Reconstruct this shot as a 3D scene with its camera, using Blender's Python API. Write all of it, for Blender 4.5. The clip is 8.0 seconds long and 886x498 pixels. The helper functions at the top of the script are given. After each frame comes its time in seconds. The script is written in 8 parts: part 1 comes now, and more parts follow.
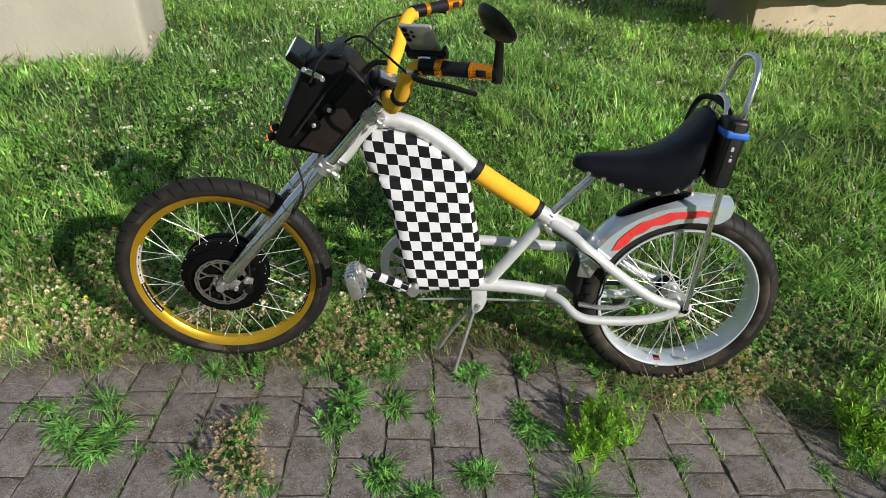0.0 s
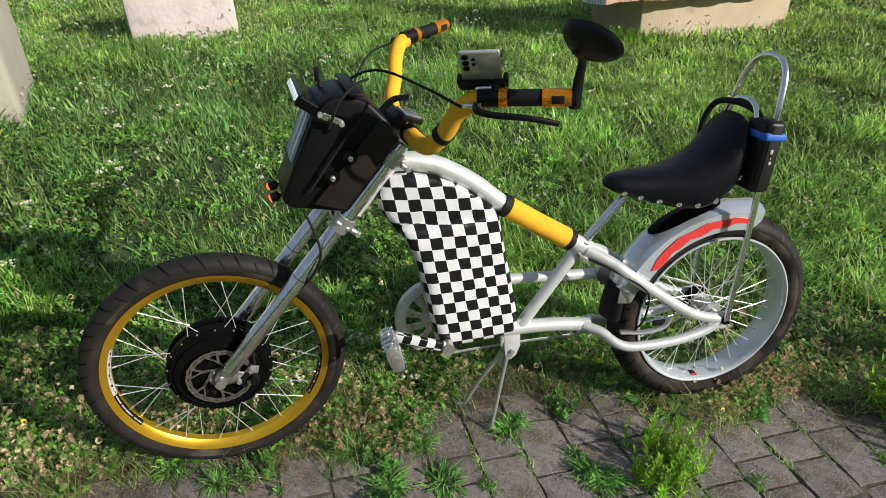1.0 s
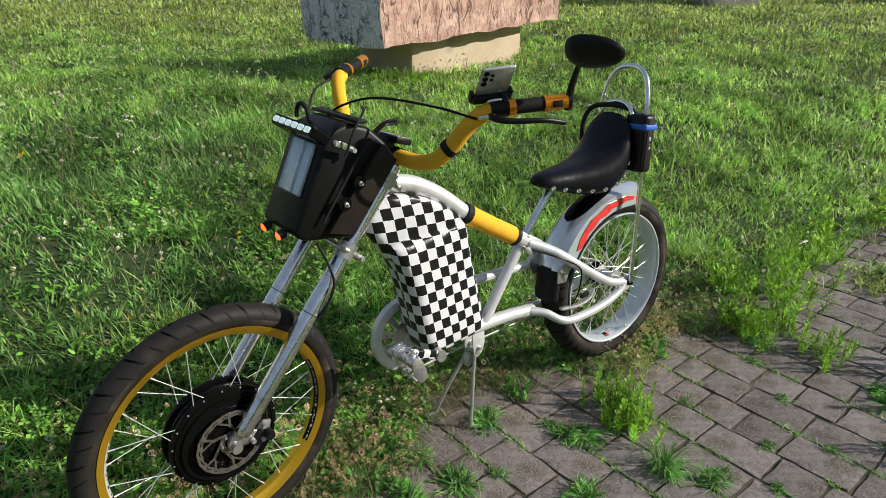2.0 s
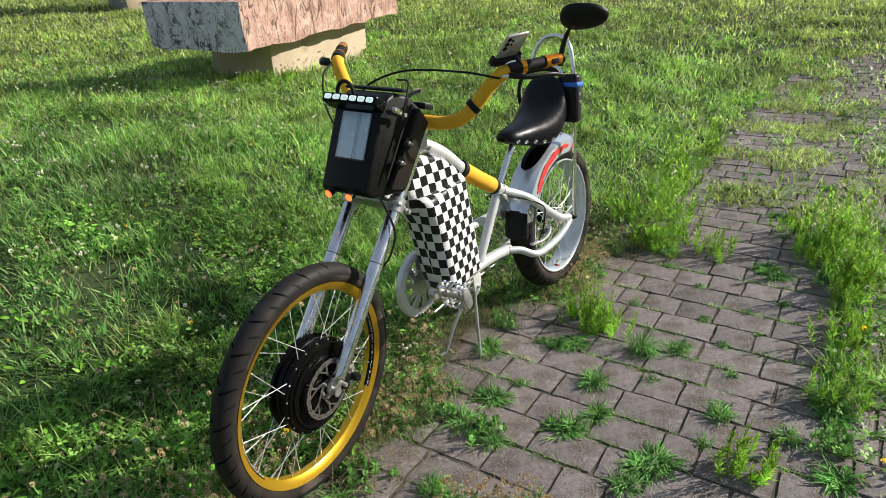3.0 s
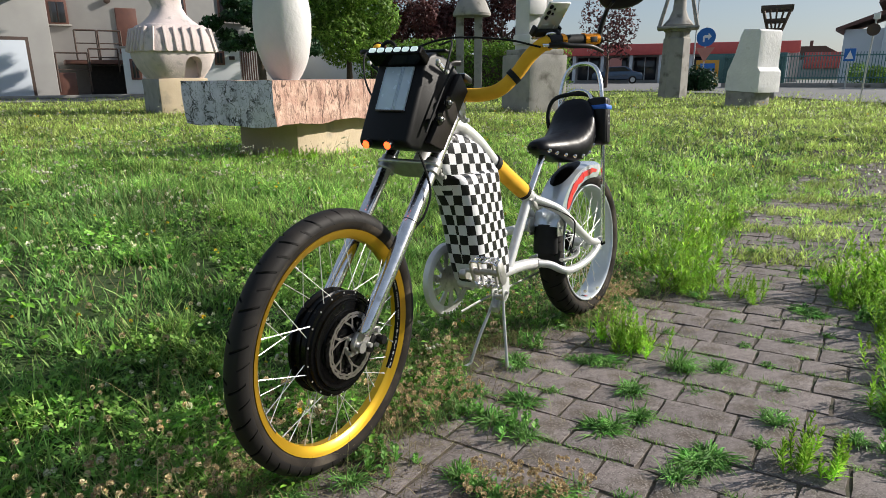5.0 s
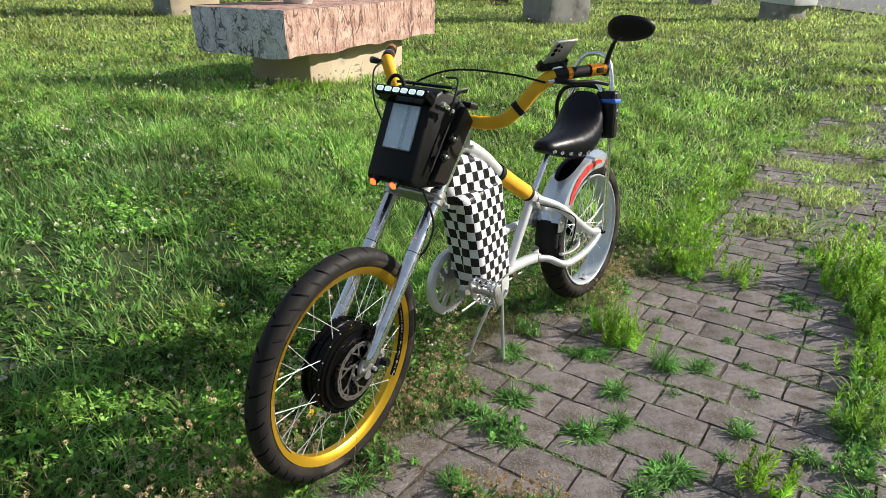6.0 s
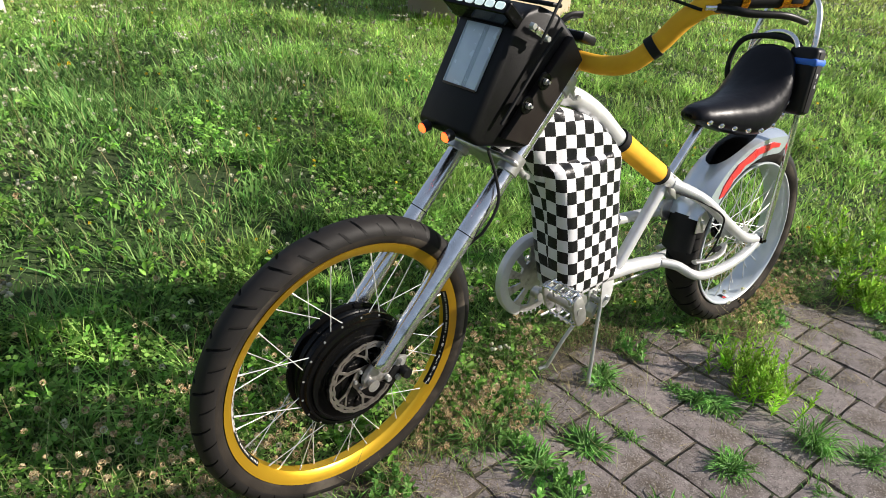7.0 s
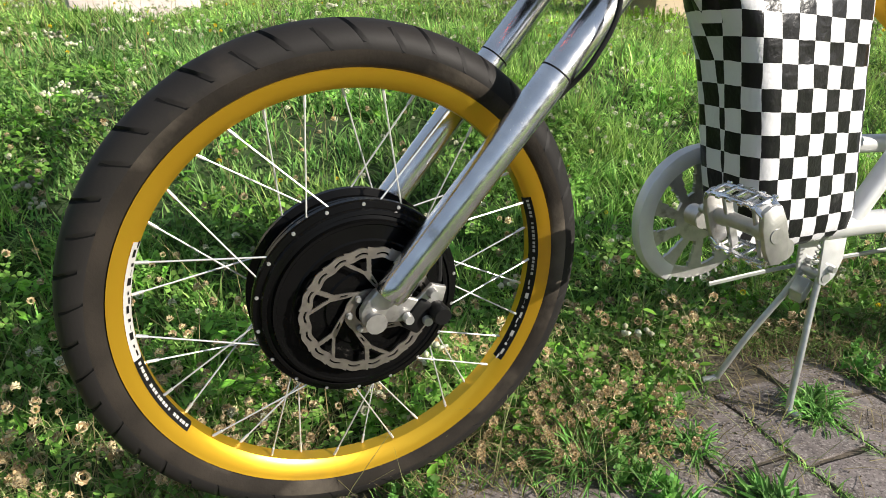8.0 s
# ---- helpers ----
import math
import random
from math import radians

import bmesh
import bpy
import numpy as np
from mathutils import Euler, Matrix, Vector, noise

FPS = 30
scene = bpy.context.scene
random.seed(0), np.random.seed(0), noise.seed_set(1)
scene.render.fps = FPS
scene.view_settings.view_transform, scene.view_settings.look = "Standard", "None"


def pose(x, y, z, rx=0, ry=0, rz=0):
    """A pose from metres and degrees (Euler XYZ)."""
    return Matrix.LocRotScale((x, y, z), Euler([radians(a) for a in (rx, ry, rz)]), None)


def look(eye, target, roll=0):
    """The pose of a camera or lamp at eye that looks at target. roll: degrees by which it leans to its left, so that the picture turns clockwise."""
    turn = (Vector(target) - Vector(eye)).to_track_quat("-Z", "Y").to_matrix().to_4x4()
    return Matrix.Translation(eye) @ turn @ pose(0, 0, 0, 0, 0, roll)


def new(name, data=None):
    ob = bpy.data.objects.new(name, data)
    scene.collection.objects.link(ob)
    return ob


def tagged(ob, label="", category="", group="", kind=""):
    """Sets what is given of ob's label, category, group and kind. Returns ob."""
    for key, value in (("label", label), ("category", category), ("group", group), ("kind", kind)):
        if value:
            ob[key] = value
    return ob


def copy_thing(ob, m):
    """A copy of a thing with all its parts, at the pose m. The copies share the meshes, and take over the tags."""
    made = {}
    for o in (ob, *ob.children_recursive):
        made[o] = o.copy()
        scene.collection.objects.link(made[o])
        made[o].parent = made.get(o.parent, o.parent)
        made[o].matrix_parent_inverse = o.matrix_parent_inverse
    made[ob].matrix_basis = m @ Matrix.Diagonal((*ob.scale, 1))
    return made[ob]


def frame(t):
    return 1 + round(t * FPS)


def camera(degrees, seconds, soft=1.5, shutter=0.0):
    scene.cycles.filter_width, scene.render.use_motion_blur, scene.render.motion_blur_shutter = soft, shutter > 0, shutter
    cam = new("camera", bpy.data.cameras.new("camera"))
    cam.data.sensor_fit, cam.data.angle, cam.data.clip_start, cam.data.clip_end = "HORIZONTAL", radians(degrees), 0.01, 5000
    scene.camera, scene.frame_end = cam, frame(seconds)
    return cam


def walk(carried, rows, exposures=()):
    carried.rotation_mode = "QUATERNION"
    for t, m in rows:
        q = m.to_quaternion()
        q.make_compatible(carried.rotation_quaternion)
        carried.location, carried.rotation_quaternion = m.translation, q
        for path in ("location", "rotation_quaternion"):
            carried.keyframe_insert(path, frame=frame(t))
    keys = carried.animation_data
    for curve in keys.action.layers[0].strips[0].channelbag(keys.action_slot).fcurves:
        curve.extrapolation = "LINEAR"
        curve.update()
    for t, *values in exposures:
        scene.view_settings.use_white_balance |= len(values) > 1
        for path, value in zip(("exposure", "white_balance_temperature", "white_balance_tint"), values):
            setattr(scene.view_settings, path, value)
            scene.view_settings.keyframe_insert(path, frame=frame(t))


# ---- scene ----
cam = camera(70.8, 8.0, soft=0.4)
# The paved patch slopes a little away from the level of the wider place.
SLOPE = pose(0, 0, 0, -2.287, 1.147, 0)
PATH = [
    (0, (0.032, -1.679, 1.429), (0.001, 0.052, 0.429), 1.6),
    (0.5, (-0.173, -1.557, 1.4), (-0.135, 0.201, 0.447), 1.0),
    (1, (-0.359, -1.428, 1.392), (-0.02, 0.304, 0.453), -0.8),
    (1.5, (-0.674, -1.326, 1.38), (0.225, 0.213, 0.473), -1.4),
    (1.7, (-0.783, -1.32, 1.366), (0.175, 0.211, 0.507), -2.1),
    (2.8, (-1.472, -1.218, 1.372), (-0.03, -0.065, 0.603), -1.2),
    (3, (-1.575, -1.155, 1.361), (-0.132, -0.05, 0.525), -3.8),
    (3.5, (-1.706, -1.133, 1.246), (-0.259, 0.013, 0.474), -1.7),
    (4, (-1.703, -1.08, 1.015), (-0.15, 0.088, 0.543), 0.3),
    (4.5, (-1.708, -1.11, 0.878), (-0.132, 0.061, 0.496), 0.4),
    (4.7, (-1.703, -1.117, 0.86), (-0.141, 0.069, 0.468), -0.4),
    (5.8, (-1.691, -1.142, 1.267), (-0.197, -0.026, 0.543), -1.5),
    (6, (-1.673, -1.154, 1.301), (-0.235, 0.007, 0.539), -0.3),
    (6.5, (-1.471, -1.068, 1.223), (-0.226, 0.253, 0.383), 3.3),
    (7, (-1.177, -0.971, 1.163), (-0.118, 0.468, 0.264), 3.1),
    (7.5, (-0.897, -0.849, 0.993), (-0.181, 0.789, 0.096), 1.4),
    (8, (-0.804, -0.728, 0.71), (-0.244, 1.025, -0.073), -0.3),
]
walk(cam, [(t, SLOPE @ look(eye, target, roll)) for t, eye, target, roll in PATH], [(0, 0.19, 6150, 10), (1.5, 0.22, 6200, 10), (2.8, 0.47, 6230, 12), (3.5, 0.66, 6230, 12), (4.5, 0.5, 6250, 12), (5.8, 0.6, 6230, 12), (7, 0.68, 6300, 14), (8, 0.73, 6300, 12)])

# ---- light ----
SUN_AZ, SUN_EL = radians(-40), radians(26)
to_sun = Vector((math.cos(SUN_EL) * math.cos(SUN_AZ), math.cos(SUN_EL) * math.sin(SUN_AZ), math.sin(SUN_EL)))
world = bpy.data.worlds.new("world")
scene.world = world
world.use_nodes = True
wn = world.node_tree.nodes
sky = wn.new("ShaderNodeTexSky")
sky.sky_type, sky.sun_disc = "NISHITA", False
sky.sun_elevation, sky.sun_rotation = SUN_EL, math.pi / 2 - SUN_AZ
sky.air_density, sky.dust_density, sky.ozone_density = 1.0, 1.0, 1.8
haze = wn.new("ShaderNodeMix")          # a thin even veil of summer haze
haze.data_type = "RGBA"
haze.inputs[0].default_value, haze.inputs[7].default_value = 0.38, (6.2, 7.2, 8.2, 1)
world.node_tree.links.new(sky.outputs[0], haze.inputs[6])
world.node_tree.links.new(haze.outputs[2], wn["Background"].inputs[0])
wn["Background"].inputs[1].default_value = 0.057
sun = new("sun", bpy.data.lights.new("sun", "SUN"))
sun.data.energy, sun.data.angle, sun.data.color = 4.75, radians(0.6), (1.0, 0.92, 0.79)
sun.matrix_world = look(to_sun * 30, (0, 0, 0))

# ---- materials ----
def surface(name, a, b=None, rough=0.6, metal=0.0, scale=8.0, spread=0.5, bump=0.0, bump_scale=60.0, coat=0.0, rough_var=0.1,
            grime=None, grime_scale=2.0, grime_at=0.6, per="none", spec=0.5):
    """A surface with two colours mixed by noise, an optional second, coarser stain, gloss that varies and fine relief."""
    m = bpy.data.materials.new(name)
    m.use_nodes = True
    t, n = m.node_tree, m.node_tree.nodes
    p = n["Principled BSDF"]
    b = b or tuple(c * 0.8 for c in a)
    co = n.new("ShaderNodeTexCoord").outputs["Object"]

    def noise_of(size, detail=6.0):
        x = n.new("ShaderNodeTexNoise")
        x.inputs["Scale"].default_value, x.inputs["Detail"].default_value = size, detail
        t.links.new(co, x.inputs["Vector"])
        return x.outputs["Fac"]

    def ramp(src, lo, hi):
        r = n.new("ShaderNodeMapRange")
        r.inputs["From Min"].default_value, r.inputs["From Max"].default_value = lo, hi
        t.links.new(src, r.inputs["Value"])
        return r.outputs["Result"]

    def mix(f, c1, c2):
        x = n.new("ShaderNodeMix")
        x.data_type = "RGBA"
        t.links.new(f, x.inputs[0])
        for i, c in ((6, c1), (7, c2)):
            if isinstance(c, tuple):
                x.inputs[i].default_value = (*c, 1)
            else:
                t.links.new(c, x.inputs[i])
        return x.outputs[2]

    base = noise_of(scale)
    col = mix(ramp(base, 0.5 - spread / 2, 0.5 + spread / 2), a, b)
    if grime:
        col = mix(ramp(noise_of(grime_scale, 8.0), grime_at, grime_at + 0.15), col, grime)
    if per != "none":
        src = n.new("ShaderNodeObjectInfo").outputs["Random"] if per == "object" else n.new("ShaderNodeNewGeometry").outputs["Random Per Island"]
        h = n.new("ShaderNodeHueSaturation")
        t.links.new(col, h.inputs["Color"])
        v = n.new("ShaderNodeMapRange")
        v.inputs["To Min"].default_value, v.inputs["To Max"].default_value = 0.72, 1.22
        t.links.new(src, v.inputs["Value"])
        t.links.new(v.outputs[0], h.inputs["Value"])
        col = h.outputs["Color"]
    t.links.new(col, p.inputs["Base Color"])
    r = n.new("ShaderNodeMapRange")
    r.inputs["To Min"].default_value, r.inputs["To Max"].default_value = max(0.02, rough - rough_var), min(1, rough + rough_var)
    t.links.new(noise_of(scale * 2.3), r.inputs["Value"])
    t.links.new(r.outputs[0], p.inputs["Roughness"])
    p.inputs["Metallic"].default_value, p.inputs["Coat Weight"].default_value = metal, coat
    p.inputs["Specular IOR Level"].default_value = spec
    if bump:
        bp = n.new("ShaderNodeBump")
        bp.inputs["Strength"].default_value, bp.inputs["Distance"].default_value = min(1, bump), 0.3 / bump_scale
        t.links.new(noise_of(bump_scale, 4.0), bp.inputs["Height"])
        t.links.new(bp.outputs[0], p.inputs["Normal"])
    return m


def plant(name, a, b, through_light=0.35, rough=0.5):
    """A leaf: two colours, one per blade by chance, with light passing through it."""
    m = bpy.data.materials.new(name)
    m.use_nodes = True
    t, n = m.node_tree, m.node_tree.nodes
    p = n["Principled BSDF"]
    x = n.new("ShaderNodeMix")
    x.data_type = "RGBA"
    x.inputs[6].default_value, x.inputs[7].default_value = (*a, 1), (*b, 1)
    t.links.new(n.new("ShaderNodeNewGeometry").outputs["Random Per Island"], x.inputs[0])
    co = n.new("ShaderNodeTexNoise")
    co.inputs["Scale"].default_value = 1.7
    t.links.new(n.new("ShaderNodeTexCoord").outputs["Object"], co.inputs["Vector"])
    h = n.new("ShaderNodeHueSaturation")
    v = n.new("ShaderNodeMapRange")
    v.inputs["From Min"].default_value, v.inputs["From Max"].default_value = 0.3, 0.7
    v.inputs["To Min"].default_value, v.inputs["To Max"].default_value = 0.55, 1.42
    t.links.new(co.outputs["Fac"], v.inputs["Value"])
    mul, fra, mad = n.new("ShaderNodeMath"), n.new("ShaderNodeMath"), n.new("ShaderNodeMath")
    mul.operation, fra.operation, mad.operation = "MULTIPLY", "FRACT", "MULTIPLY"
    t.links.new(n.new("ShaderNodeNewGeometry").outputs["Random Per Island"], mul.inputs[0])
    mul.inputs[1].default_value = 7.31
    t.links.new(mul.outputs[0], fra.inputs[0])
    lift = n.new("ShaderNodeMapRange")
    lift.inputs["To Min"].default_value, lift.inputs["To Max"].default_value = 0.62, 1.45
    t.links.new(fra.outputs[0], lift.inputs["Value"])
    t.links.new(lift.outputs[0], mad.inputs[0])
    t.links.new(v.outputs[0], mad.inputs[1])
    tuft = n.new("ShaderNodeTexNoise")
    tuft.inputs["Scale"].default_value, tuft.inputs["Detail"].default_value = 19.0, 1.0
    t.links.new(n.new("ShaderNodeTexCoord").outputs["Object"], tuft.inputs["Vector"])
    tv, tm = n.new("ShaderNodeMapRange"), n.new("ShaderNodeMath")
    tv.inputs["From Min"].default_value, tv.inputs["From Max"].default_value = 0.33, 0.67
    tv.inputs["To Min"].default_value, tv.inputs["To Max"].default_value = 0.7, 1.5
    tm.operation = "MULTIPLY"
    t.links.new(tuft.outputs["Fac"], tv.inputs["Value"])
    t.links.new(mad.outputs[0], tm.inputs[0])
    t.links.new(tv.outputs[0], tm.inputs[1])
    t.links.new(tm.outputs[0], h.inputs["Value"])
    t.links.new(x.outputs[2], h.inputs["Color"])
    t.links.new(h.outputs[0], p.inputs["Base Color"])
    p.inputs["Roughness"].default_value = rough
    p.inputs["Specular IOR Level"].default_value = 0.2
    tr = n.new("ShaderNodeBsdfTranslucent")
    t.links.new(h.outputs[0], tr.inputs["Color"])
    ms = n.new("ShaderNodeMixShader")
    ms.inputs[0].default_value = through_light
    t.links.new(p.outputs[0], ms.inputs[1])
    t.links.new(tr.outputs[0], ms.inputs[2])
    t.links.new(ms.outputs[0], n["Material Output"].inputs["Surface"])
    return m


def glow(name, colour, strength):
    m = bpy.data.materials.new(name)
    m.use_nodes = True
    p = m.node_tree.nodes["Principled BSDF"]
    p.inputs["Base Color"].default_value = (*colour, 1)
    p.inputs["Emission Color"].default_value = (*colour, 1)
    p.inputs["Emission Strength"].default_value = strength
    return m


SILVER = surface("silver_paint", (0.72, 0.72, 0.715), (0.62, 0.62, 0.62), 0.4, 0.35, 30, bump=0.06, bump_scale=250, rough_var=0.12, grime=(0.42, 0.41, 0.38), grime_scale=9, grime_at=0.64)
CHROME = surface("chrome", (0.86, 0.86, 0.86), (0.7, 0.7, 0.71), 0.22, 1.0, 40, rough_var=0.12, bump=0.06, bump_scale=90, grime=(0.42, 0.4, 0.37), grime_scale=25, grime_at=0.63)
CAST = surface("cast_alloy", (0.6, 0.59, 0.57), (0.42, 0.41, 0.4), 0.42, 0.85, 60, bump=0.2, bump_scale=300, grime=(0.2, 0.19, 0.17), grime_scale=30, grime_at=0.62)
STEEL = surface("galvanised_steel", (0.6, 0.61, 0.6), (0.46, 0.46, 0.45), 0.4, 0.75, 50, bump=0.1, bump_scale=200)
DISC = surface("brushed_steel", (0.4, 0.37, 0.33), (0.26, 0.24, 0.22), 0.34, 0.85, 90, bump=0.1, bump_scale=500)
TYRE = surface("tyre_rubber", (0.013, 0.012, 0.0118), (0.021, 0.019, 0.0175), 0.6, 0.0, 9, bump=0.15, bump_scale=300, grime=(0.05, 0.041, 0.033), grime_scale=6, grime_at=0.58, spec=0.2)
# near-black for the tread slots: the shade in them put into the colour
SLOT = surface("slot_shade_rubber", (0.005, 0.005, 0.005), (0.007, 0.007, 0.007), 0.7, 0.0, 20, spec=0.12)
TYRE_SIDE = surface("dusty_tyre_wall", (0.014, 0.012, 0.01), (0.034, 0.028, 0.022), 0.85, 0.0, 16, bump=0.3, bump_scale=200, grime=(0.13, 0.11, 0.086), grime_scale=4.5, grime_at=0.53, spec=0.15)
GOLD = surface("gold_anodised", (0.82, 0.49, 0.035), (0.76, 0.44, 0.028), 0.29, 0.8, 5, rough_var=0.04, grime=(0.55, 0.33, 0.06), grime_scale=5, grime_at=0.6)
ORANGE = surface("orange_anodised", (0.95, 0.36, 0.02), (0.82, 0.28, 0.015), 0.24, 0.75, 30, rough_var=0.08)
FOAM = surface("yellow_foam", (0.9, 0.48, 0.018), (0.8, 0.4, 0.014), 0.85, 0.0, 25, bump=0.5, bump_scale=350, grime=(0.5, 0.24, 0.03), grime_scale=9, grime_at=0.62)
HUB = surface("black_motor_paint", (0.003, 0.003, 0.003), (0.0045, 0.0045, 0.0045), 0.2, 0.0, 25, rough_var=0.05, grime=(0.009, 0.008, 0.007), grime_scale=7, grime_at=0.7, spec=0.12)
PLASTIC = surface("black_plastic", (0.005, 0.005, 0.0055), (0.008, 0.008, 0.008), 0.42, 0.0, 40, bump=0.12, bump_scale=400, spec=0.25)
LEATHER = surface("black_leather", (0.005, 0.005, 0.008), (0.009, 0.009, 0.012), 0.34, 0.0, 18, bump=0.12, bump_scale=22, rough_var=0.08, spec=0.2)
BAGCLOTH = surface("black_box_skin", (0.004, 0.004, 0.0045), (0.007, 0.0065, 0.006), 0.42, 0.0, 12, bump=0.2, bump_scale=300, grime=(0.013, 0.009, 0.008), grime_scale=6, grime_at=0.63, spec=0.2)
FLANK = surface("dusty_brown_skin", (0.019, 0.014, 0.012), (0.012, 0.009, 0.008), 0.5, 0.0, 12, bump=0.2, bump_scale=300, grime=(0.027, 0.021, 0.018), grime_scale=8, grime_at=0.58, spec=0.2)
RUBBER = surface("black_rubber", (0.009, 0.009, 0.009), (0.014, 0.014, 0.014), 0.65, 0.0, 20, bump=0.15, bump_scale=200, spec=0.22)
FENDER = surface("silver_blue_lacquer", (0.66, 0.72, 0.78), (0.56, 0.62, 0.7), 0.16, 0.5, 8, coat=0.6, grime=(0.42, 0.42, 0.42), grime_scale=9, grime_at=0.66)
RIM = surface("pale_alloy_rim", (0.66, 0.71, 0.75), (0.55, 0.6, 0.64), 0.36, 0.4, 14, grime=(0.4, 0.39, 0.37), grime_scale=8, grime_at=0.64)
RED = surface("red_decal", (0.7, 0.05, 0.045), (0.6, 0.04, 0.04), 0.3, 0.0, 20)
WHITE_DECAL = surface("white_decal", (0.5, 0.49, 0.47), (0.4, 0.39, 0.37), 0.4, 0.0, 30)
BLUE = surface("blue_strap", (0.03, 0.16, 0.62), (0.02, 0.11, 0.5), 0.6, 0.0, 40, bump=0.2, bump_scale=300)
PANEL = surface("pale_plastic_panel", (0.58, 0.66, 0.76), (0.5, 0.58, 0.68), 0.25, 0.1, 20, grime=(0.4, 0.45, 0.5), grime_scale=25, grime_at=0.65)
PHONE = surface("silver_phone_back", (0.56, 0.56, 0.54), (0.5, 0.5, 0.48), 0.25, 0.5, 10)
LED = glow("led_lens", (0.7, 0.82, 0.78), 0.4)
AMBER = glow("amber_lamp", (1.0, 0.07, 0.012), 3.5)
MIRROR = surface("mirror_glass", (0.9, 0.9, 0.9), (0.88, 0.88, 0.88), 0.02, 1.0, 5, rough_var=0.0)
SPOKE = surface("spoke_steel", (0.8, 0.79, 0.77), (0.66, 0.66, 0.64), 0.35, 0.55, 60)
SOIL = surface("soil_and_thatch", (0.045, 0.085, 0.018), (0.02, 0.036, 0.009), 0.95, 0.0, 7, bump=1.0, bump_scale=40, grime=(0.065, 0.065, 0.027), grime_scale=1.2, grime_at=0.55)
def paver_material(name, per):
    """Worn concrete: a mauve-grey body, exposed pale and dark grit, soil stains, each stone a little lighter or darker."""
    m = surface(name, (0.245, 0.208, 0.196), (0.142, 0.12, 0.112), 0.92, 0.0, 42, spread=0.35, bump=0.7, bump_scale=330, grime=(0.11, 0.088, 0.068), grime_scale=9, grime_at=0.5, per=per)
    t, n = m.node_tree, m.node_tree.nodes
    p = n["Principled BSDF"]
    src = p.inputs["Base Color"].links[0].from_socket
    co = n.new("ShaderNodeTexCoord").outputs["Object"]
    for size, lo, hi, colour, strength in ((360, 0.80, 0.86, (0.42, 0.38, 0.35), 0.5), (420, 0.82, 0.87, (0.035, 0.03, 0.028), 0.6), (70, 0.93, 0.97, (0.42, 0.39, 0.36), 0.3)):
        v = n.new("ShaderNodeTexVoronoi")
        v.inputs["Scale"].default_value = size
        t.links.new(co, v.inputs["Vector"])
        sep = n.new("ShaderNodeSeparateColor")
        t.links.new(v.outputs["Color"], sep.inputs[0])
        r, k, x = n.new("ShaderNodeMapRange"), n.new("ShaderNodeMath"), n.new("ShaderNodeMix")
        r.inputs["From Min"].default_value, r.inputs["From Max"].default_value = lo, hi
        k.operation, x.data_type = "MULTIPLY", "RGBA"
        t.links.new(sep.outputs[0], r.inputs["Value"])
        t.links.new(r.outputs[0], k.inputs[0])
        k.inputs[1].default_value = strength
        t.links.new(k.outputs[0], x.inputs[0])
        t.links.new(src, x.inputs[6])
        x.inputs[7].default_value = (*colour, 1)
        src = x.outputs[2]
    t.links.new(src, p.inputs["Base Color"])
    return m


PAVER = paver_material("concrete_paver", "object")
PAVER_FAR = paver_material("concrete_paver_far", "island")
BED = surface("joint_soil", (0.13, 0.105, 0.078), (0.06, 0.05, 0.036), 0.95, 0.0, 30, bump=1.0, bump_scale=90, grime=(0.03, 0.045, 0.015), grime_scale=9, grime_at=0.5)
def veined(name, a, b, vein, stretch, size, width, bump):
    """Rough stone: two colours in stretched patches, and thin dark veins or cracks that follow the same grain."""
    m = surface(name, a, b, 0.88, 0.0, 8, spread=0.3, bump=bump, bump_scale=26)
    t, n = m.node_tree, m.node_tree.nodes
    p = n["Principled BSDF"]
    src = p.inputs["Base Color"].links[0].from_socket
    mp = n.new("ShaderNodeMapping")
    mp.inputs["Scale"].default_value = stretch
    t.links.new(n.new("ShaderNodeTexCoord").outputs["Object"], mp.inputs["Vector"])
    for k, (scale, half, amount) in enumerate(((size, width, 0.9), (size * 2.6, width * 1.2, 0.6))):
        x, d, f, r, mask, mul, mx = (n.new("ShaderNode" + q) for q in ("TexNoise", "Math", "Math", "MapRange", "TexNoise", "Math", "Mix"))
        x.inputs["Scale"].default_value, x.inputs["Detail"].default_value, x.inputs["Distortion"].default_value = scale, 5.0, 0.8
        mask.inputs["Scale"].default_value = scale * 0.6
        t.links.new(mp.outputs[0], x.inputs["Vector"]), t.links.new(mp.outputs[0], mask.inputs["Vector"])
        d.operation, f.operation, mul.operation, mx.data_type = "SUBTRACT", "ABSOLUTE", "MULTIPLY", "RGBA"
        d.inputs[1].default_value = 0.5
        t.links.new(x.outputs["Fac"], d.inputs[0]), t.links.new(d.outputs[0], f.inputs[0]), t.links.new(f.outputs[0], r.inputs["Value"])
        r.inputs["From Min"].default_value, r.inputs["From Max"].default_value = half, half * 2.2
        r.inputs["To Min"].default_value, r.inputs["To Max"].default_value = amount, 0.0
        gate = n.new("ShaderNodeMapRange")
        gate.inputs["From Min"].default_value, gate.inputs["From Max"].default_value = 0.38, 0.5
        t.links.new(mask.outputs["Fac"], gate.inputs["Value"])
        t.links.new(r.outputs[0], mul.inputs[0]), t.links.new(gate.outputs[0], mul.inputs[1])
        t.links.new(mul.outputs[0], mx.inputs[0]), t.links.new(src, mx.inputs[6])
        mx.inputs[7].default_value = (*vein, 1)
        src = mx.outputs[2]
    t.links.new(src, p.inputs["Base Color"])
    return m


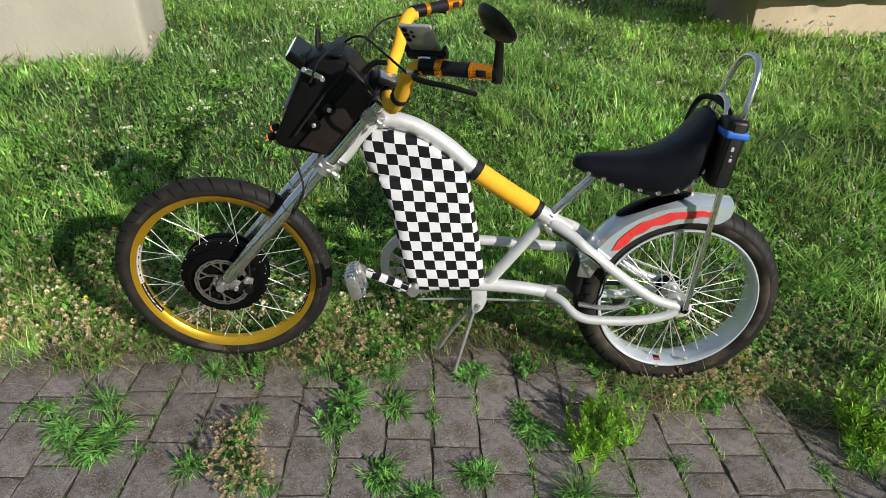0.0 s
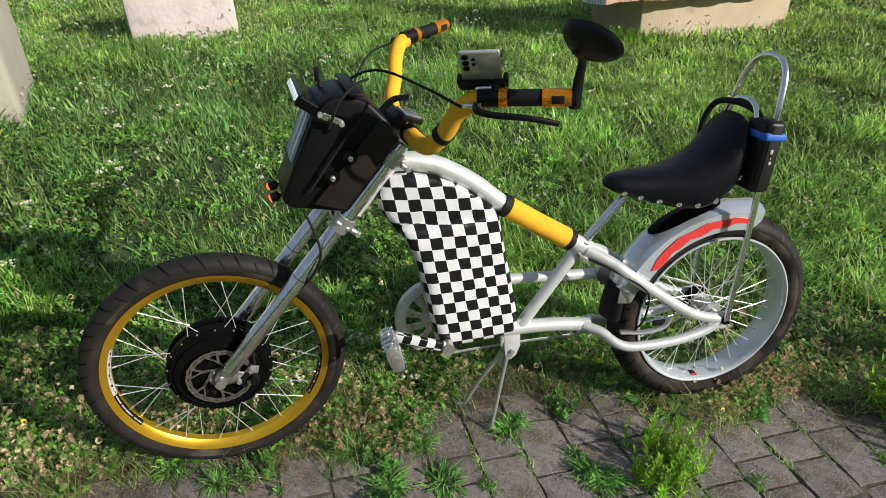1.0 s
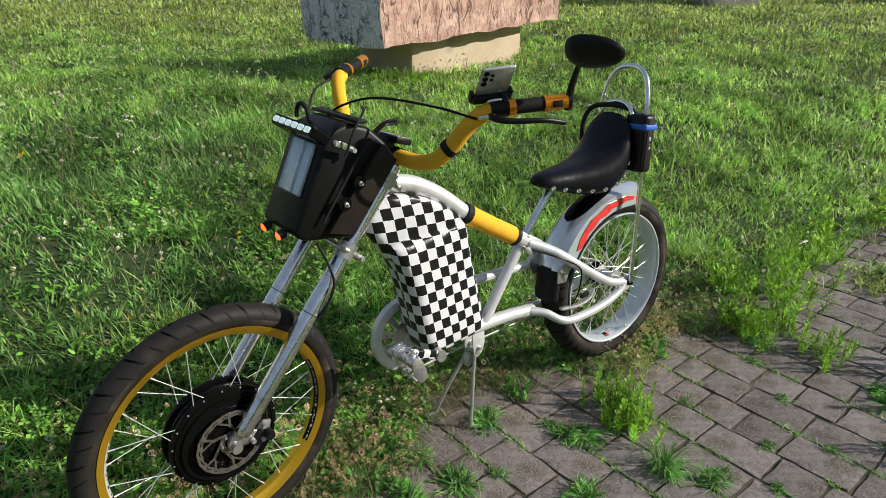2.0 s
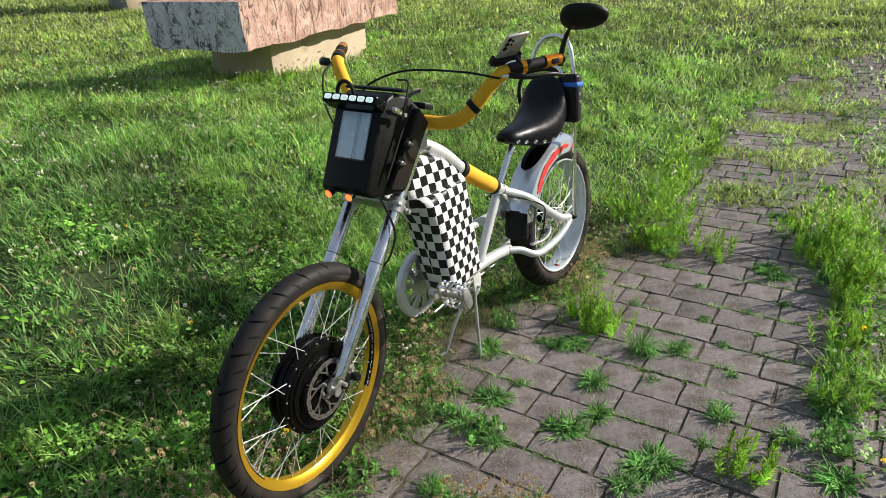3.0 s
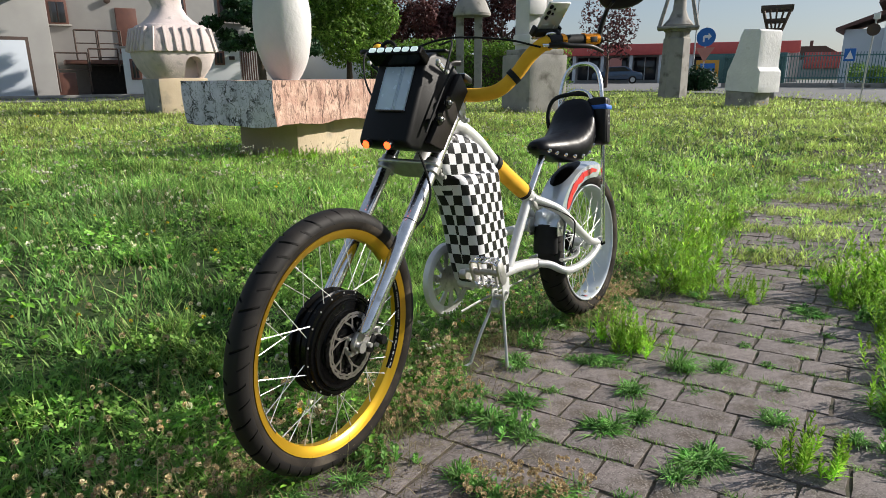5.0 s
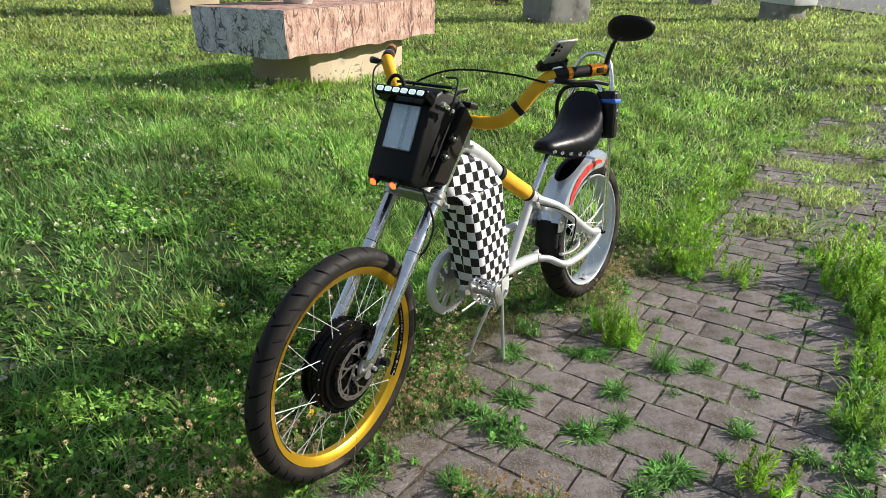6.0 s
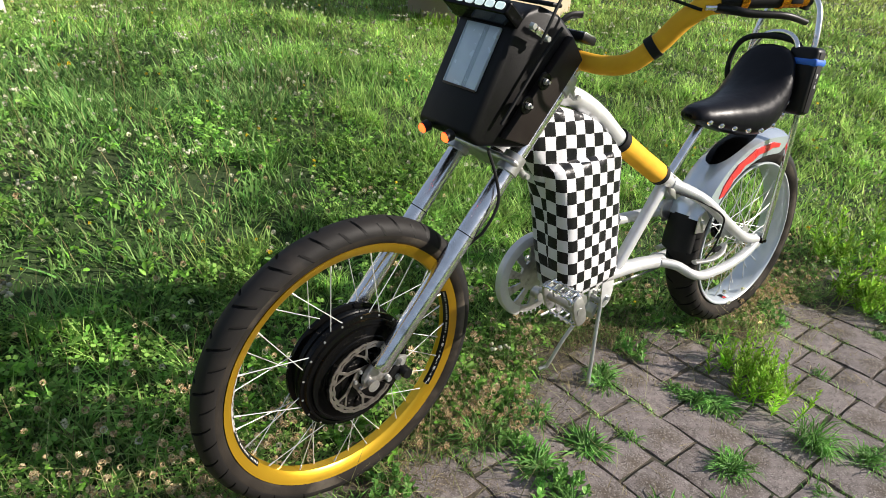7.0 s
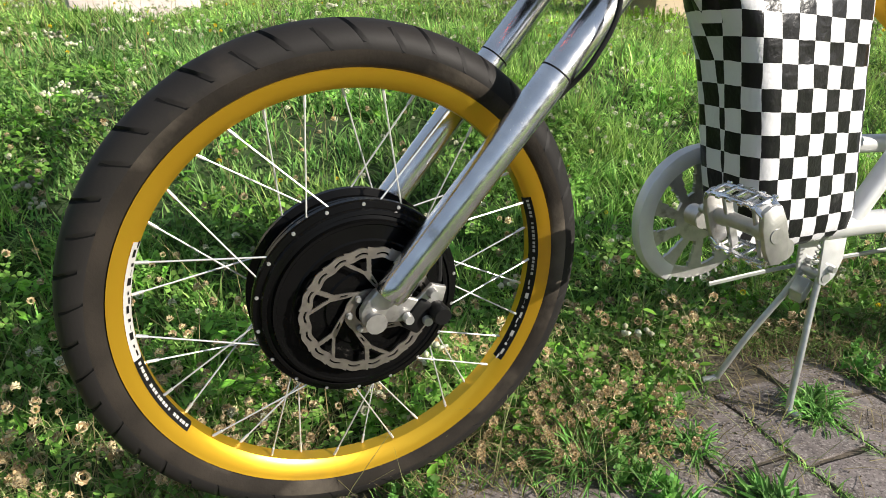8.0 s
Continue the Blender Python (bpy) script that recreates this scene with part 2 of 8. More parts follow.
PINK = veined("pink_marble_block", (0.62, 0.42, 0.33), (0.4, 0.23, 0.175), (0.1, 0.055, 0.043), (1, 1, 0.3), 7, 0.012, 1.0)
# dark veins on a cool lavender grey that carries the shade of the block's end
SHADE_MARBLE = veined("veined_marble_in_shade", (0.76, 0.71, 0.83), (0.58, 0.55, 0.66), (0.03, 0.028, 0.034), (1, 1, 0.8), 7, 0.012, 0.6)
MARBLE = surface("white_marble", (0.66, 0.645, 0.635), (0.55, 0.54, 0.535), 0.6, 0.0, 3, bump=0.3, bump_scale=25, grime=(0.45, 0.43, 0.42), grime_scale=3, grime_at=0.66)
ROUGH_STONE = surface("rough_pale_stone", (0.68, 0.58, 0.56), (0.55, 0.47, 0.45), 0.85, 0.0, 5, bump=0.7, bump_scale=30, grime=(0.36, 0.33, 0.31), grime_scale=6, grime_at=0.58)
CONCRETE = surface("weathered_concrete", (0.36, 0.34, 0.31), (0.27, 0.26, 0.24), 0.9, 0.0, 4, bump=0.5, bump_scale=35, grime=(0.13, 0.12, 0.1), grime_scale=2.6, grime_at=0.55)
SAND = surface("sandstone_plinth", (0.56, 0.46, 0.32), (0.48, 0.38, 0.26), 0.85, 0.0, 4, bump=0.35, bump_scale=30, grime=(0.34, 0.29, 0.22), grime_scale=3, grime_at=0.62)
PALE_STONE = surface("smooth_pale_stone", (0.47, 0.43, 0.36), (0.38, 0.35, 0.29), 0.85, 0.0, 3, bump=0.3, bump_scale=30, grime=(0.4, 0.36, 0.29), grime_scale=2.5, grime_at=0.57)
PLASTER = surface("pale_plaster", (0.4, 0.39, 0.375), (0.33, 0.32, 0.31), 0.9, 0.0, 1.2, bump=0.2, bump_scale=40, grime=(0.44, 0.42, 0.39), grime_scale=0.8, grime_at=0.6)
PLASTER_W = surface("white_plaster", (0.74, 0.77, 0.78), (0.68, 0.7, 0.72), 0.9, 0.0, 1.0, bump=0.1, bump_scale=40)
GARAGE = surface("white_garage_door", (0.6, 0.65, 0.72), (0.55, 0.6, 0.66), 0.5, 0.0, 2)
DARKGLASS = surface("dark_window", (0.02, 0.022, 0.026), (0.035, 0.036, 0.04), 0.1, 0.0, 3, rough_var=0.03)
BROWN = surface("brown_paint", (0.16, 0.07, 0.05), (0.11, 0.05, 0.04), 0.5, 0.0, 4)
IRON = surface("dark_iron", (0.06, 0.05, 0.045), (0.1, 0.06, 0.045), 0.6, 0.4, 12)
ROOF_D = surface("brown_tile_roof", (0.2, 0.1, 0.08), (0.15, 0.08, 0.06), 0.8, 0.0, 5)
CANOPY = surface("red_canopy", (0.68, 0.12, 0.1), (0.6, 0.1, 0.09), 0.5, 0.0, 3)
ASPHALT = surface("asphalt", (0.2, 0.2, 0.2), (0.15, 0.15, 0.15), 0.9, 0.0, 3, bump=0.3, bump_scale=60)
SIGN_B = surface("sign_blue", (0.02, 0.16, 0.5), (0.02, 0.13, 0.45), 0.4, 0.0, 10)
SIGN_Y = surface("sign_amber", (0.65, 0.33, 0.03), (0.6, 0.3, 0.03), 0.4, 0.0, 10)
SIGN_W = surface("sign_white", (0.8, 0.8, 0.8), (0.75, 0.75, 0.75), 0.4, 0.0, 10)
SIGN_R = surface("sign_pale_red", (0.6, 0.25, 0.2), (0.55, 0.22, 0.18), 0.5, 0.0, 10)
CARPAINT = surface("blue_car_paint", (0.03, 0.07, 0.13), (0.03, 0.06, 0.11), 0.2, 0.2, 4, coat=0.8)
# near-black that stands for the shade in the opening under the house landing
OPENING_SHADE = surface("opening_shade", (0.06, 0.05, 0.045), (0.035, 0.03, 0.03), 0.95, 0.0, 9, bump=0.6, bump_scale=30)
FENCE = surface("green_fence_paint", (0.09, 0.21, 0.2), (0.07, 0.17, 0.17), 0.5, 0.0, 5)
CUT_STONE = surface("fresh_cut_marble", (0.8, 0.79, 0.78), (0.7, 0.69, 0.68), 0.8, 0.0, 3, bump=0.4, bump_scale=14, grime=(0.6, 0.58, 0.55), grime_scale=5, grime_at=0.62)
GRIT = surface("soil_crumb", (0.2, 0.16, 0.12), (0.09, 0.07, 0.05), 0.95, 0.0, 60)
BARK = surface("bark", (0.12, 0.085, 0.06), (0.07, 0.05, 0.04), 0.9, 0.0, 12, bump=0.9, bump_scale=40)
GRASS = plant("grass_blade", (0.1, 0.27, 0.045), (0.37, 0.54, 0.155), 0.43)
GRASS_DARKER = plant("grass_darker", (0.085, 0.23, 0.05), (0.29, 0.44, 0.135), 0.4)
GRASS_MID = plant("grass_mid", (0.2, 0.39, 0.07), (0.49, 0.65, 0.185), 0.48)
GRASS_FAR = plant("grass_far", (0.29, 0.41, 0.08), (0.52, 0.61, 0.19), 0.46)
WEED = plant("weed_leaf", (0.2, 0.42, 0.035), (0.42, 0.63, 0.085), 0.5)
TUFT = plant("tuft_blade", (0.095, 0.26, 0.05), (0.26, 0.48, 0.125), 0.42)
WITHER = plant("withered_bloom", (0.62, 0.55, 0.35), (0.36, 0.24, 0.12), 0.25, 0.8)
STRAW = plant("pale_stem", (0.36, 0.4, 0.17), (0.28, 0.26, 0.12), 0.3, 0.6)
DRY = plant("dry_stalk", (0.28, 0.24, 0.12), (0.19, 0.15, 0.07), 0.2, 0.8)
CLOVER = plant("clover_leaf", (0.11, 0.26, 0.04), (0.24, 0.41, 0.085), 0.38, 0.45)
BLOSSOM = plant("pale_blossom", (0.58, 0.6, 0.47), (0.44, 0.42, 0.28), 0.3, 0.8)
YELLOW_BLOOM = plant("yellow_blossom", (0.75, 0.55, 0.03), (0.6, 0.45, 0.03), 0.3, 0.8)
LEAF = plant("tree_leaf", (0.09, 0.19, 0.025), (0.19, 0.3, 0.05), 0.38)
LEAF_DARK = plant("needle_leaf", (0.015, 0.045, 0.018), (0.03, 0.07, 0.025), 0.15)
LEAF_RED = plant("purple_leaf", (0.05, 0.018, 0.02), (0.09, 0.035, 0.03), 0.2)
BROADLEAF = plant("broad_leaf", (0.09, 0.25, 0.03), (0.2, 0.4, 0.05), 0.38, 0.4)

# ---- building blocks ----
def part(name, bm, material, parent=None, label="", smooth=40):
    """Link a bmesh as one mesh object, under a thing or a part where one is given."""
    me = bpy.data.meshes.new(name)
    bmesh.ops.recalc_face_normals(bm, faces=bm.faces)
    bm.to_mesh(me)
    bm.free()
    for m in material if isinstance(material, (list, tuple)) else [material]:
        me.materials.append(m)
    if smooth:
        me.set_sharp_from_angle(angle=radians(smooth))
        me.polygons.foreach_set("use_smooth", [True] * len(me.polygons))
        me.set_sharp_from_angle(angle=radians(smooth))
    ob = new(name, me)
    if parent:
        ob.parent = parent
    return tagged(ob, label)


def again(ob, name, m, parent):
    """Another object on the same mesh, at the pose m under its parent."""
    o = new(name, ob.data)
    o.parent, o.matrix_basis = parent, m
    return o


def thing(name, m, label, category, group="", kind=""):
    ob = new(name)
    ob.empty_display_size = 0.1
    ob.matrix_basis = m
    return tagged(ob, label, category, group, kind)


def glide(pts, steps=6):
    """A smooth line through the points."""
    p = [Vector(q) for q in pts]
    p = [2 * p[0] - p[1]] + p + [2 * p[-1] - p[-2]]
    out = []
    for i in range(1, len(p) - 2):
        for k in range(steps):
            t = k / steps
            out.append(0.5 * (2 * p[i] + (p[i + 1] - p[i - 1]) * t + (2 * p[i - 1] - 5 * p[i] + 4 * p[i + 1] - p[i + 2]) * t * t
                              + (3 * p[i] - p[i - 1] - 3 * p[i + 1] + p[i + 2]) * t ** 3))
    return out + [p[-2]]


def tube(bm, pts, r, n=12, smooth=True, cap=True, flat=1.0, steps=6):
    """A round bar along the points; r is one radius or one for each end. flat squeezes it sideways."""
    line = glide(pts, steps) if smooth and len(pts) > 2 else [Vector(q) for q in pts]
    rings, side = [], None
    for i, c in enumerate(line):
        d = (line[min(i + 1, len(line) - 1)] - line[max(i - 1, 0)]).normalized()
        if side is None:
            side = d.cross(Vector((0, 1, 0.01)) if abs(d.y) < 0.9 else Vector((1, 0, 0))).normalized()
        side = (side - d * side.dot(d)).normalized()
        up = d.cross(side)
        k = i / max(1, len(line) - 1)
        rr = r if not isinstance(r, (tuple, list)) else r[0] + (r[1] - r[0]) * k
        rings.append([bm.verts.new(c + rr * (math.cos(a) * side + flat * math.sin(a) * up)) for a in [2 * math.pi * j / n for j in range(n)]])
    for a, b in zip(rings, rings[1:]):
        for j in range(n):
            bm.faces.new((a[j], a[(j + 1) % n], b[(j + 1) % n], b[j]))
    if cap:
        bm.faces.new(rings[0][::-1])
        bm.faces.new(rings[-1])
    return bm


def bar(p, q, r, n=12):
    return tube(bmesh.new(), (p, q), r, n)


def lathe(bm, profile, n=48, axis="y", centre=(0, 0, 0), closed=True, arc=None):
    """Turn a profile of (radius, along) round an axis; closed profiles join end to start."""
    c = Vector(centre)
    a0, a1 = arc or (0, 2 * math.pi)
    count = n if arc is None else n + 1
    rings = []
    for i in range(count):
        a = a0 + (a1 - a0) * i / n
        ring = []
        for r, h in profile:
            u, v = r * math.cos(a), r * math.sin(a)
            ring.append(bm.verts.new(c + Vector({"y": (u, h, v), "z": (u, v, h), "x": (h, u, v)}[axis])))
        rings.append(ring)
    m = len(profile)
    for i in range(n):
        x, y = rings[i], rings[(i + 1) % count]
        for j in range(m if closed else m - 1):
            k = (j + 1) % m
            if (x[j].co - y[j].co).length < 1e-7 and (x[k].co - y[k].co).length < 1e-7:
                continue
            bm.faces.new((x[j], x[k], y[k], y[j]))
    bmesh.ops.remove_doubles(bm, verts=bm.verts, dist=1e-6)
    return bm


def block(bm, size, m=None, bevel=0.0, segments=2):
    """A box with rounded edges, centred, at the pose m."""
    got = bmesh.ops.create_cube(bm, size=1, matrix=(m or Matrix()) @ Matrix.Diagonal((*size, 1)))
    if bevel:
        edges = {e for v in got["verts"] for e in v.link_edges}
        bmesh.ops.bevel(bm, geom=list(edges), offset=bevel, segments=segments, affect="EDGES", profile=0.5)
    return bm


def slab(bm, outline, lo, hi, axis="y", bevel=0.0, segments=2):
    """An outline of (u, v) pushed from lo to hi along an axis."""
    def at(u, v, h):
        return {"y": (u, h, v), "z": (u, v, h), "x": (h, u, v)}[axis]
    a = [bm.verts.new(at(u, v, lo)) for u, v in outline]
    b = [bm.verts.new(at(u, v, hi)) for u, v in outline]
    n = len(outline)
    faces = [bm.faces.new(a), bm.faces.new(b[::-1])] + [bm.faces.new((a[i], b[i], b[(i + 1) % n], a[(i + 1) % n])) for i in range(n)]
    bmesh.ops.recalc_face_normals(bm, faces=faces)
    if bevel:
        bmesh.ops.bevel(bm, geom=list({e for f in faces for e in f.edges}), offset=bevel, segments=segments, affect="EDGES", profile=0.5)
    return bm


def roughen(bm, cuts, amount, size, seed=0, smooth_first=0):
    """Cut a block up and push its skin in and out by noise, as hewn or worn stone is."""
    if cuts:
        bmesh.ops.subdivide_edges(bm, edges=bm.edges, cuts=cuts, use_grid_fill=True)
    for _ in range(smooth_first):
        bmesh.ops.smooth_vert(bm, verts=bm.verts, factor=0.5, use_axis_x=True, use_axis_y=True, use_axis_z=True)
    bm.normal_update()
    off = Vector((seed * 7.3, seed * 3.1, seed))
    for v in bm.verts:
        v.co += v.normal * amount * (noise.noise(v.co * size + off) + 0.5 * noise.noise(v.co * size * 2.7 + off))
    return bm


def smoothstep(a, b, x):
    t = np.clip((x - a) / (b - a), 0, 1)
    return t * t * (3 - 2 * t)


def ground_z(x, y):
    """Height of the ground: the sloping paved patch round the bike, the bank of lawn that rises behind it, and the wider level lawn."""
    x, y = np.asarray(x, float), np.asarray(y, float)
    r = np.hypot(x, y)
    bank = (0.4 * smoothstep(0.1, 2.1, y) + 0.12 * smoothstep(2.0, 4.0, y)) * (1 - 0.18 * smoothstep(0.5, 2.5, x))
    near = -0.02003 * x - 0.03989 * y + bank
    far = 0.2 + 0.01 * np.clip(r - 5, 0, 20)
    k = smoothstep(4.5, 10.0, np.hypot(x - 0.2, y + 0.3))
    return near * (1 - k) + far * k + 0.015 * np.sin(x * 0.9 + 1) * np.cos(y * 1.1) * smoothstep(2, 4, r)


def edge_y(x):
    """Where the lawn meets the paving, seen along the bike."""
    x = np.asarray(x, float)
    return (0.06 + 0.12 * np.exp(-((x - 0.12) / 0.26) ** 2) - 0.13 * smoothstep(0.45, 0.8, x) + 0.08 * np.exp(-((x - 1.0) / 0.1) ** 2) - 0.05 * smoothstep(-0.6, -1.2, x)
            + 0.02 * np.sin(x * 5.0) + 0.015 * np.sin(x * 13.0 + 1))

# ---- ground ----
def make_ground():
    xs = np.concatenate([-np.geomspace(4000, 6.5, 26), np.linspace(-6, 6, 61), np.geomspace(6.5, 4000, 26)])
    n = len(xs)
    gx, gy = np.meshgrid(xs, xs, indexing="ij")
    gz = ground_z(gx, gy) - 0.03
    verts = np.stack([gx, gy, gz], -1).reshape(-1, 3)
    idx = np.arange(n * n).reshape(n, n)
    faces = np.stack([idx[:-1, :-1], idx[1:, :-1], idx[1:, 1:], idx[:-1, 1:]], -1).reshape(-1, 4)
    me = bpy.data.meshes.new("ground")
    me.from_pydata(verts.tolist(), [], faces.tolist())
    me.materials.append(SOIL)
    me.polygons.foreach_set("use_smooth", [True] * len(me.polygons))
    tagged(new("ground", me), "uneven soil and thatch under the mown lawn", "ground", kind="structure")


make_ground()

# paving bed: the level that the joints show, a little over the soil
bm = bmesh.new()
bmesh.ops.create_grid(bm, x_segments=96, y_segments=30, size=1, matrix=Matrix.Translation((3.15, -1.0, 0)) @ Matrix.Diagonal((4.85, 1.3, 1, 1)))
for v in bm.verts:
    v.co.y = min(v.co.y, float(edge_y(v.co.x)) + 0.06)
    v.co.z = float(ground_z(v.co.x, v.co.y)) - 0.007
pavement = part("pavement", bm, BED)
tagged(pavement, "old grey-brown concrete paving with weedy sand joints", "pavement", kind="structure")


def make_backdrop():
    """An unseen plain dark wall, added behind the paved patch on the side of the sun: it closes the place and darkens
    reflections.
    """
    bm = bmesh.new()
    prev = None
    for k in range(41):
        a = radians(150 + 4.4 * k)
        p = Vector((48 * math.cos(a), 48 * math.sin(a), 0))
        row = [bm.verts.new((p.x * s, p.y * s, z)) for s, z in ((1, -6), (1, 9), (1.02, 9), (1.02, -6))]
        if prev:
            for j in range(4):
                bm.faces.new((prev[j], prev[(j + 1) % 4], row[(j + 1) % 4], row[j]))
        prev = row
    tagged(part("backdrop", bm, SOIL), "unseen dark wall added behind the paving to darken reflections", "backdrop", kind="structure")


make_backdrop()

# ---- the electric chopper bicycle ----
LEAN = SLOPE @ pose(0, -0.02, 0, -3.4, 0, 0)
bike = thing("chopper_bicycle", LEAN, "silver electric chopper bicycle with gold front rim and checkered frame cover", "bicycle")
UP = Vector((0.649, 0, 0.761))          # along the fork, upwards
BACK = Vector((0.761, 0, -0.649))       # square to it, to the rear
AXLE = Vector((-0.693, 0, 0.343))
STEER = Matrix.Translation(AXLE) @ Matrix.Rotation(radians(8.2), 4, UP) @ Matrix.Translation(-AXLE)


def on_fork(s, side=0.0, back=0.0):
    return AXLE + UP * s + BACK * back + Vector((0, side, 0))


def steered(bm):
    bm.transform(STEER)
    return bm


def tyre_mesh(R, half, wall, segs, slots, seed):
    """A tyre with a rounded section and slanting tread slots pressed into it."""
    bm = bmesh.new()
    rows = 22
    rings, cuts = [], []
    for i in range(segs):
        ring, cut_row = [], []
        for j in range(rows + 1):
            s = -1 + 2 * j / rows                     # across the section
            b = s * radians(142)
            a = 2 * math.pi * (i / segs - 1.15 * abs(s) ** 1.3 / slots)
            h, r = half * math.sin(b) * (1.0 if abs(s) < 0.7 else 0.98), R - wall / 2 + wall / 2 * math.cos(b)
            u = i / segs * slots + (0.5 if s > 0 else 0)
            long = int(math.floor(u)) % 2 == 0
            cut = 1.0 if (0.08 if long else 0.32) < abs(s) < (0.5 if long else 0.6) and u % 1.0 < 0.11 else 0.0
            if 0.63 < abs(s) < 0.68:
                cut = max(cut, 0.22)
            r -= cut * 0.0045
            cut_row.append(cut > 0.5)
            ring.append(bm.verts.new((r * math.cos(a), h, r * math.sin(a))))
        rings.append(ring)
        cuts.append(cut_row)
    for i in range(segs):
        x, y = rings[i], rings[(i + 1) % segs]
        for j in range(rows):
            # pressed faces take the darker slot colour, painted shade in the recess
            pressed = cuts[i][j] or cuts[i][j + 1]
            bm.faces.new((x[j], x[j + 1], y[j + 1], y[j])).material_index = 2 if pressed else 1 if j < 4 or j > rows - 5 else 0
    return bm


def spokes(parent, count, hub_r, hub_y, rim_r, spin, radius=0.00095):
    """Steel spokes from the two flanges to the rim, crossing."""
    ob = None
    for i in range(count):
        side = 1 if i % 2 else -1
        a = 2 * math.pi * i / count
        b = a + spin * (1 if (i // 2) % 2 else -1)
        p = Vector((hub_r * math.cos(b), side * hub_y, hub_r * math.sin(b)))
        q = Vector((rim_r * math.cos(a), side * 0.006, rim_r * math.sin(a)))
        d = q - p
        m = Matrix.Translation(p) @ d.to_track_quat("Z", "Y").to_matrix().to_4x4() @ Matrix.Diagonal((1, 1, d.length, 1))
        if ob is None:
            ob = part("spoke", tube(tube(bmesh.new(), ((0, 0, 0), (0, 0, 1)), radius, 6), ((0, 0, 0.9), (0, 0, 0.99)), radius * 1.8, 6), SPOKE, parent)
            ob.matrix_basis = m
        else:
            again(ob, "spoke", m, parent)


# front wheel
WHEEL_F = STEER @ Matrix.Translation(AXLE)
rim_profile = [(0.297, -0.022), (0.301, -0.024), (0.301, -0.021), (0.290, -0.018), (0.288, 0.018), (0.301, 0.021), (0.301, 0.024), (0.297, 0.022),
               (0.284, 0.0168), (0.277, 0.010), (0.276, 0.0), (0.277, -0.010), (0.284, -0.0168)]
rim_profile = [(r - 0.0155, y) for r, y in rim_profile]
front = part("front_wheel", lathe(bmesh.new(), rim_profile, 128), GOLD, bike, "gold anodised front rim with black and white decals")
front.matrix_basis = WHEEL_F
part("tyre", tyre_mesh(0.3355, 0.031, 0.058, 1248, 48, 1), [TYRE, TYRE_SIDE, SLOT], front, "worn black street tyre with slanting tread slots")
hub_profile = [(0.02, -0.050), (0.05, -0.049), (0.052, -0.046), (0.088, -0.044), (0.090, -0.042), (0.107, -0.0405), (0.1085, -0.0425), (0.112, -0.0425), (0.1135, -0.037), (0.1175, -0.0355), (0.119, -0.0375), (0.1235, -0.036), (0.1255, -0.031), (0.1325, -0.029),
               (0.134, -0.026), (0.134, -0.019), (0.1255, -0.016), (0.125, -0.004), (0.128, -0.002), (0.128, 0.002), (0.125, 0.004), (0.1255, 0.016), (0.134, 0.019), (0.134, 0.026), (0.1325, 0.029), (0.1255, 0.031), (0.116, 0.034), (0.09, 0.042), (0.02, 0.046)]
hub = part("hub_motor", lathe(bmesh.new(), hub_profile, 96), HUB, front, "black painted hub motor, slightly dusty", smooth=25)
bm = bmesh.new()
for k in range(18):
    a = 2 * math.pi * (k + 0.3) / 18
    for s in (-1, 1):
        lathe(bm, [(0.0, -0.0022), (0.0022, -0.002), (0.003, 0.002), (0.0, 0.002)], 8, centre=(0.1295 * math.cos(a), s * 0.029, 0.1295 * math.sin(a)), closed=False)
tagged(part("cover_screws", bm, STEEL, front), kind="stuff")
spokes(front, 36, 0.129, 0.024, 0.2615, 0.3, 0.0011)

def pierced_disc(radii, n, solid, thick, y, wave=None, twist=lambda r: 0.0):
    """A flat casting in one piece: a polar grid, kept where solid(turn, radius) is true, then given its thickness."""
    bm = bmesh.new()
    grid = []
    for i in range(n):
        a = 2 * math.pi * i / n
        rim = [(r + (wave(i / n, r) if wave else 0), a + twist(r)) for r in radii]
        grid.append([bm.verts.new((r * math.cos(b), y, r * math.sin(b))) for r, b in rim])
    for i in range(n):
        for j in range(len(radii) - 1):
            if solid((i + 0.5) / n, (radii[j] + radii[j + 1]) / 2):
                bm.faces.new((grid[i][j], grid[i][j + 1], grid[(i + 1) % n][j + 1], grid[(i + 1) % n][j]))
    bmesh.ops.delete(bm, geom=[v for v in bm.verts if not v.link_faces], context="VERTS")
    bmesh.ops.solidify(bm, geom=bm.faces[:], thickness=thick)
    return bm


def disc_solid(u, r):
    """Brake disc: wavy outer band with slots, six slanting arms that fork towards it, ring round the hub."""
    if r > 0.0715:
        return not (0.0757 < r < 0.0783 and (u * 18) % 1.0 < 0.58)
    if r < 0.030:
        return True
    f = (r - 0.030) / 0.0415
    v = ((u * 6) % 1.0 - 0.5) * 2 * math.pi * r / 6
    fork = 0.024 * max(0.0, f - 0.5)          # the arms split in two towards the band
    return abs(v) < 0.0046 + fork and not (f > 0.58 and abs(v) < fork - 0.001) and not (0.14 < f < 0.32 and abs(v) < 0.0016)


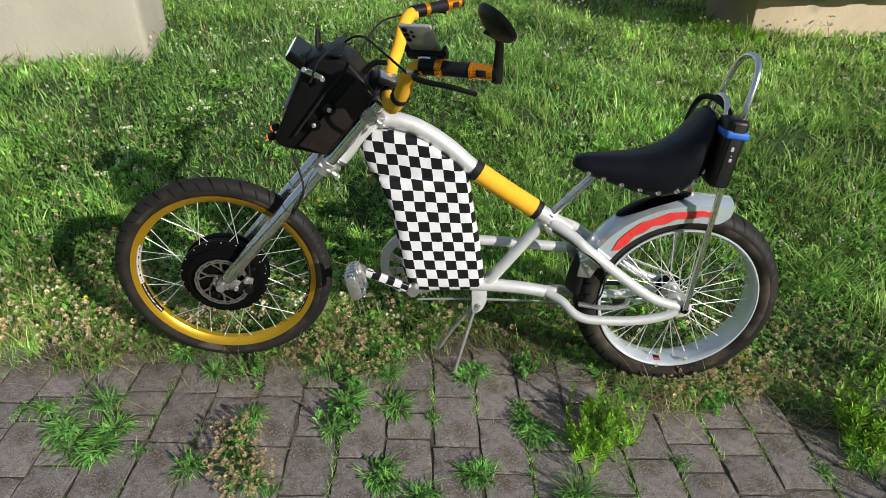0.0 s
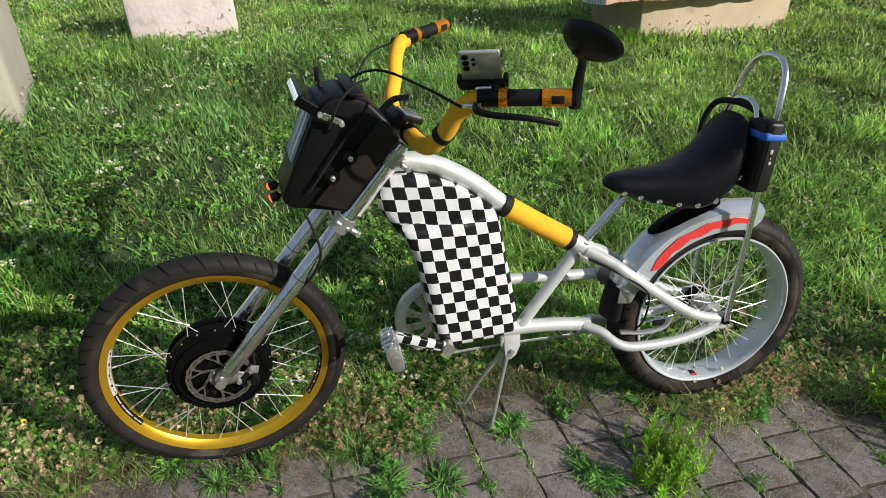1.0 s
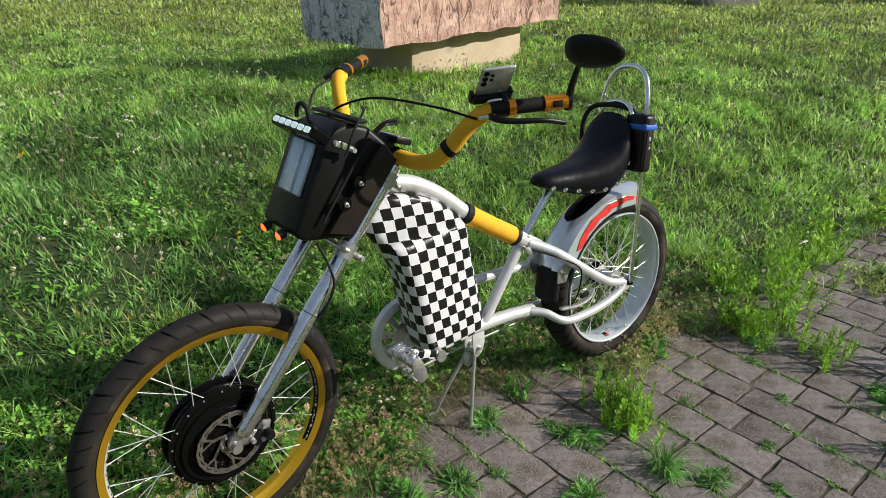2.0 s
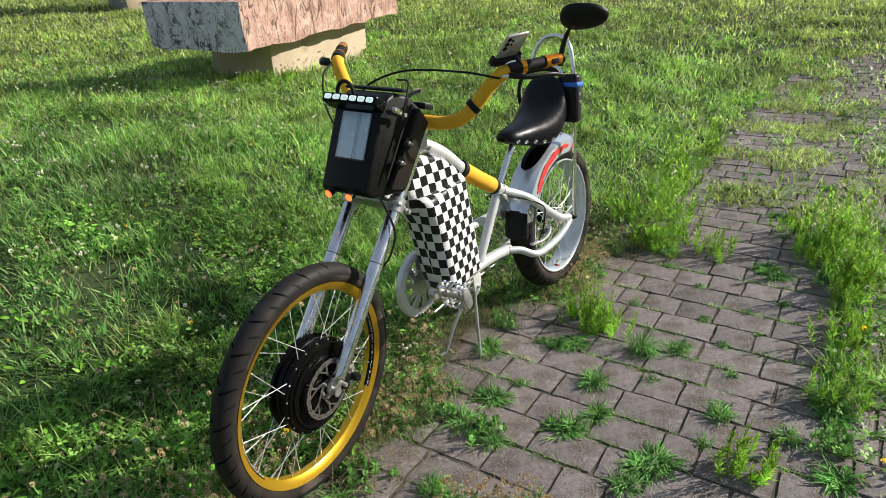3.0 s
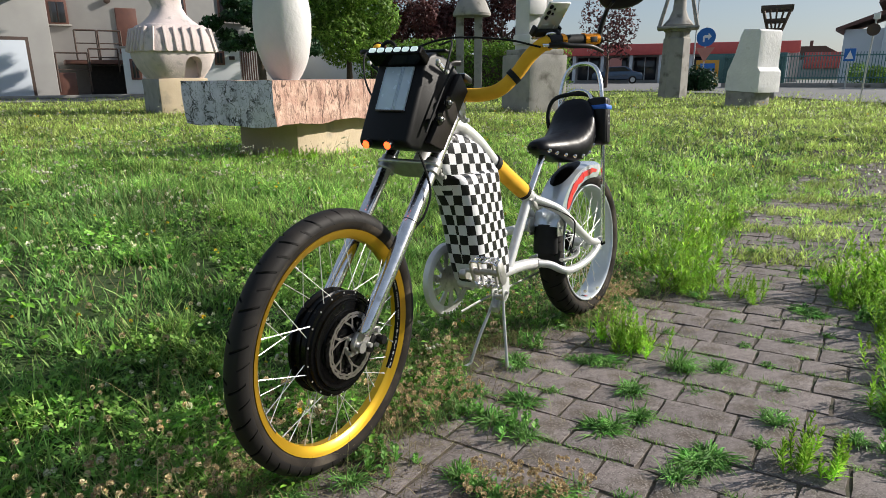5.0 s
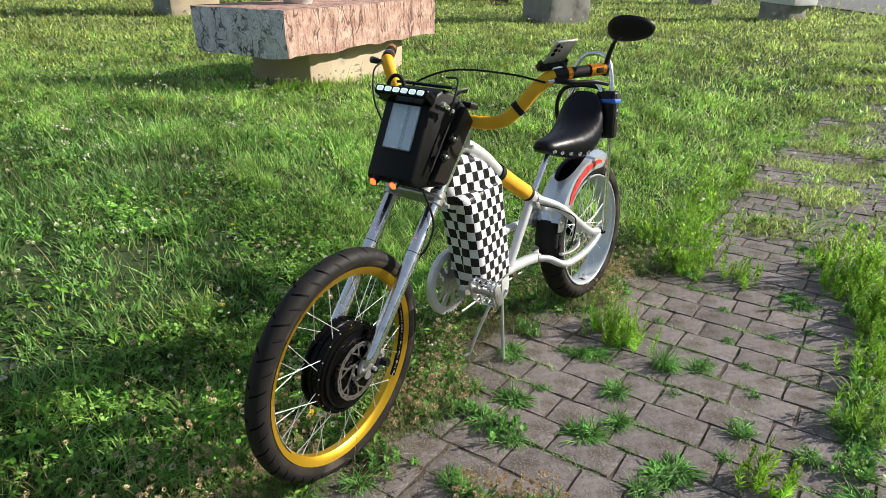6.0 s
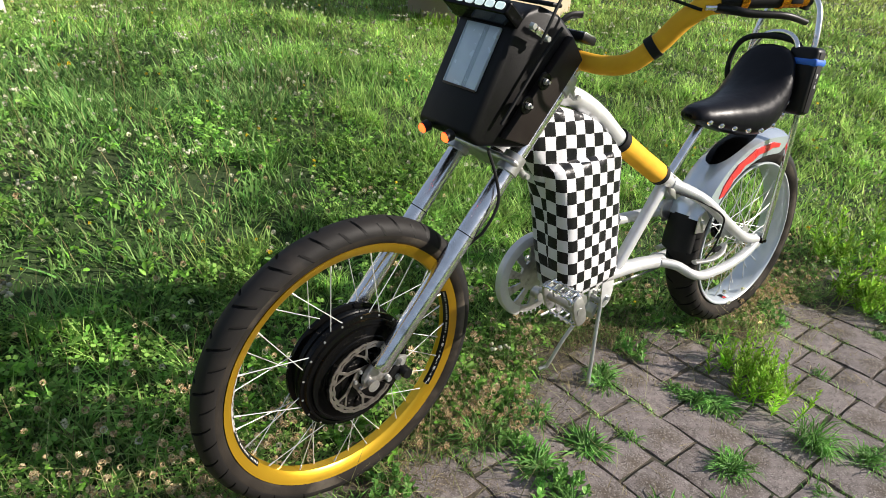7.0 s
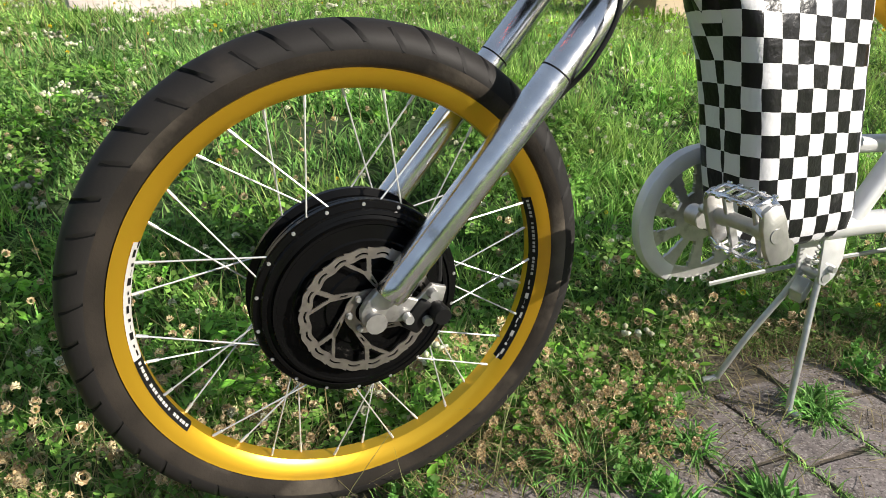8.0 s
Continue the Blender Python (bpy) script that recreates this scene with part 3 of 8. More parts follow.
disc = part("brake_disc", pierced_disc([0.016, 0.02, 0.025, 0.030] + [0.030 + 0.00166 * k for k in range(1, 25)] + [0.0715, 0.0745, 0.0757, 0.077, 0.0783, 0.0795, 0.0815, 0.0835], 720, disc_solid, 0.002, -0.058,
                                       lambda u, r: 0.0014 * math.sin(u * 18 * 2 * math.pi) * smoothstep(0.066, 0.074, r) + (0.0026 * ((u * 18) % 1.0) if r > 0.081 else 0.0), lambda r: math.acos(0.027 / min(0.0715, max(0.03, r)))), DISC, front, "bare steel wavy brake disc", smooth=20)
bm = bmesh.new()
for k in range(6):
    a = 2 * math.pi * k / 6
    lathe(bm, [(0.0, -0.0025), (0.0035, -0.0025), (0.0045, 0.0015), (0.0, 0.0015)], 10, centre=(0.024 * math.cos(a), -0.061, 0.024 * math.sin(a)), closed=False)
tagged(part("disc_bolts", bm, STEEL, disc), kind="stuff")


def rim_decal(a0, a1, material, name, lo=0.0, hi=1.0, proud=0.0005):
    """A thin strip on the inner half of the rim's side, between two angles; lo and hi are shares of its width."""
    face = [Vector((0.2608, -0.0035)), Vector((0.2616, -0.0101)), Vector((0.2686, -0.0170))]
    skin = [(face[0].lerp(face[1], 2 * k) if k < 0.5 else face[1].lerp(face[2], 2 * k - 1)) + Vector((-0.75, -0.65)) * proud for k in (lo, (lo + hi) / 2, hi)]
    bm, prev = bmesh.new(), None
    n = max(2, int(abs(a1 - a0) / 2))
    for i in range(n + 1):
        a = radians(a0 + (a1 - a0) * i / n)
        row = [bm.verts.new((r * math.cos(a), y, r * math.sin(a))) for r, y in skin]
        for j in range(2):
            if prev:
                bm.faces.new((prev[j], prev[j + 1], row[j + 1], row[j]))
        prev = row
    return part(name, bm, material, front)


for a0, mid, a1 in ((22, -6, -36), (212, 186, 154)):
    rim_decal(a0, mid, PLASTIC, "decal")
    rim_decal(mid, a1, WHITE_DECAL if a0 > 90 else PLASTIC, "decal")
    for k in range(20):
        b = a0 + (mid - a0) * (k + 0.6) / 21
        if k % 9 != 5:
            rim_decal(b, b - (0.85, 1.05, 0.6, 0.95)[k % 4], WHITE_DECAL, "decal_bar", 0.6, 0.79, 0.0009)
    for k in range(13):
        b = mid + (a1 - mid) * (k + 0.4) / 13
        rim_decal(b, b - (1.7, 0.9, 2.0)[k % 3], PLASTIC if a0 > 90 else WHITE_DECAL, "decal_bar", 0.56 + 0.07 * (k % 2), 0.66 + 0.07 * (k % 3), 0.0009)

# fork
for s in (-1, 1):
    bm = bmesh.new()
    lathe(bm, [(0.0, 0.012), (0.017, 0.012), (0.0195, 0.018), (0.0205, 0.03), (0.0205, 0.40), (0.0198, 0.402), (0.0198, 0.755), (0.0, 0.757)], 28, axis="z", closed=False)
    bm.transform(Matrix.Translation(on_fork(0.02, s * 0.076)) @ UP.to_track_quat("Z", "Y").to_matrix().to_4x4())
    leg = part("fork_leg", steered(bm), CHROME, bike, "scuffed chrome fork leg")
    bm = bmesh.new()
    lathe(bm, [(0.0178, -0.006), (0.0225, -0.006), (0.0225, 0.006), (0.0178, 0.006)], 28, axis="z")
    bm.transform(Matrix.Translation(on_fork(0.36, s * 0.076)) @ UP.to_track_quat("Z", "Y").to_matrix().to_4x4() @ Matrix.Diagonal((0.93, 0.93, 0.15, 1)))
    part("wiper_ring", steered(bm), RUBBER, leg)
    # dropout lug and nut
    bm = slab(bmesh.new(), [(-0.02, -0.006), (-0.014, -0.018), (0.004, -0.022), (0.02, -0.014), (0.03, 0.006), (0.046, 0.026), (0.036, 0.046), (0.012, 0.05), (-0.006, 0.034), (-0.02, 0.012)], -0.008, 0.008, bevel=0.004)
    bm.transform(Matrix.Translation(AXLE + Vector((0, s * 0.068, 0))) @ Matrix.Diagonal((0.68, 0.8, 0.68, 1)))
    part("dropout", steered(bm), CAST, leg)
    bm = lathe(bmesh.new(), [(0.0, -0.012), (0.007, -0.012), (0.008, -0.008), (0.0085, -0.007), (0.0095, 0.004), (0.0135, 0.005), (0.0135, 0.008), (0.0, 0.008)], 12, closed=False)
    lathe(bm, [(0.0, -0.022), (0.0052, -0.022), (0.006, -0.018), (0.006, 0), (0, 0)], 14, closed=False)
    bm.transform(Matrix.Translation(AXLE + Vector((0, s * 0.084, 0))) @ Matrix.Diagonal((1, -s * -1, 1, 1)))
    part("axle_nut", steered(bm), CAST, leg, "silver axle nut")

# brake caliper on its bracket behind the left leg
cal = Matrix.Translation(on_fork(0.03, -0.062, 0.055)) @ Matrix.Rotation(radians(-50), 4, "Y")
bm = block(bmesh.new(), (0.045, 0.03, 0.03), cal, 0.006)
caliper = part("brake_caliper", steered(bm), PLASTIC, bike, "black mechanical brake caliper with bolts")
bm = slab(bmesh.new(), [(0.0, -0.012), (0.05, -0.02), (0.085, 0.0), (0.09, 0.02), (0.07, 0.028), (0.05, 0.01), (0.01, 0.03)], -0.004, 0.004, bevel=0.002)
bm.transform(Matrix.Translation(AXLE + Vector((0.01, -0.068, 0.0))))
part("caliper_bracket", steered(bm), CAST, caliper)
for dx, dz in ((0.078, 0.018), (0.045, -0.01), (0.07, -0.018)):
    bm = lathe(bmesh.new(), [(0.0, -0.006), (0.006, -0.006), (0.007, 0.004), (0, 0.004)], 10, centre=AXLE + Vector((dx, -0.078, dz)), closed=False)
    part("caliper_bolt", steered(bm), STEEL, caliper)
bm = lathe(bmesh.new(), [(0.0, -0.02), (0.011, -0.02), (0.013, -0.012), (0.009, -0.01), (0.012, -0.004), (0.012, 0.004), (0.0, 0.004)], 16, centre=AXLE + Vector((0.085, -0.075, -0.008)), closed=False)
part("caliper_spring", steered(bm), PLASTIC, caliper)
bm = tube(bmesh.new(), [AXLE + Vector(p) for p in ((0.09, -0.07, 0.03), (0.1, -0.066, 0.1), (0.165, -0.068, 0.18), (0.235, -0.085, 0.25), (0.262, -0.104, 0.29), (0.287, -0.108, 0.345), (0.28, -0.1, 0.4), (0.262, -0.088, 0.455))], 0.0032, 8)
part("brake_cable", steered(bm), RUBBER, bike)

# crowns, head tube, headset
for s, w in ((0.535, 0.014), (0.735, 0.02)):
    bm = slab(bmesh.new(), [(-0.1, -0.022), (-0.075, -0.028), (0.075, -0.028), (0.1, -0.022), (0.1, 0.02), (0.045, 0.052), (-0.045, 0.052), (-0.1, 0.02)], -w / 2, w / 2, axis="z", bevel=0.006, segments=3)
    crown_axes = Matrix(((0, BACK.x, UP.x), (1, 0, 0), (0, BACK.z, UP.z))).to_4x4()
    bm.transform(Matrix.Translation(on_fork(s)) @ crown_axes)
    crown = part("fork_crown", steered(bm), CAST, bike, "fork crown with silver clamps and bolts")
    for side in (-1, 1):
        part("leg_clamp", steered(bar(on_fork(s - 0.02, side * 0.076), on_fork(s + 0.02, side * 0.076), 0.0245, 24)), CAST, crown)
        bm = bar(on_fork(s, side * 0.087, 0.026), on_fork(s, side * 0.087, 0.05), 0.0075)
        tube(bm, (on_fork(s, side * 0.078, 0.044), on_fork(s, side * 0.1, 0.044)), 0.006)
        part("clamp_bolt", steered(bm), STEEL, crown)
part("head_tube", bar(on_fork(0.552, 0, 0.036), on_fork(0.722, 0, 0.036), 0.024, 24), SILVER, bike)
for s in (0.548, 0.716):
    part("headset_cup", bar(on_fork(s, 0, 0.036), on_fork(s + 0.01, 0, 0.036), 0.027, 24), CHROME, bike)

# main tubes
bm = tube(bmesh.new(), ((-0.198, 0, 0.862), (-0.14, 0, 0.858), (-0.075, 0, 0.838), (0.005, 0, 0.79), (0.09, 0, 0.72), (0.19, 0, 0.655), (0.285, 0, 0.597), (0.35, 0, 0.557), (0.385, 0, 0.535)), 0.0245, 20)
part("top_tube", bm, SILVER, bike, "curved silver-painted top tube")
bm = tube(bmesh.new(), ((0.095, 0, 0.717), (0.19, 0, 0.655), (0.278, 0, 0.601)), 0.0295, 24)
pad = part("tube_pad", bm, FOAM, bike, "yellow foam pad round the frame tube")
for a, b in (((0.083, 0, 0.725), (0.101, 0, 0.713)), ((0.272, 0, 0.605), (0.287, 0, 0.596))):
    part("pad_tie", tube(bmesh.new(), (a, b), 0.0305, 24), RUBBER, pad)
for s in (-1, 1):
    bm = tube(bmesh.new(), ((0.33, s * 0.012, 0.565), (0.39, s * 0.045, 0.535), (0.44, s * 0.072, 0.5), (0.57, s * 0.08, 0.405), (0.655, s * 0.082, 0.352), (0.735, s * 0.082, 0.328)), (0.0185, 0.0145), 16)
    part("upper_stay", bm, SILVER, bike)
    bm = tube(bmesh.new(), ((0.34, s * 0.01, 0.318), (0.385, s * 0.04, 0.305), (0.425, s * 0.072, 0.278), (0.48, s * 0.082, 0.268), (0.6, s * 0.084, 0.272), (0.69, s * 0.083, 0.292), (0.735, s * 0.082, 0.318)), 0.0148, 16)
    part("lower_stay", bm, SILVER, bike)
    bm = slab(bmesh.new(), [(0.695, 0.3), (0.75, 0.292), (0.772, 0.31), (0.772, 0.335), (0.75, 0.35), (0.71, 0.35)], s * 0.082 - 0.006, s * 0.082 + 0.006, bevel=0.003)
    drop = part("rear_dropout", bm, SILVER, bike)
    bm = lathe(bmesh.new(), [(0, -0.014), (0.006, -0.014), (0.008, -0.007), (0.012, -0.006), (0.0125, 0.007), (0, 0.008)], 8, centre=(0.748, s * 0.094, 0.325), closed=False)
    part("axle_nut", bm, HUB, drop)
bm = bmesh.new()
tube(bm, ((0.135, 0, 0.325), (0.325, 0, 0.59)), 0.0175, 16)
part("seat_tube", bm, SILVER, bike)
part("seat_clamp", bar((0.303, 0, 0.56), (0.325, 0, 0.591), 0.0225, 20), CAST, bike)
bm = slab(bmesh.new(), [(0.3, 0.565), (0.325, 0.552), (0.345, 0.528), (0.337, 0.521), (0.31, 0.541)], -0.03, -0.02, bevel=0.002)
part("clamp_lever", bm, CAST, bike)
part("seat_post", bar((0.32, 0, 0.58), (0.455, 0, 0.735), 0.0128, 16), CHROME, bike, "chrome seat post")
part("lower_tube", tube(bmesh.new(), ((0.09, 0, 0.335), (0.24, 0, 0.33), (0.36, 0, 0.313)), 0.0205, 18), SILVER, bike)
part("bottom_bracket", bar((-0.085, -0.04, 0.35), (-0.085, 0.04, 0.35), 0.021, 20), SILVER, bike)
part("chain_guard", tube(bmesh.new(), ((-0.06, 0.075, 0.456), (0.12, 0.075, 0.456), (0.4, 0.07, 0.444)), 0.0165, 16), SILVER, bike, "silver tube that covers the chain")

# checkered battery cover


def wrap(levels, close_top=True):
    """A cover lofted through levels of (z, front x, rear x, half width in front, half width behind), with a checker laid on in metres."""
    bm = bmesh.new()
    uv = bm.loops.layers.uv.new("UVMap")
    rings, walk_u, n = [], [], 40
    for z, xf, xb, wf, wb in levels:
        c = min(wf, 0.022)
        pts = []
        outline = [(xf, 0), (xf, -wf + c), (xf + c * 0.3, -wf + c * 0.3), (xf + c, -wf), ((xf + xb) / 2, -(wf + wb) / 2 - 0.004), (xb - 0.012, -wb), (xb - 0.003, -wb + 0.006), (xb, 0)]
        outline += [(x, -y) for x, y in outline[-2:0:-1]]
        total = [0.0]
        for a, b in zip(outline, outline[1:] + outline[:1]):
            total.append(total[-1] + math.hypot(b[0] - a[0], b[1] - a[1]))
        for i in range(n):
            d = total[-1] * i / n
            k = max(j for j in range(len(total)) if total[j] <= d + 1e-9)
            k = min(k, len(outline) - 1)
            a, b = outline[k], outline[(k + 1) % len(outline)]
            f = (d - total[k]) / max(1e-9, total[k + 1] - total[k])
            pts.append((a[0] + (b[0] - a[0]) * f, a[1] + (b[1] - a[1]) * f))
        rings.append([bm.verts.new((x, y, z)) for x, y in pts])
        walk_u.append([total[-1] * i / n for i in range(n + 1)])
    for i in range(len(rings) - 1):
        for j in range(n):
            k = (j + 1) % n
            f = bm.faces.new((rings[i][j], rings[i][k], rings[i + 1][k], rings[i + 1][j]))
            for loop, (r, q) in zip(f.loops, ((i, j), (i, j + 1), (i + 1, j + 1), (i + 1, j))):
                z, xf, xb, wf, wb = levels[r]
                v = rings[r][q % n].co
                rake = 0.16 * (z - 0.35)
                u = v.x + rake if v.x > xf + 0.0065 else xf + rake + 0.004 - max(0.0, wf - 0.006 - abs(v.y))
                loop[uv].uv = (u, z + 0.07 * (v.x if v.x > xf + 0.0065 else xf))
    for ring in (rings[0], rings[-1]):
        f = bm.faces.new(ring)
        for loop in f.loops:
            loop[uv].uv = (loop.vert.co.x, loop.vert.co.y)
    return bm


def checker_material(square):
    m = bpy.data.materials.new("checkered_vinyl")
    m.use_nodes = True
    t, n = m.node_tree, m.node_tree.nodes
    p = n["Principled BSDF"]
    mp = n.new("ShaderNodeMapping")
    mp.inputs["Rotation"].default_value = (0, 0, 0)
    mp.inputs["Location"].default_value = (0.004, 0.002, 0.0005)
    t.links.new(n.new("ShaderNodeUVMap").outputs[0], mp.inputs["Vector"])
    wob = n.new("ShaderNodeTexNoise")
    wob.inputs["Scale"].default_value = 22
    t.links.new(n.new("ShaderNodeTexCoord").outputs["Object"], wob.inputs["Vector"])
    off = n.new("ShaderNodeVectorMath")
    off.operation = "MULTIPLY_ADD"
    t.links.new(wob.outputs["Color"], off.inputs[0])
    off.inputs[1].default_value = (0.006, 0.006, 0)
    t.links.new(mp.outputs[0], off.inputs[2])
    flat = n.new("ShaderNodeVectorMath")
    flat.operation = "MULTIPLY"
    flat.inputs[1].default_value = (1, 1, 0)
    t.links.new(off.outputs[0], flat.inputs[0])
    ch = n.new("ShaderNodeTexChecker")
    ch.inputs["Scale"].default_value = 1 / square
    ch.inputs["Color1"].default_value, ch.inputs["Color2"].default_value = (0.64, 0.64, 0.66, 1), (0.01, 0.01, 0.011, 1)
    t.links.new(flat.outputs[0], ch.inputs["Vector"])
    t.links.new(ch.outputs["Color"], p.inputs["Base Color"])
    p.inputs["Roughness"].default_value, p.inputs["Specular IOR Level"].default_value = 0.3, 0.25
    bp = n.new("ShaderNodeBump")
    bp.inputs["Strength"].default_value, bp.inputs["Distance"].default_value = 0.85, 0.006
    wr = n.new("ShaderNodeTexNoise")
    wr.inputs["Scale"].default_value, wr.inputs["Detail"].default_value = 24, 5
    t.links.new(n.new("ShaderNodeTexCoord").outputs["Object"], wr.inputs["Vector"])
    t.links.new(wr.outputs["Fac"], bp.inputs["Height"])
    t.links.new(bp.outputs[0], p.inputs["Normal"])
    return m


CHECK = checker_material(0.0318)
low = [(0.326, -0.06, 0.12, 0.035, 0.016), (0.336, -0.09, 0.132, 0.052, 0.02), (0.36, -0.112, 0.135, 0.061, 0.023), (0.41, -0.121, 0.129, 0.065, 0.025), (0.46, -0.13, 0.12, 0.067, 0.026), (0.51, -0.138, 0.111, 0.068, 0.028), (0.56, -0.147, 0.1, 0.068, 0.03),
       (0.61, -0.159, 0.09, 0.068, 0.032), (0.65, -0.175, 0.083, 0.067, 0.034), (0.68, -0.19, 0.077, 0.064, 0.036), (0.695, -0.198, 0.074, 0.058, 0.036), (0.703, -0.2, 0.072, 0.046, 0.034), (0.707, -0.2, 0.07, 0.03, 0.028)]
part("battery_cover", wrap(low), CHECK, bike, "black and white checkered vinyl battery cover, wrinkled", smooth=50)
high = [(0.66, -0.19, 0.078, 0.03, 0.03), (0.7, -0.213, 0.075, 0.031, 0.031), (0.73, -0.232, 0.05, 0.031, 0.031), (0.76, -0.243, 0.015, 0.031, 0.03), (0.785, -0.246, -0.02, 0.03, 0.03), (0.803, -0.235, -0.055, 0.029, 0.028), (0.82, -0.22, -0.1, 0.026, 0.026), (0.832, -0.205, -0.15, 0.018, 0.018)]
part("upper_cover", wrap(high), CHECK, bike, smooth=50)

# cranks, chainring, pedals
RING_Y = 0.086


def ring_solid(u, r):
    """Chainring: a toothed band and a broad web with ten long holes."""
    return r > 0.092 or r < 0.045 or (u * 10 + (r - 0.045) * 5) % 1.0 > 0.52


bm = pierced_disc([0.012, 0.03, 0.045, 0.053, 0.06, 0.068, 0.076, 0.084, 0.092, 0.1, 0.1125], 160, ring_solid, 0.006, 0.003)
bm.transform(Matrix.Translation((-0.085, RING_Y, 0.35)))
ring = part("chainring", bm, CAST, bike, "cast silver chainring with long holes", smooth=25)
bm = bmesh.new()
for k in range(44):
    a = 2 * math.pi * k / 44
    block(bm, (0.007, 0.002, 0.004), Matrix.Translation((-0.085 + 0.1145 * math.cos(a), RING_Y, 0.35 + 0.1145 * math.sin(a))) @ Matrix.Rotation(-a, 4, "Y"))
tagged(part("teeth", bm, STEEL, ring), kind="stuff")
bm = bmesh.new()
lathe(bm, [(0.094, -0.008), (0.112, -0.012), (0.121, -0.008), (0.124, 0.002), (0.122, 0.012), (0.098, 0.012)], 48, arc=(radians(52), radians(242)))
bm.transform(Matrix.Translation((-0.085, RING_Y + 0.006, 0.35)))
part("ring_guard", bm, SILVER, ring, "silver guard round the chainring")


ARM = Vector((-0.155, 0, 0.068))
for s in (-1, 1):
    c = Vector((-0.085, s * (0.078 if s < 0 else 0.105), 0.35))
    e = c + ARM * (1 if s < 0 else -1) + Vector((0, s * 0.012, 0))
    bm = bmesh.new()
    uvl = bm.loops.layers.uv.new("UVMap")
    d = (e - c).normalized()
    side = d.cross(Vector((0, 1, 0))).normalized()
    m = Matrix(((d.x, 0, side.x), (d.y, 1, side.y), (d.z, 0, side.z))).to_4x4()
    block(bm, ((e - c).length - 0.02, 0.017, 0.028), Matrix.Translation((c + e) / 2) @ m, 0.005)
    for f in bm.faces:
        for loop in f.loops:
            q = loop.vert.co - c
            loop[uvl].uv = (q.dot(d) * 1.35, (q.dot(side) + q.y * 0.9) * 1.35)
    crank = part("crank_arm", bm, CHECK if s < 0 else CAST, bike, "crank arm wrapped in checkered tape" if s < 0 else "bare cast crank arm", smooth=50)
    part("crank_boss", bar(c - Vector((0, 0.016, 0)), c + Vector((0, 0.016, 0)), 0.017, 20), CAST, crank)
    part("crank_boss", bar(e - Vector((0, 0.012, 0)), e + Vector((0, 0.012, 0)), 0.0145, 18), CAST, crank)
    # pedal: a cast cage turned steeply
    pc = e + Vector((-0.004, s * 0.085, 0.014))
    turn = Matrix.Translation(pc) @ Matrix.Rotation(radians(72 if s < 0 else 10), 4, "Y") @ Matrix.Scale(1.0, 4)
    sleeve = lathe(bmesh.new(), [(0.0, -0.046), (0.0105, -0.046), (0.012, -0.03), (0.0095, -0.02), (0.0095, 0.02), (0.012, 0.03), (0.0105, 0.046), (0.0, 0.046)], 16, closed=False)
    sleeve.transform(turn)
    pedal = part("pedal", sleeve, CAST, bike, "cast alloy cage pedal")
    for x in (-1, 1):
        # toothed cage plate that bends in towards the ends
        bm = bmesh.new()
        for z0, z1, y0, y1 in ((-0.015, -0.008, -0.04, 0.04), (0.008, 0.015, -0.04, 0.04)):
            line = [(x * 0.03, -0.048), (x * 0.041, -0.036), (x * 0.043, 0.0), (x * 0.041, 0.036), (x * 0.03, 0.048)]
            outline = line + [(px - x * 0.0055, py) for px, py in line[::-1]]
            slab(bm, outline if x > 0 else outline[::-1], z0, z1, axis="z", bevel=0.0012, segments=1)
        for y in (-0.036, -0.018, 0.0, 0.018, 0.036):
            block(bm, (0.0055, 0.006, 0.022), Matrix.Translation((x * 0.0395, y, 0)), 0.001, 1)
            for z in (-0.0165, 0.0165):
                block(bm, (0.0045, 0.007, 0.004), Matrix.Translation((x * 0.0395, y, z)), 0.001, 1)
        bm.transform(turn)
        part("cage_plate", bm, CHROME, pedal)
    for y in (-0.046, 0.046):
        bm = slab(bmesh.new(), [(-0.034, -0.013), (-0.014, -0.017), (0.014, -0.017), (0.034, -0.013), (0.038, 0.0), (0.034, 0.013), (0.014, 0.017), (-0.014, 0.017), (-0.034, 0.013), (-0.038, 0.0)], y - 0.004, y + 0.004, bevel=0.0018)
        bm.transform(turn)
        part("end_plate", bm, CAST, pedal)
    for y in (-0.024, 0.024):
        bm = block(bmesh.new(), (0.076, 0.006, 0.012), Matrix.Translation((0, y, 0)), 0.0015, 1)
        bm.transform(turn)
        part("cage_rib", bm, CAST, pedal)
    bm = bar((0, -0.075 if s > 0 else -0.045, 0), (0, 0.075 if s < 0 else 0.045, 0), 0.0065, 12)
    bm.transform(turn)
    part("pedal_spindle", bm, STEEL, pedal)
    bm = lathe(bmesh.new(), [(0.0, -0.002), (0.009, -0.002), (0.009, 0.002), (0.0, 0.002)], 18, centre=(0, s * 0.049, 0), closed=False)
    bm.transform(turn)
    part("pedal_cap", bm, CAST, pedal)

# centre stand with two legs
for y in (0.0, 0.046):
    bm = slab(bmesh.new(), [(0.098, 0.318), (0.147, 0.318), (0.148, 0.272), (0.136, 0.24), (0.118, 0.226), (0.104, 0.232), (0.1, 0.262)], y - 0.0025, y + 0.0025, bevel=0.0015)
    plate = part("stand_plate", bm, SILVER, bike, "galvanised stand bracket")
    bm = lathe(bmesh.new(), [(0, -0.008), (0.006, -0.008), (0.0075, 0.004), (0, 0.004)], 6, centre=(0.123, y - 0.004, 0.258), closed=False)
    part("stand_bolt", bm, STEEL, plate)
part("stand_crossbar", bar((0.116, -0.004, 0.242), (0.116, 0.05, 0.242), 0.009, 14), STEEL, bike)
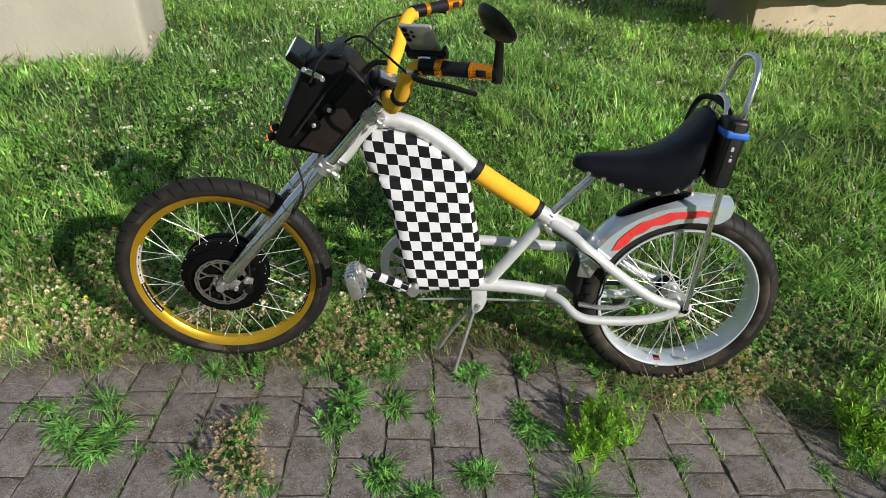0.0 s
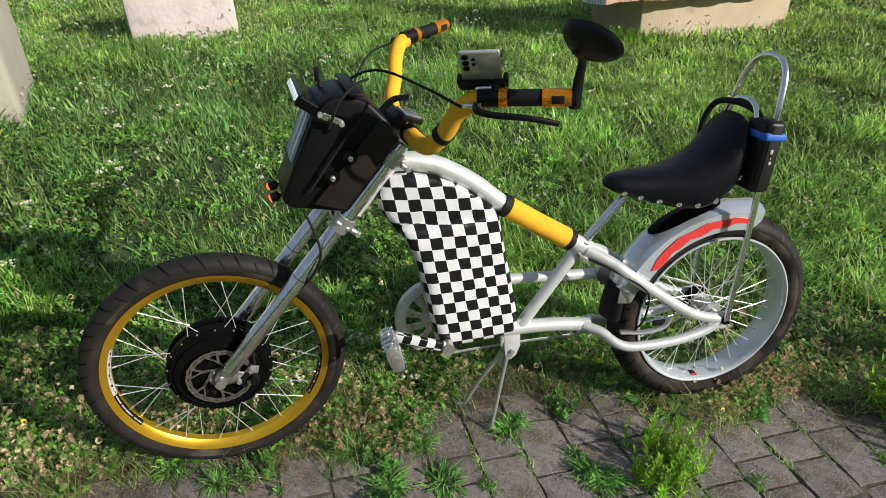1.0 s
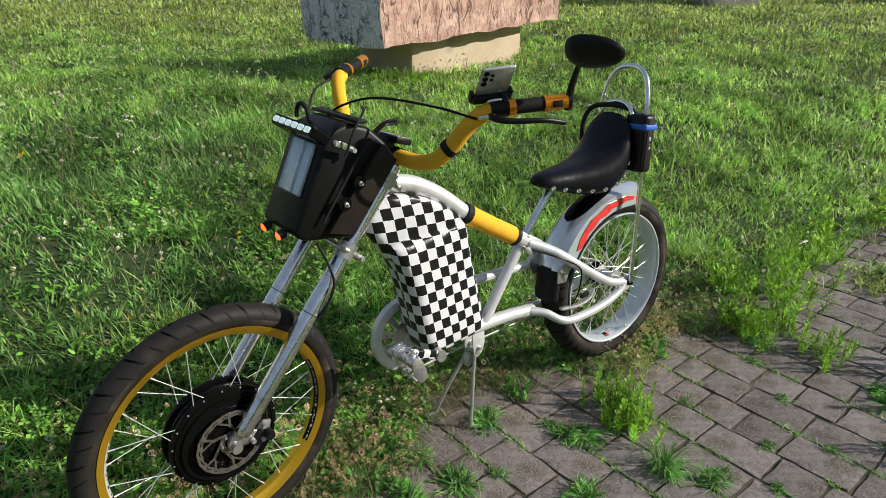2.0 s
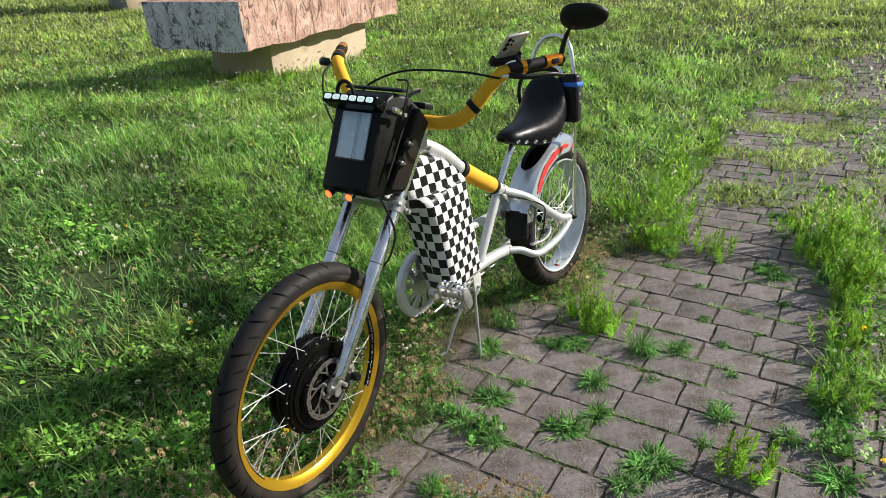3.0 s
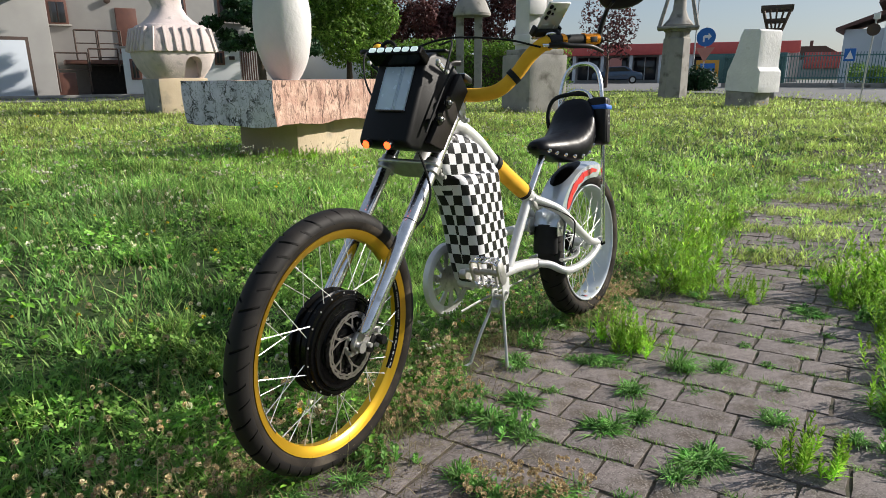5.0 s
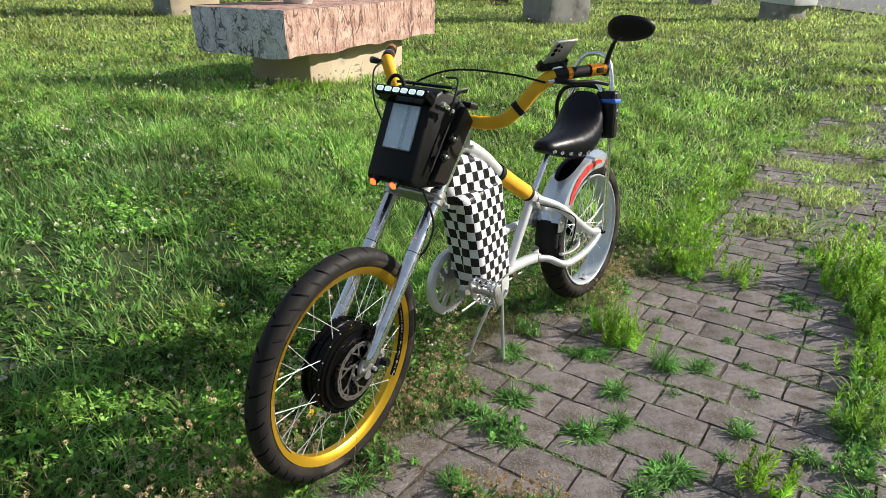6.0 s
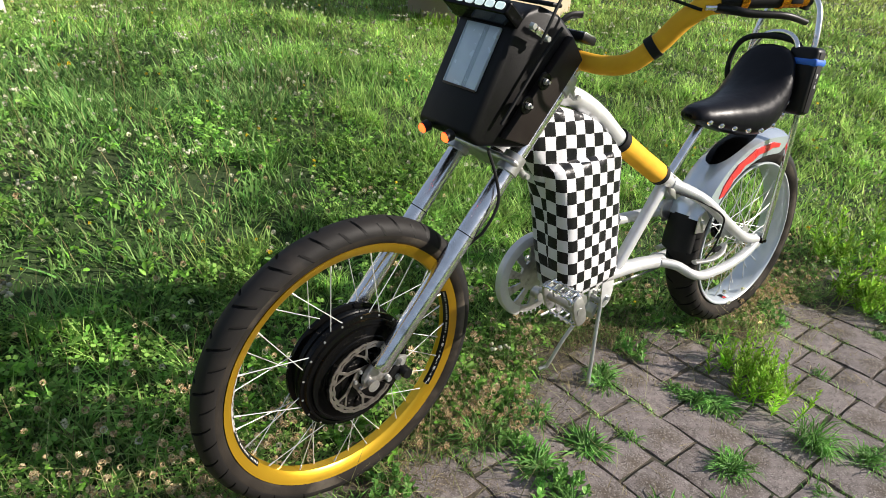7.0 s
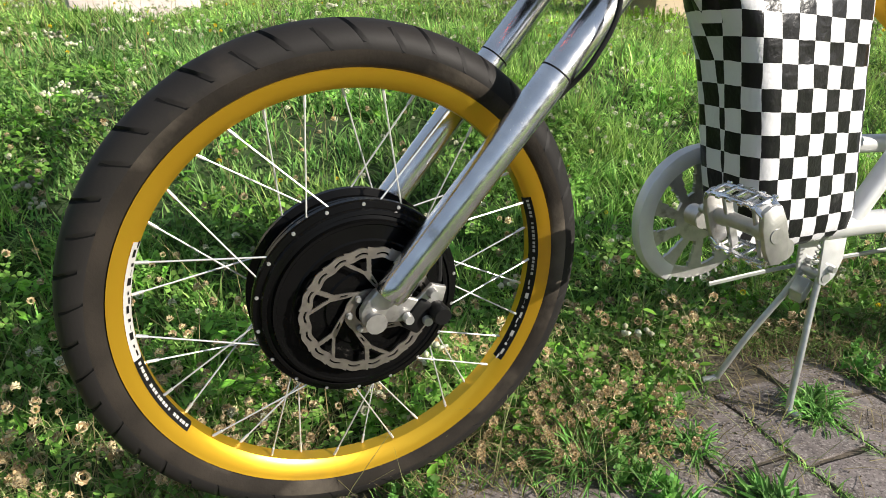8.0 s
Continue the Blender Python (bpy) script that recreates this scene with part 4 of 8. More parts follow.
part("stand_web", slab(bmesh.new(), [(0.1, 0.235), (0.112, 0.228), (0.1, 0.2), (0.088, 0.19), (0.086, 0.21)], 0.012, 0.04, bevel=0.002), STEEL, bike)
part("stand_bridge", slab(bmesh.new(), [(0.1, 0.31), (0.147, 0.31), (0.147, 0.318), (0.1, 0.318)], 0.0, 0.046, bevel=0.001), SILVER, bike)
part("stand_leg", tube(bmesh.new(), ((0.112, 0.006, 0.24), (0.098, -0.002, 0.185), (0.075, -0.018, 0.095), (0.056, -0.031, 0.018), (0.055, -0.036, 0.008), (0.066, -0.05, 0.003)), 0.0058, 12), STEEL, bike, "galvanised stand leg with a bent foot")
part("stand_leg", tube(bmesh.new(), ((0.108, 0.04, 0.24), (0.085, 0.05, 0.19), (0.04, 0.068, 0.11), (0.002, 0.083, 0.03), (-0.004, 0.086, 0.02), (-0.026, 0.094, 0.014)), 0.0058, 12), STEEL, bike)
bm = bmesh.new()
tube(bm, [(0.128 - 0.02 * k / 70 + 0.0048 * math.cos(k * 0.9), 0.024 + 0.0048 * math.sin(k * 0.9), 0.308 - 0.085 * k / 70) for k in range(70)], 0.0012, 5, smooth=False)
part("stand_spring", bm, STEEL, bike)

# rear wheel
RAX = Vector((0.743, 0, 0.323))
rear_profile = [(0.243, -0.0455), (0.247, -0.045), (0.248, -0.041), (0.243, -0.037), (0.239, 0.0), (0.243, 0.037), (0.248, 0.041), (0.247, 0.045), (0.243, 0.0455), (0.239, 0.042), (0.236, 0.03), (0.2335, 0.012), (0.2335, -0.012), (0.236, -0.03), (0.239, -0.042)]
rear = part("rear_wheel", lathe(bmesh.new(), rear_profile, 112), RIM, bike, "wide pale silver rear rim")
rear.matrix_basis = Matrix.Translation(RAX)
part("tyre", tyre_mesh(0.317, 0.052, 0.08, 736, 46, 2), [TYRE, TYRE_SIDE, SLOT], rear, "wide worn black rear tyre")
part("hub", lathe(bmesh.new(), [(0.0, -0.07), (0.012, -0.07), (0.012, -0.036), (0.03, -0.034), (0.031, -0.028), (0.02, -0.025), (0.02, 0.025), (0.031, 0.028), (0.03, 0.034), (0.012, 0.036), (0.012, 0.07), (0.0, 0.07)], 36, closed=False), STEEL, rear)
part("sprocket", lathe(bmesh.new(), [(0.02, 0.042), (0.042, 0.046), (0.042, 0.058), (0.02, 0.06)], 36), HUB, rear)
spokes(rear, 36, 0.029, 0.03, 0.2345, 0.95, 0.0013)
bm = bmesh.new()
lathe(bm, [(0.2352, -0.03), (0.2362, -0.03), (0.2332, -0.006), (0.2322, -0.006)], 8, arc=(radians(-97), radians(-92)))
sticker = part("sticker", bm, PLASTIC, rear, "small black and red sticker on the rim")
bm = bmesh.new()
lathe(bm, [(0.2342, -0.029), (0.2352, -0.029), (0.2343, -0.021), (0.2333, -0.021)], 8, arc=(radians(-96.5), radians(-92.5)))
part("sticker_patch", bm, RED, sticker)

# rear fender


def fender_mesh(r, a0, a1, half, skirt, thick=0.002, crown=0.018, lift=0.0, tail=0.0):
    """A curved guard round the rear axle: crowned across, with skirts down its sides."""
    bm = bmesh.new()
    n, rows = 48, 14
    shell = []
    for i in range(n + 1):
        f = i / n
        a = radians(a0 + (a1 - a0) * f)
        taper = 1 - 0.55 * max(0, (f - 0.9) / 0.1) ** 2 - 0.45 * max(0, (0.06 - f) / 0.06) ** 2
        line = []
        for j in range(rows + 1):
            s = -1 + 2 * j / rows
            if abs(s) < 0.72:
                y, rr = half * s / 0.72, r + lift - crown * (s / 0.72) ** 2
            else:
                k = (abs(s) - 0.72) / 0.28
                y, rr = math.copysign(half + 0.002 * k, s), r + lift - crown - skirt * k * taper
            line.append((rr + tail * max(0.0, 1 - f / 0.16) ** 2, y))
        shell.append((a, line))
    for off in (0, -thick):
        grid = [[bm.verts.new(((rr + off) * math.cos(a), y * (1 + off * 8), (rr + off) * math.sin(a))) for rr, y in line] for a, line in shell]
        for x, y in zip(grid, grid[1:]):
            for j in range(rows):
                bm.faces.new((x[j], x[j + 1], y[j + 1], y[j]))
    return bm


bm = fender_mesh(0.346, 73, 159, 0.056, 0.05, tail=0.01)
bm.transform(Matrix.Translation(RAX))
fender = part("rear_fender", bm, FENDER, bike, "pale silver-blue rear fender with red flame and black patch")


def on_fender(pts, material, name, side=-1, h=0.0035):
    """A thin decal on the fender's side: an outline of (angle, radius)."""
    bm = bmesh.new()
    slab(bm, [(r * math.cos(radians(a)), r * math.sin(radians(a))) for a, r in pts], side * 0.0565, side * (0.0565 + h))
    bm.transform(Matrix.Translation(RAX))
    return part(name, bm, material, fender, smooth=0)


flame = [(80, 0.311), (88, 0.316), (97, 0.313), (105, 0.317), (113, 0.312), (121, 0.316), (129, 0.311), (136, 0.306), (143, 0.294), (140, 0.281), (133, 0.279), (128, 0.288), (122, 0.284), (116, 0.292), (109, 0.285), (102, 0.294), (94, 0.29), (88, 0.299), (81, 0.299)]
on_fender(flame, RED, "flame_decal")
on_fender(flame, RED, "flame_decal", 1)


def patch_mesh(a0, a1, half, r, crown):
    """A thin oval patch that lies on the fender's crown."""
    bm, grid = bmesh.new(), []
    for i in range(25):
        f = -1 + 2 * i / 24
        a, w = radians((a0 + a1) / 2 + (a1 - a0) / 2 * f), half * math.sqrt(max(0.0, 1 - abs(f) ** 2.6)) + 0.001
        grid.append([bm.verts.new(((r - crown * (w * s / 0.056) ** 2) * math.cos(a), w * s, (r - crown * (w * s / 0.056) ** 2) * math.sin(a))) for s in [-1 + j / 5 for j in range(11)]])
    for x, y in zip(grid, grid[1:]):
        for j in range(10):
            bm.faces.new((x[j], x[j + 1], y[j + 1], y[j]))
    bmesh.ops.solidify(bm, geom=bm.faces[:], thickness=0.0025)
    return bm


bm = patch_mesh(92, 130, 0.04, 0.3495, 0.018)
bm.transform(Matrix.Translation(RAX))
part("black_patch", bm, HUB, fender, "glossy black patch on the fender top")
bm = fender_mesh(0.349, 158, 177, 0.05, 0.01, crown=0.026)
bm.transform(Matrix.Translation(RAX))
flap = part("mud_flap", bm, RUBBER, bike, "black rubber flap in front of the rear tyre")
for s in (-1, 1):
    bm = slab(bmesh.new(), [(0.415, 0.41), (0.455, 0.405), (0.475, 0.445), (0.45, 0.475), (0.42, 0.46)], s * 0.06 - 0.002, s * 0.06 + 0.002, bevel=0.001)
    br = part("fender_bracket", bm, CAST, bike)
    bm = lathe(bmesh.new(), [(0, -0.005), (0.006, -0.005), (0.007, 0.004), (0, 0.004)], 8, centre=(0.443, s * 0.064, 0.44), closed=False)
    part("bracket_bolt", bm, STEEL, br)
# rear brake under the flap: arms and springs
for s in (-1, 1):
    bm = tube(bmesh.new(), ((0.43, s * 0.066, 0.315), (0.5, s * 0.075, 0.31), (0.56, s * 0.07, 0.315), (0.585, s * 0.062, 0.335)), 0.0065, 10, flat=1.6)
    brake = part("brake_arm", bm, CAST, bike)
    part("brake_pad", block(bmesh.new(), (0.05, 0.012, 0.014), pose(0.56, s * 0.058, 0.325), 0.003), PLASTIC, brake)
part("idler_pulley", lathe(bmesh.new(), [(0.0, 0.05), (0.028, 0.05), (0.031, 0.054), (0.031, 0.064), (0.028, 0.068), (0.0, 0.068)], 28, centre=(0.425, 0, 0.45), closed=False), CAST, bike)
part("chain", tube(bmesh.new(), ((0.44, 0.058, 0.475), (0.6, 0.055, 0.42), (0.74, 0.052, 0.368), (0.785, 0.052, 0.335), (0.75, 0.052, 0.284), (0.5, 0.056, 0.25), (0.1, 0.055, 0.245), (-0.08, 0.052, 0.238)), 0.0045, 6, flat=0.6), STEEL, bike)
bm = tube(bmesh.new(), ((0.33, -0.028, 0.545), (0.4, -0.07, 0.515), (0.47, -0.1, 0.47), (0.49, -0.098, 0.43), (0.49, -0.085, 0.36), (0.47, -0.075, 0.32)), 0.0028, 7)
part("brake_cable", bm, RUBBER, bike)

# seat


SEAT = [(0.372, 0.752, 0.763, 0.012), (0.378, 0.742, 0.772, 0.03), (0.395, 0.732, 0.778, 0.042), (0.43, 0.718, 0.782, 0.052), (0.48, 0.702, 0.785, 0.062), (0.53, 0.688, 0.789, 0.076), (0.575, 0.678, 0.797, 0.09), (0.62, 0.674, 0.814, 0.1),
        (0.66, 0.684, 0.842, 0.104), (0.69, 0.704, 0.88, 0.103), (0.712, 0.73, 0.912, 0.098), (0.728, 0.76, 0.925, 0.088), (0.742, 0.8, 0.918, 0.066), (0.748, 0.84, 0.9, 0.03)]


def seat_mesh():
    """A banana saddle: sections along its length of (x, bottom z, top z, half width)."""
    secs = SEAT
    bm, rings, n = bmesh.new(), [], 24
    for x, lo, hi, w in secs:
        ring = []
        for j in range(n):
            a = 2 * math.pi * j / n
            c, s = math.cos(a), math.sin(a)
            y = w * math.copysign(abs(c) ** 0.7, c)
            z = (lo + hi) / 2 + (hi - lo) / 2 * math.copysign(abs(s) ** (0.75 if s > 0 else 0.6), s)
            ring.append(bm.verts.new((x, y, z - (0.012 * (c * c) if s > 0 else 0))))
        rings.append(ring)
    for a, b in zip(rings, rings[1:]):
        for j in range(n):
            bm.faces.new((a[j], a[(j + 1) % n], b[(j + 1) % n], b[j]))
    bm.faces.new(rings[0]), bm.faces.new(rings[-1])
    bmesh.ops.subdivide_edges(bm, edges=bm.edges, cuts=1, use_grid_fill=True, smooth=0.6)
    return bm


seat = part("saddle", seat_mesh(), LEATHER, bike, "black leather banana saddle with chrome studs", smooth=80)
for x in (0.412, 0.455, 0.505, 0.555, 0.603, 0.65, 0.69, 0.715):
    lo, hi, w = (float(np.interp(x, [q[0] for q in SEAT], [q[k] for q in SEAT])) for k in (1, 2, 3))
    for s in (-1, 1):
        bm = lathe(bmesh.new(), [(0.0, -0.006), (0.0045, -0.0052), (0.008, -0.001), (0.0085, 0.004), (0.0, 0.004)], 12, closed=False)
        if s > 0:
            bm.transform(Matrix.Diagonal((1, -1, 1, 1)))
        bm.transform(Matrix.Translation((x, s * (0.93 * w + 0.001), (lo + hi) / 2 - 0.62 * (hi - lo) / 2)))
        part("stud", bm, CHROME, seat)

# sissy bar and hoop
bm = tube(bmesh.new(), ((0.748, -0.098, 0.325), (0.757, -0.1, 0.5), (0.768, -0.1, 0.7), (0.778, -0.096, 0.86), (0.79, -0.09, 0.96), (0.805, -0.07, 1.03), (0.812, -0.03, 1.062), (0.812, 0.03, 1.062), (0.805, 0.07, 1.03), (0.79, 0.09, 0.96), (0.778, 0.096, 0.86), (0.768, 0.1, 0.7), (0.757, 0.1, 0.5), (0.748, 0.098, 0.325)), 0.0088, 14)
part("sissy_bar", bm, CHROME, bike, "chrome sissy bar that loops behind the saddle")
bm = tube(bmesh.new(), ((0.74, -0.075, 0.8), (0.748, -0.07, 0.9), (0.755, -0.045, 0.945), (0.757, 0.0, 0.958), (0.755, 0.045, 0.945), (0.748, 0.07, 0.9), (0.74, 0.075, 0.8)), 0.0075, 12)
part("seat_hoop", bm, CHROME, bike)

# ---- handlebar and what is clamped to it ----
def turned(p):
    return STEER @ Vector(p)


BAR = [(-0.165, 0.0, 0.948), (-0.163, 0.06, 0.945), (-0.158, 0.13, 0.946), (-0.15, 0.185, 0.962), (-0.13, 0.225, 1.005), (-0.118, 0.256, 1.05), (-0.098, 0.284, 1.081), (-0.058, 0.312, 1.094), (0.068, 0.39, 1.105)]


def mirrored(p, s):
    return Vector((p[0], s * p[1], p[2]))


def along(a, b, f):
    return Vector(a).lerp(Vector(b), f)


G0, G1 = BAR[-2], BAR[-1]
bm = tube(bmesh.new(), [mirrored(p, -1) for p in BAR[::-1]] + [mirrored(p, 1) for p in BAR[1:]], 0.0105, 12)
handlebar = part("handlebar", steered(bm), PLASTIC, bike, "black handlebar sleeved in yellow foam")
for s in (-1, 1):
    bm = tube(bmesh.new(), [mirrored(p, s) for p in BAR[1:7]] + [mirrored(along(BAR[6], BAR[7], 0.5), s)], 0.0198, 18)
    part("foam_sleeve", steered(bm), FOAM, handlebar, "yellow foam sleeve")
    tie = [] if s > 0 else [mirrored(along(BAR[3], BAR[4], f), s) for f in (0.66, 0.94)]
    if tie:
        part("rubber_tie", steered(tube(bmesh.new(), tie, 0.0228, 18)), RUBBER, handlebar)
    c = [mirrored(along(BAR[0], BAR[1], f), s) for f in (0.72, 1.05)]
    part("sleeve_end", steered(tube(bmesh.new(), c, 0.0235, 16)), RUBBER, handlebar)
    def g(f):
        return mirrored(along(G0, G1, f), s)
    grip = part("grip", steered(tube(bmesh.new(), (g(0.14), g(0.64)), 0.0165, 18)), RUBBER, handlebar, "black rubber grip with orange alloy collars")
    for f0, f1, r in ((0.06, 0.14, 0.0205), (0.14, 0.17, 0.019), (0.62, 0.66, 0.019)):
        part("grip_collar", steered(tube(bmesh.new(), (g(f0), g(f1)), r, 20)), ORANGE, grip)
    part("grip_end", steered(tube(bmesh.new(), (g(0.66), g(0.99)), 0.0172, 18)), ORANGE, grip, "orange alloy grip end with a black inset")
    d = (g(1) - g(0)).normalized()
    for k in range(2):
        n = d.cross(Vector((0, 0, 1))).normalized() * (1 if k else -1)
        q = g(0.82) + n * 0.0165
        m = Matrix((d, n, d.cross(n))).transposed().to_4x4()
        part("grip_inset", steered(block(bmesh.new(), (0.024, 0.003, 0.015), Matrix.Translation(q) @ m, 0.001)), RUBBER, grip)
    part("end_cap", steered(tube(bmesh.new(), (g(0.99), g(1.05)), 0.0165, 16)), PLASTIC, grip)
    part("switch_box", steered(tube(bmesh.new(), (g(-0.22), g(0.05)), 0.0195, 16)), PLASTIC, handlebar, "black switch housing")
    # lever in front of the grip
    o = Vector((-0.035, s * 0.035, -0.012))
    lev = [g(-0.2) + Vector((-0.01, 0, -0.012)), g(-0.1) + o, g(0.2) + o + Vector((-0.012, s * 0.006, -0.006)), g(0.6) + o + Vector((-0.012, s * 0.01, -0.01)), g(0.95) + o + Vector((0.0, 0.0, -0.025))]
    lever = part("brake_lever", steered(tube(bmesh.new(), lev, (0.0085, 0.0055), 10, flat=0.7)), PLASTIC, handlebar, "black brake lever")
    part("cable_ferrule", steered(tube(bmesh.new(), (g(-0.24) + Vector((-0.03, s * 0.0, -0.012)), g(-0.1) + Vector((-0.02, s * 0.01, -0.012))), 0.005, 10)), CHROME, lever)
# cables that arch from the levers to the box and the tubes
bm = tube(bmesh.new(), ((-0.12, -0.29, 1.075), (-0.17, -0.2, 1.095), (-0.225, -0.06, 1.10), (-0.27, 0.03, 1.07), (-0.295, 0.06, 1.03), (-0.285, 0.08, 0.98)), 0.003, 8)
part("brake_cable", steered(bm), RUBBER, bike)
bm = tube(bmesh.new(), ((-0.12, 0.29, 1.085), (-0.19, 0.27, 1.06), (-0.25, 0.22, 0.98), (-0.27, 0.15, 0.9), (-0.24, 0.08, 0.82), (-0.2, 0.03, 0.76)), 0.003, 8)
part("brake_cable", steered(bm), RUBBER, bike)
bm = tube(bmesh.new(), ((-0.255, -0.045, 1.08), (-0.295, -0.105, 1.085), (-0.335, -0.125, 1.055), (-0.36, -0.122, 1.0)), 0.003, 8)
part("lamp_cable", steered(bm), RUBBER, bike)
# stem block and small display
bm = block(bmesh.new(), (0.06, 0.07, 0.05), Matrix.Translation((-0.185, 0, 0.945)) @ Matrix.Rotation(radians(-40), 4, "Y"), 0.008)
stem = part("stem_clamp", steered(bm), CAST, bike, "alloy stem clamp")
bm = block(bmesh.new(), (0.035, 0.12, 0.03), Matrix.Translation((-0.19, 0, 0.978)) @ Matrix.Rotation(radians(-40), 4, "Y"), 0.006)
part("clamp_cap", steered(bm), PLASTIC, stem)
disp_m = Matrix.Translation((-0.165, -0.052, 0.99)) @ Matrix.Rotation(radians(18), 4, "Y")
display = part("display", steered(block(bmesh.new(), (0.05, 0.075, 0.016), disp_m, 0.004)), PLASTIC, bike, "small black display with a bright bezel")
part("bezel", steered(block(bmesh.new(), (0.043, 0.07, 0.003), disp_m @ Matrix.Translation((0, 0, 0.0085)), 0.001)), CHROME, display)
part("cable_arm", steered(tube(bmesh.new(), ((-0.23, -0.04, 1.0), (-0.2, -0.05, 1.03), (-0.165, -0.06, 1.035)), 0.008, 8, flat=0.5)), PLASTIC, display)

# mirror on the left bar end
mc = Vector((0.056, -0.458, 1.222))
foot = mirrored(along(G0, G1, 1.03), -1)
bm = tube(bmesh.new(), (foot + Vector((0, 0, -0.02)), foot + Vector((0.0, -0.004, 0.03)), foot + Vector((-0.006, -0.02, 0.075)), mc + Vector((-0.022, 0.018, -0.02))), (0.0125, 0.006), 12, flat=0.7)
stalk = part("mirror_stalk", steered(bm), PLASTIC, bike, "black bar-end mirror stalk")
across = Vector((0.32, -0.95, 0.02)).normalized()
facing = Vector((0.76, 0.3, 0.5))
facing = (facing - across * facing.dot(across)).normalized()
mm = Matrix.Translation(mc) @ Matrix((across, facing.cross(across), facing)).transposed().to_4x4()


def mirror_shell(scale, deep):
    bm = bmesh.new()
    n, rings = 40, []
    for k in range(7):
        f = k / 6
        ring = []
        for j in range(n):
            a = 2 * math.pi * j / n
            r = math.sin(f * math.pi / 2) ** 0.8
            x = 0.065 * math.copysign(abs(math.cos(a)) ** 0.85, math.cos(a)) * r
            y = 0.041 * math.copysign(abs(math.sin(a)) ** 0.85, math.sin(a)) * r * (1 - 0.18 * math.cos(a))
            ring.append(bm.verts.new((x * scale, y * scale, -deep * math.cos(f * math.pi / 2))))
        rings.append(ring)
    for a, b in zip(rings[1:], rings[2:]):
        for j in range(n):
            bm.faces.new((a[j], a[(j + 1) % n], b[(j + 1) % n], b[j]))
    bm.faces.new(rings[1])
    bm.faces.new(rings[-1])
    return bm


bm = mirror_shell(1.0, 0.021)
bm.transform(mm)
shell = part("mirror_shell", steered(bm), PLASTIC, stalk, "black mirror shell")
bm = mirror_shell(0.93, 0.001)
bm.transform(mm @ Matrix.Translation((0, 0, 0.0012)))
part("mirror_glass", steered(bm), MIRROR, shell)

# phone in a clamp on the bar
tl, tr, br = Vector((-0.103, -0.285, 1.176)), Vector((-0.031, -0.311, 1.18)), Vector((-0.002, -0.265, 1.123))
inv = (pose(0, -0.02, 0, -3.4, 0, 0)).inverted()
tl, tr, br = inv @ tl, inv @ tr, inv @ br
px = (tr - tl).normalized()
py = (br - tr)
py = (py - px * py.dot(px)).normalized()
pz = px.cross(py)
pm = Matrix.Translation((tl + tr) / 2 + py * 0.06) @ Matrix((px, py, pz)).transposed().to_4x4()
phone = thing("phone", LEAN, "silver phone held in the handlebar clamp", "phone")
body = part("phone_body", block(bmesh.new(), (0.076, 0.12, 0.008), pm, 0.0035, 3), PHONE, phone)
nz = 1 if (SLOPE.to_3x3() @ pz).y < 0 else -1
for x, y, r in ((-0.027, -0.047, 0.0062), (-0.027, -0.03, 0.0062), (-0.027, -0.014, 0.0062), (-0.012, -0.04, 0.0035), (-0.012, -0.026, 0.0035)):
    bm = lathe(bmesh.new(), [(0, -0.0012), (r, -0.0012), (r * 1.1, 0.0), (r, 0.0012), (0, 0.0012)], 18, axis="z", closed=False)
    bm.transform(pm @ Matrix.Translation((x, y, nz * 0.0045)))
    part("camera_lens", bm, HUB, phone)
mount = part("phone_clamp", block(bmesh.new(), (0.09, 0.02, 0.014), pm @ Matrix.Translation((0.0, 0.032, nz * 0.009)), 0.003), PLASTIC, bike, "black phone clamp with chrome hinge")
for x in (-0.05, 0.05):
    part("clamp_jaw", block(bmesh.new(), (0.01, 0.028, 0.018), pm @ Matrix.Translation((x * 0.9, 0.032, 0)), 0.003), PLASTIC, mount)
bm = tube(bmesh.new(), [pm @ Vector(p) for p in ((-0.012, 0.04, nz * 0.02), (-0.01, 0.026, nz * 0.022), (0.02, 0.026, nz * 0.022), (0.022, 0.04, nz * 0.02))], 0.004, 8)
part("clamp_hinge", bm, CHROME, mount)
q = STEER @ mirrored(along(G0, G1, 0.0), -1)
bm = tube(bmesh.new(), (pm @ Vector((0, 0.045, 0)), q + Vector((0, 0, 0.02)), q), 0.011, 12)
part("clamp_post", bm, PLASTIC, mount)

# ---- black front box on the fork ----
box = thing("front_box", LEAN, "black hard front box with LED bar and pale panel", "box")
side_line = [(-0.335, 0.79), (-0.197, 0.953), (-0.225, 1.0), (-0.262, 1.04), (-0.315, 1.058), (-0.372, 1.045), (-0.478, 0.826), (-0.46, 0.808)]
bm = slab(bmesh.new(), side_line, -0.103, 0.103, bevel=0.011, segments=3)
for v in bm.verts:
    q = Vector((v.co.x + 0.335, 0, v.co.z - 0.79))
    v.co.y *= 1.04 - 0.30 * max(0.0, min(1.0, -q.dot(BACK) / 0.13)) ** 1.3
shell = part("box_shell", steered(bm), BAGCLOTH, box, "dusty black box body")
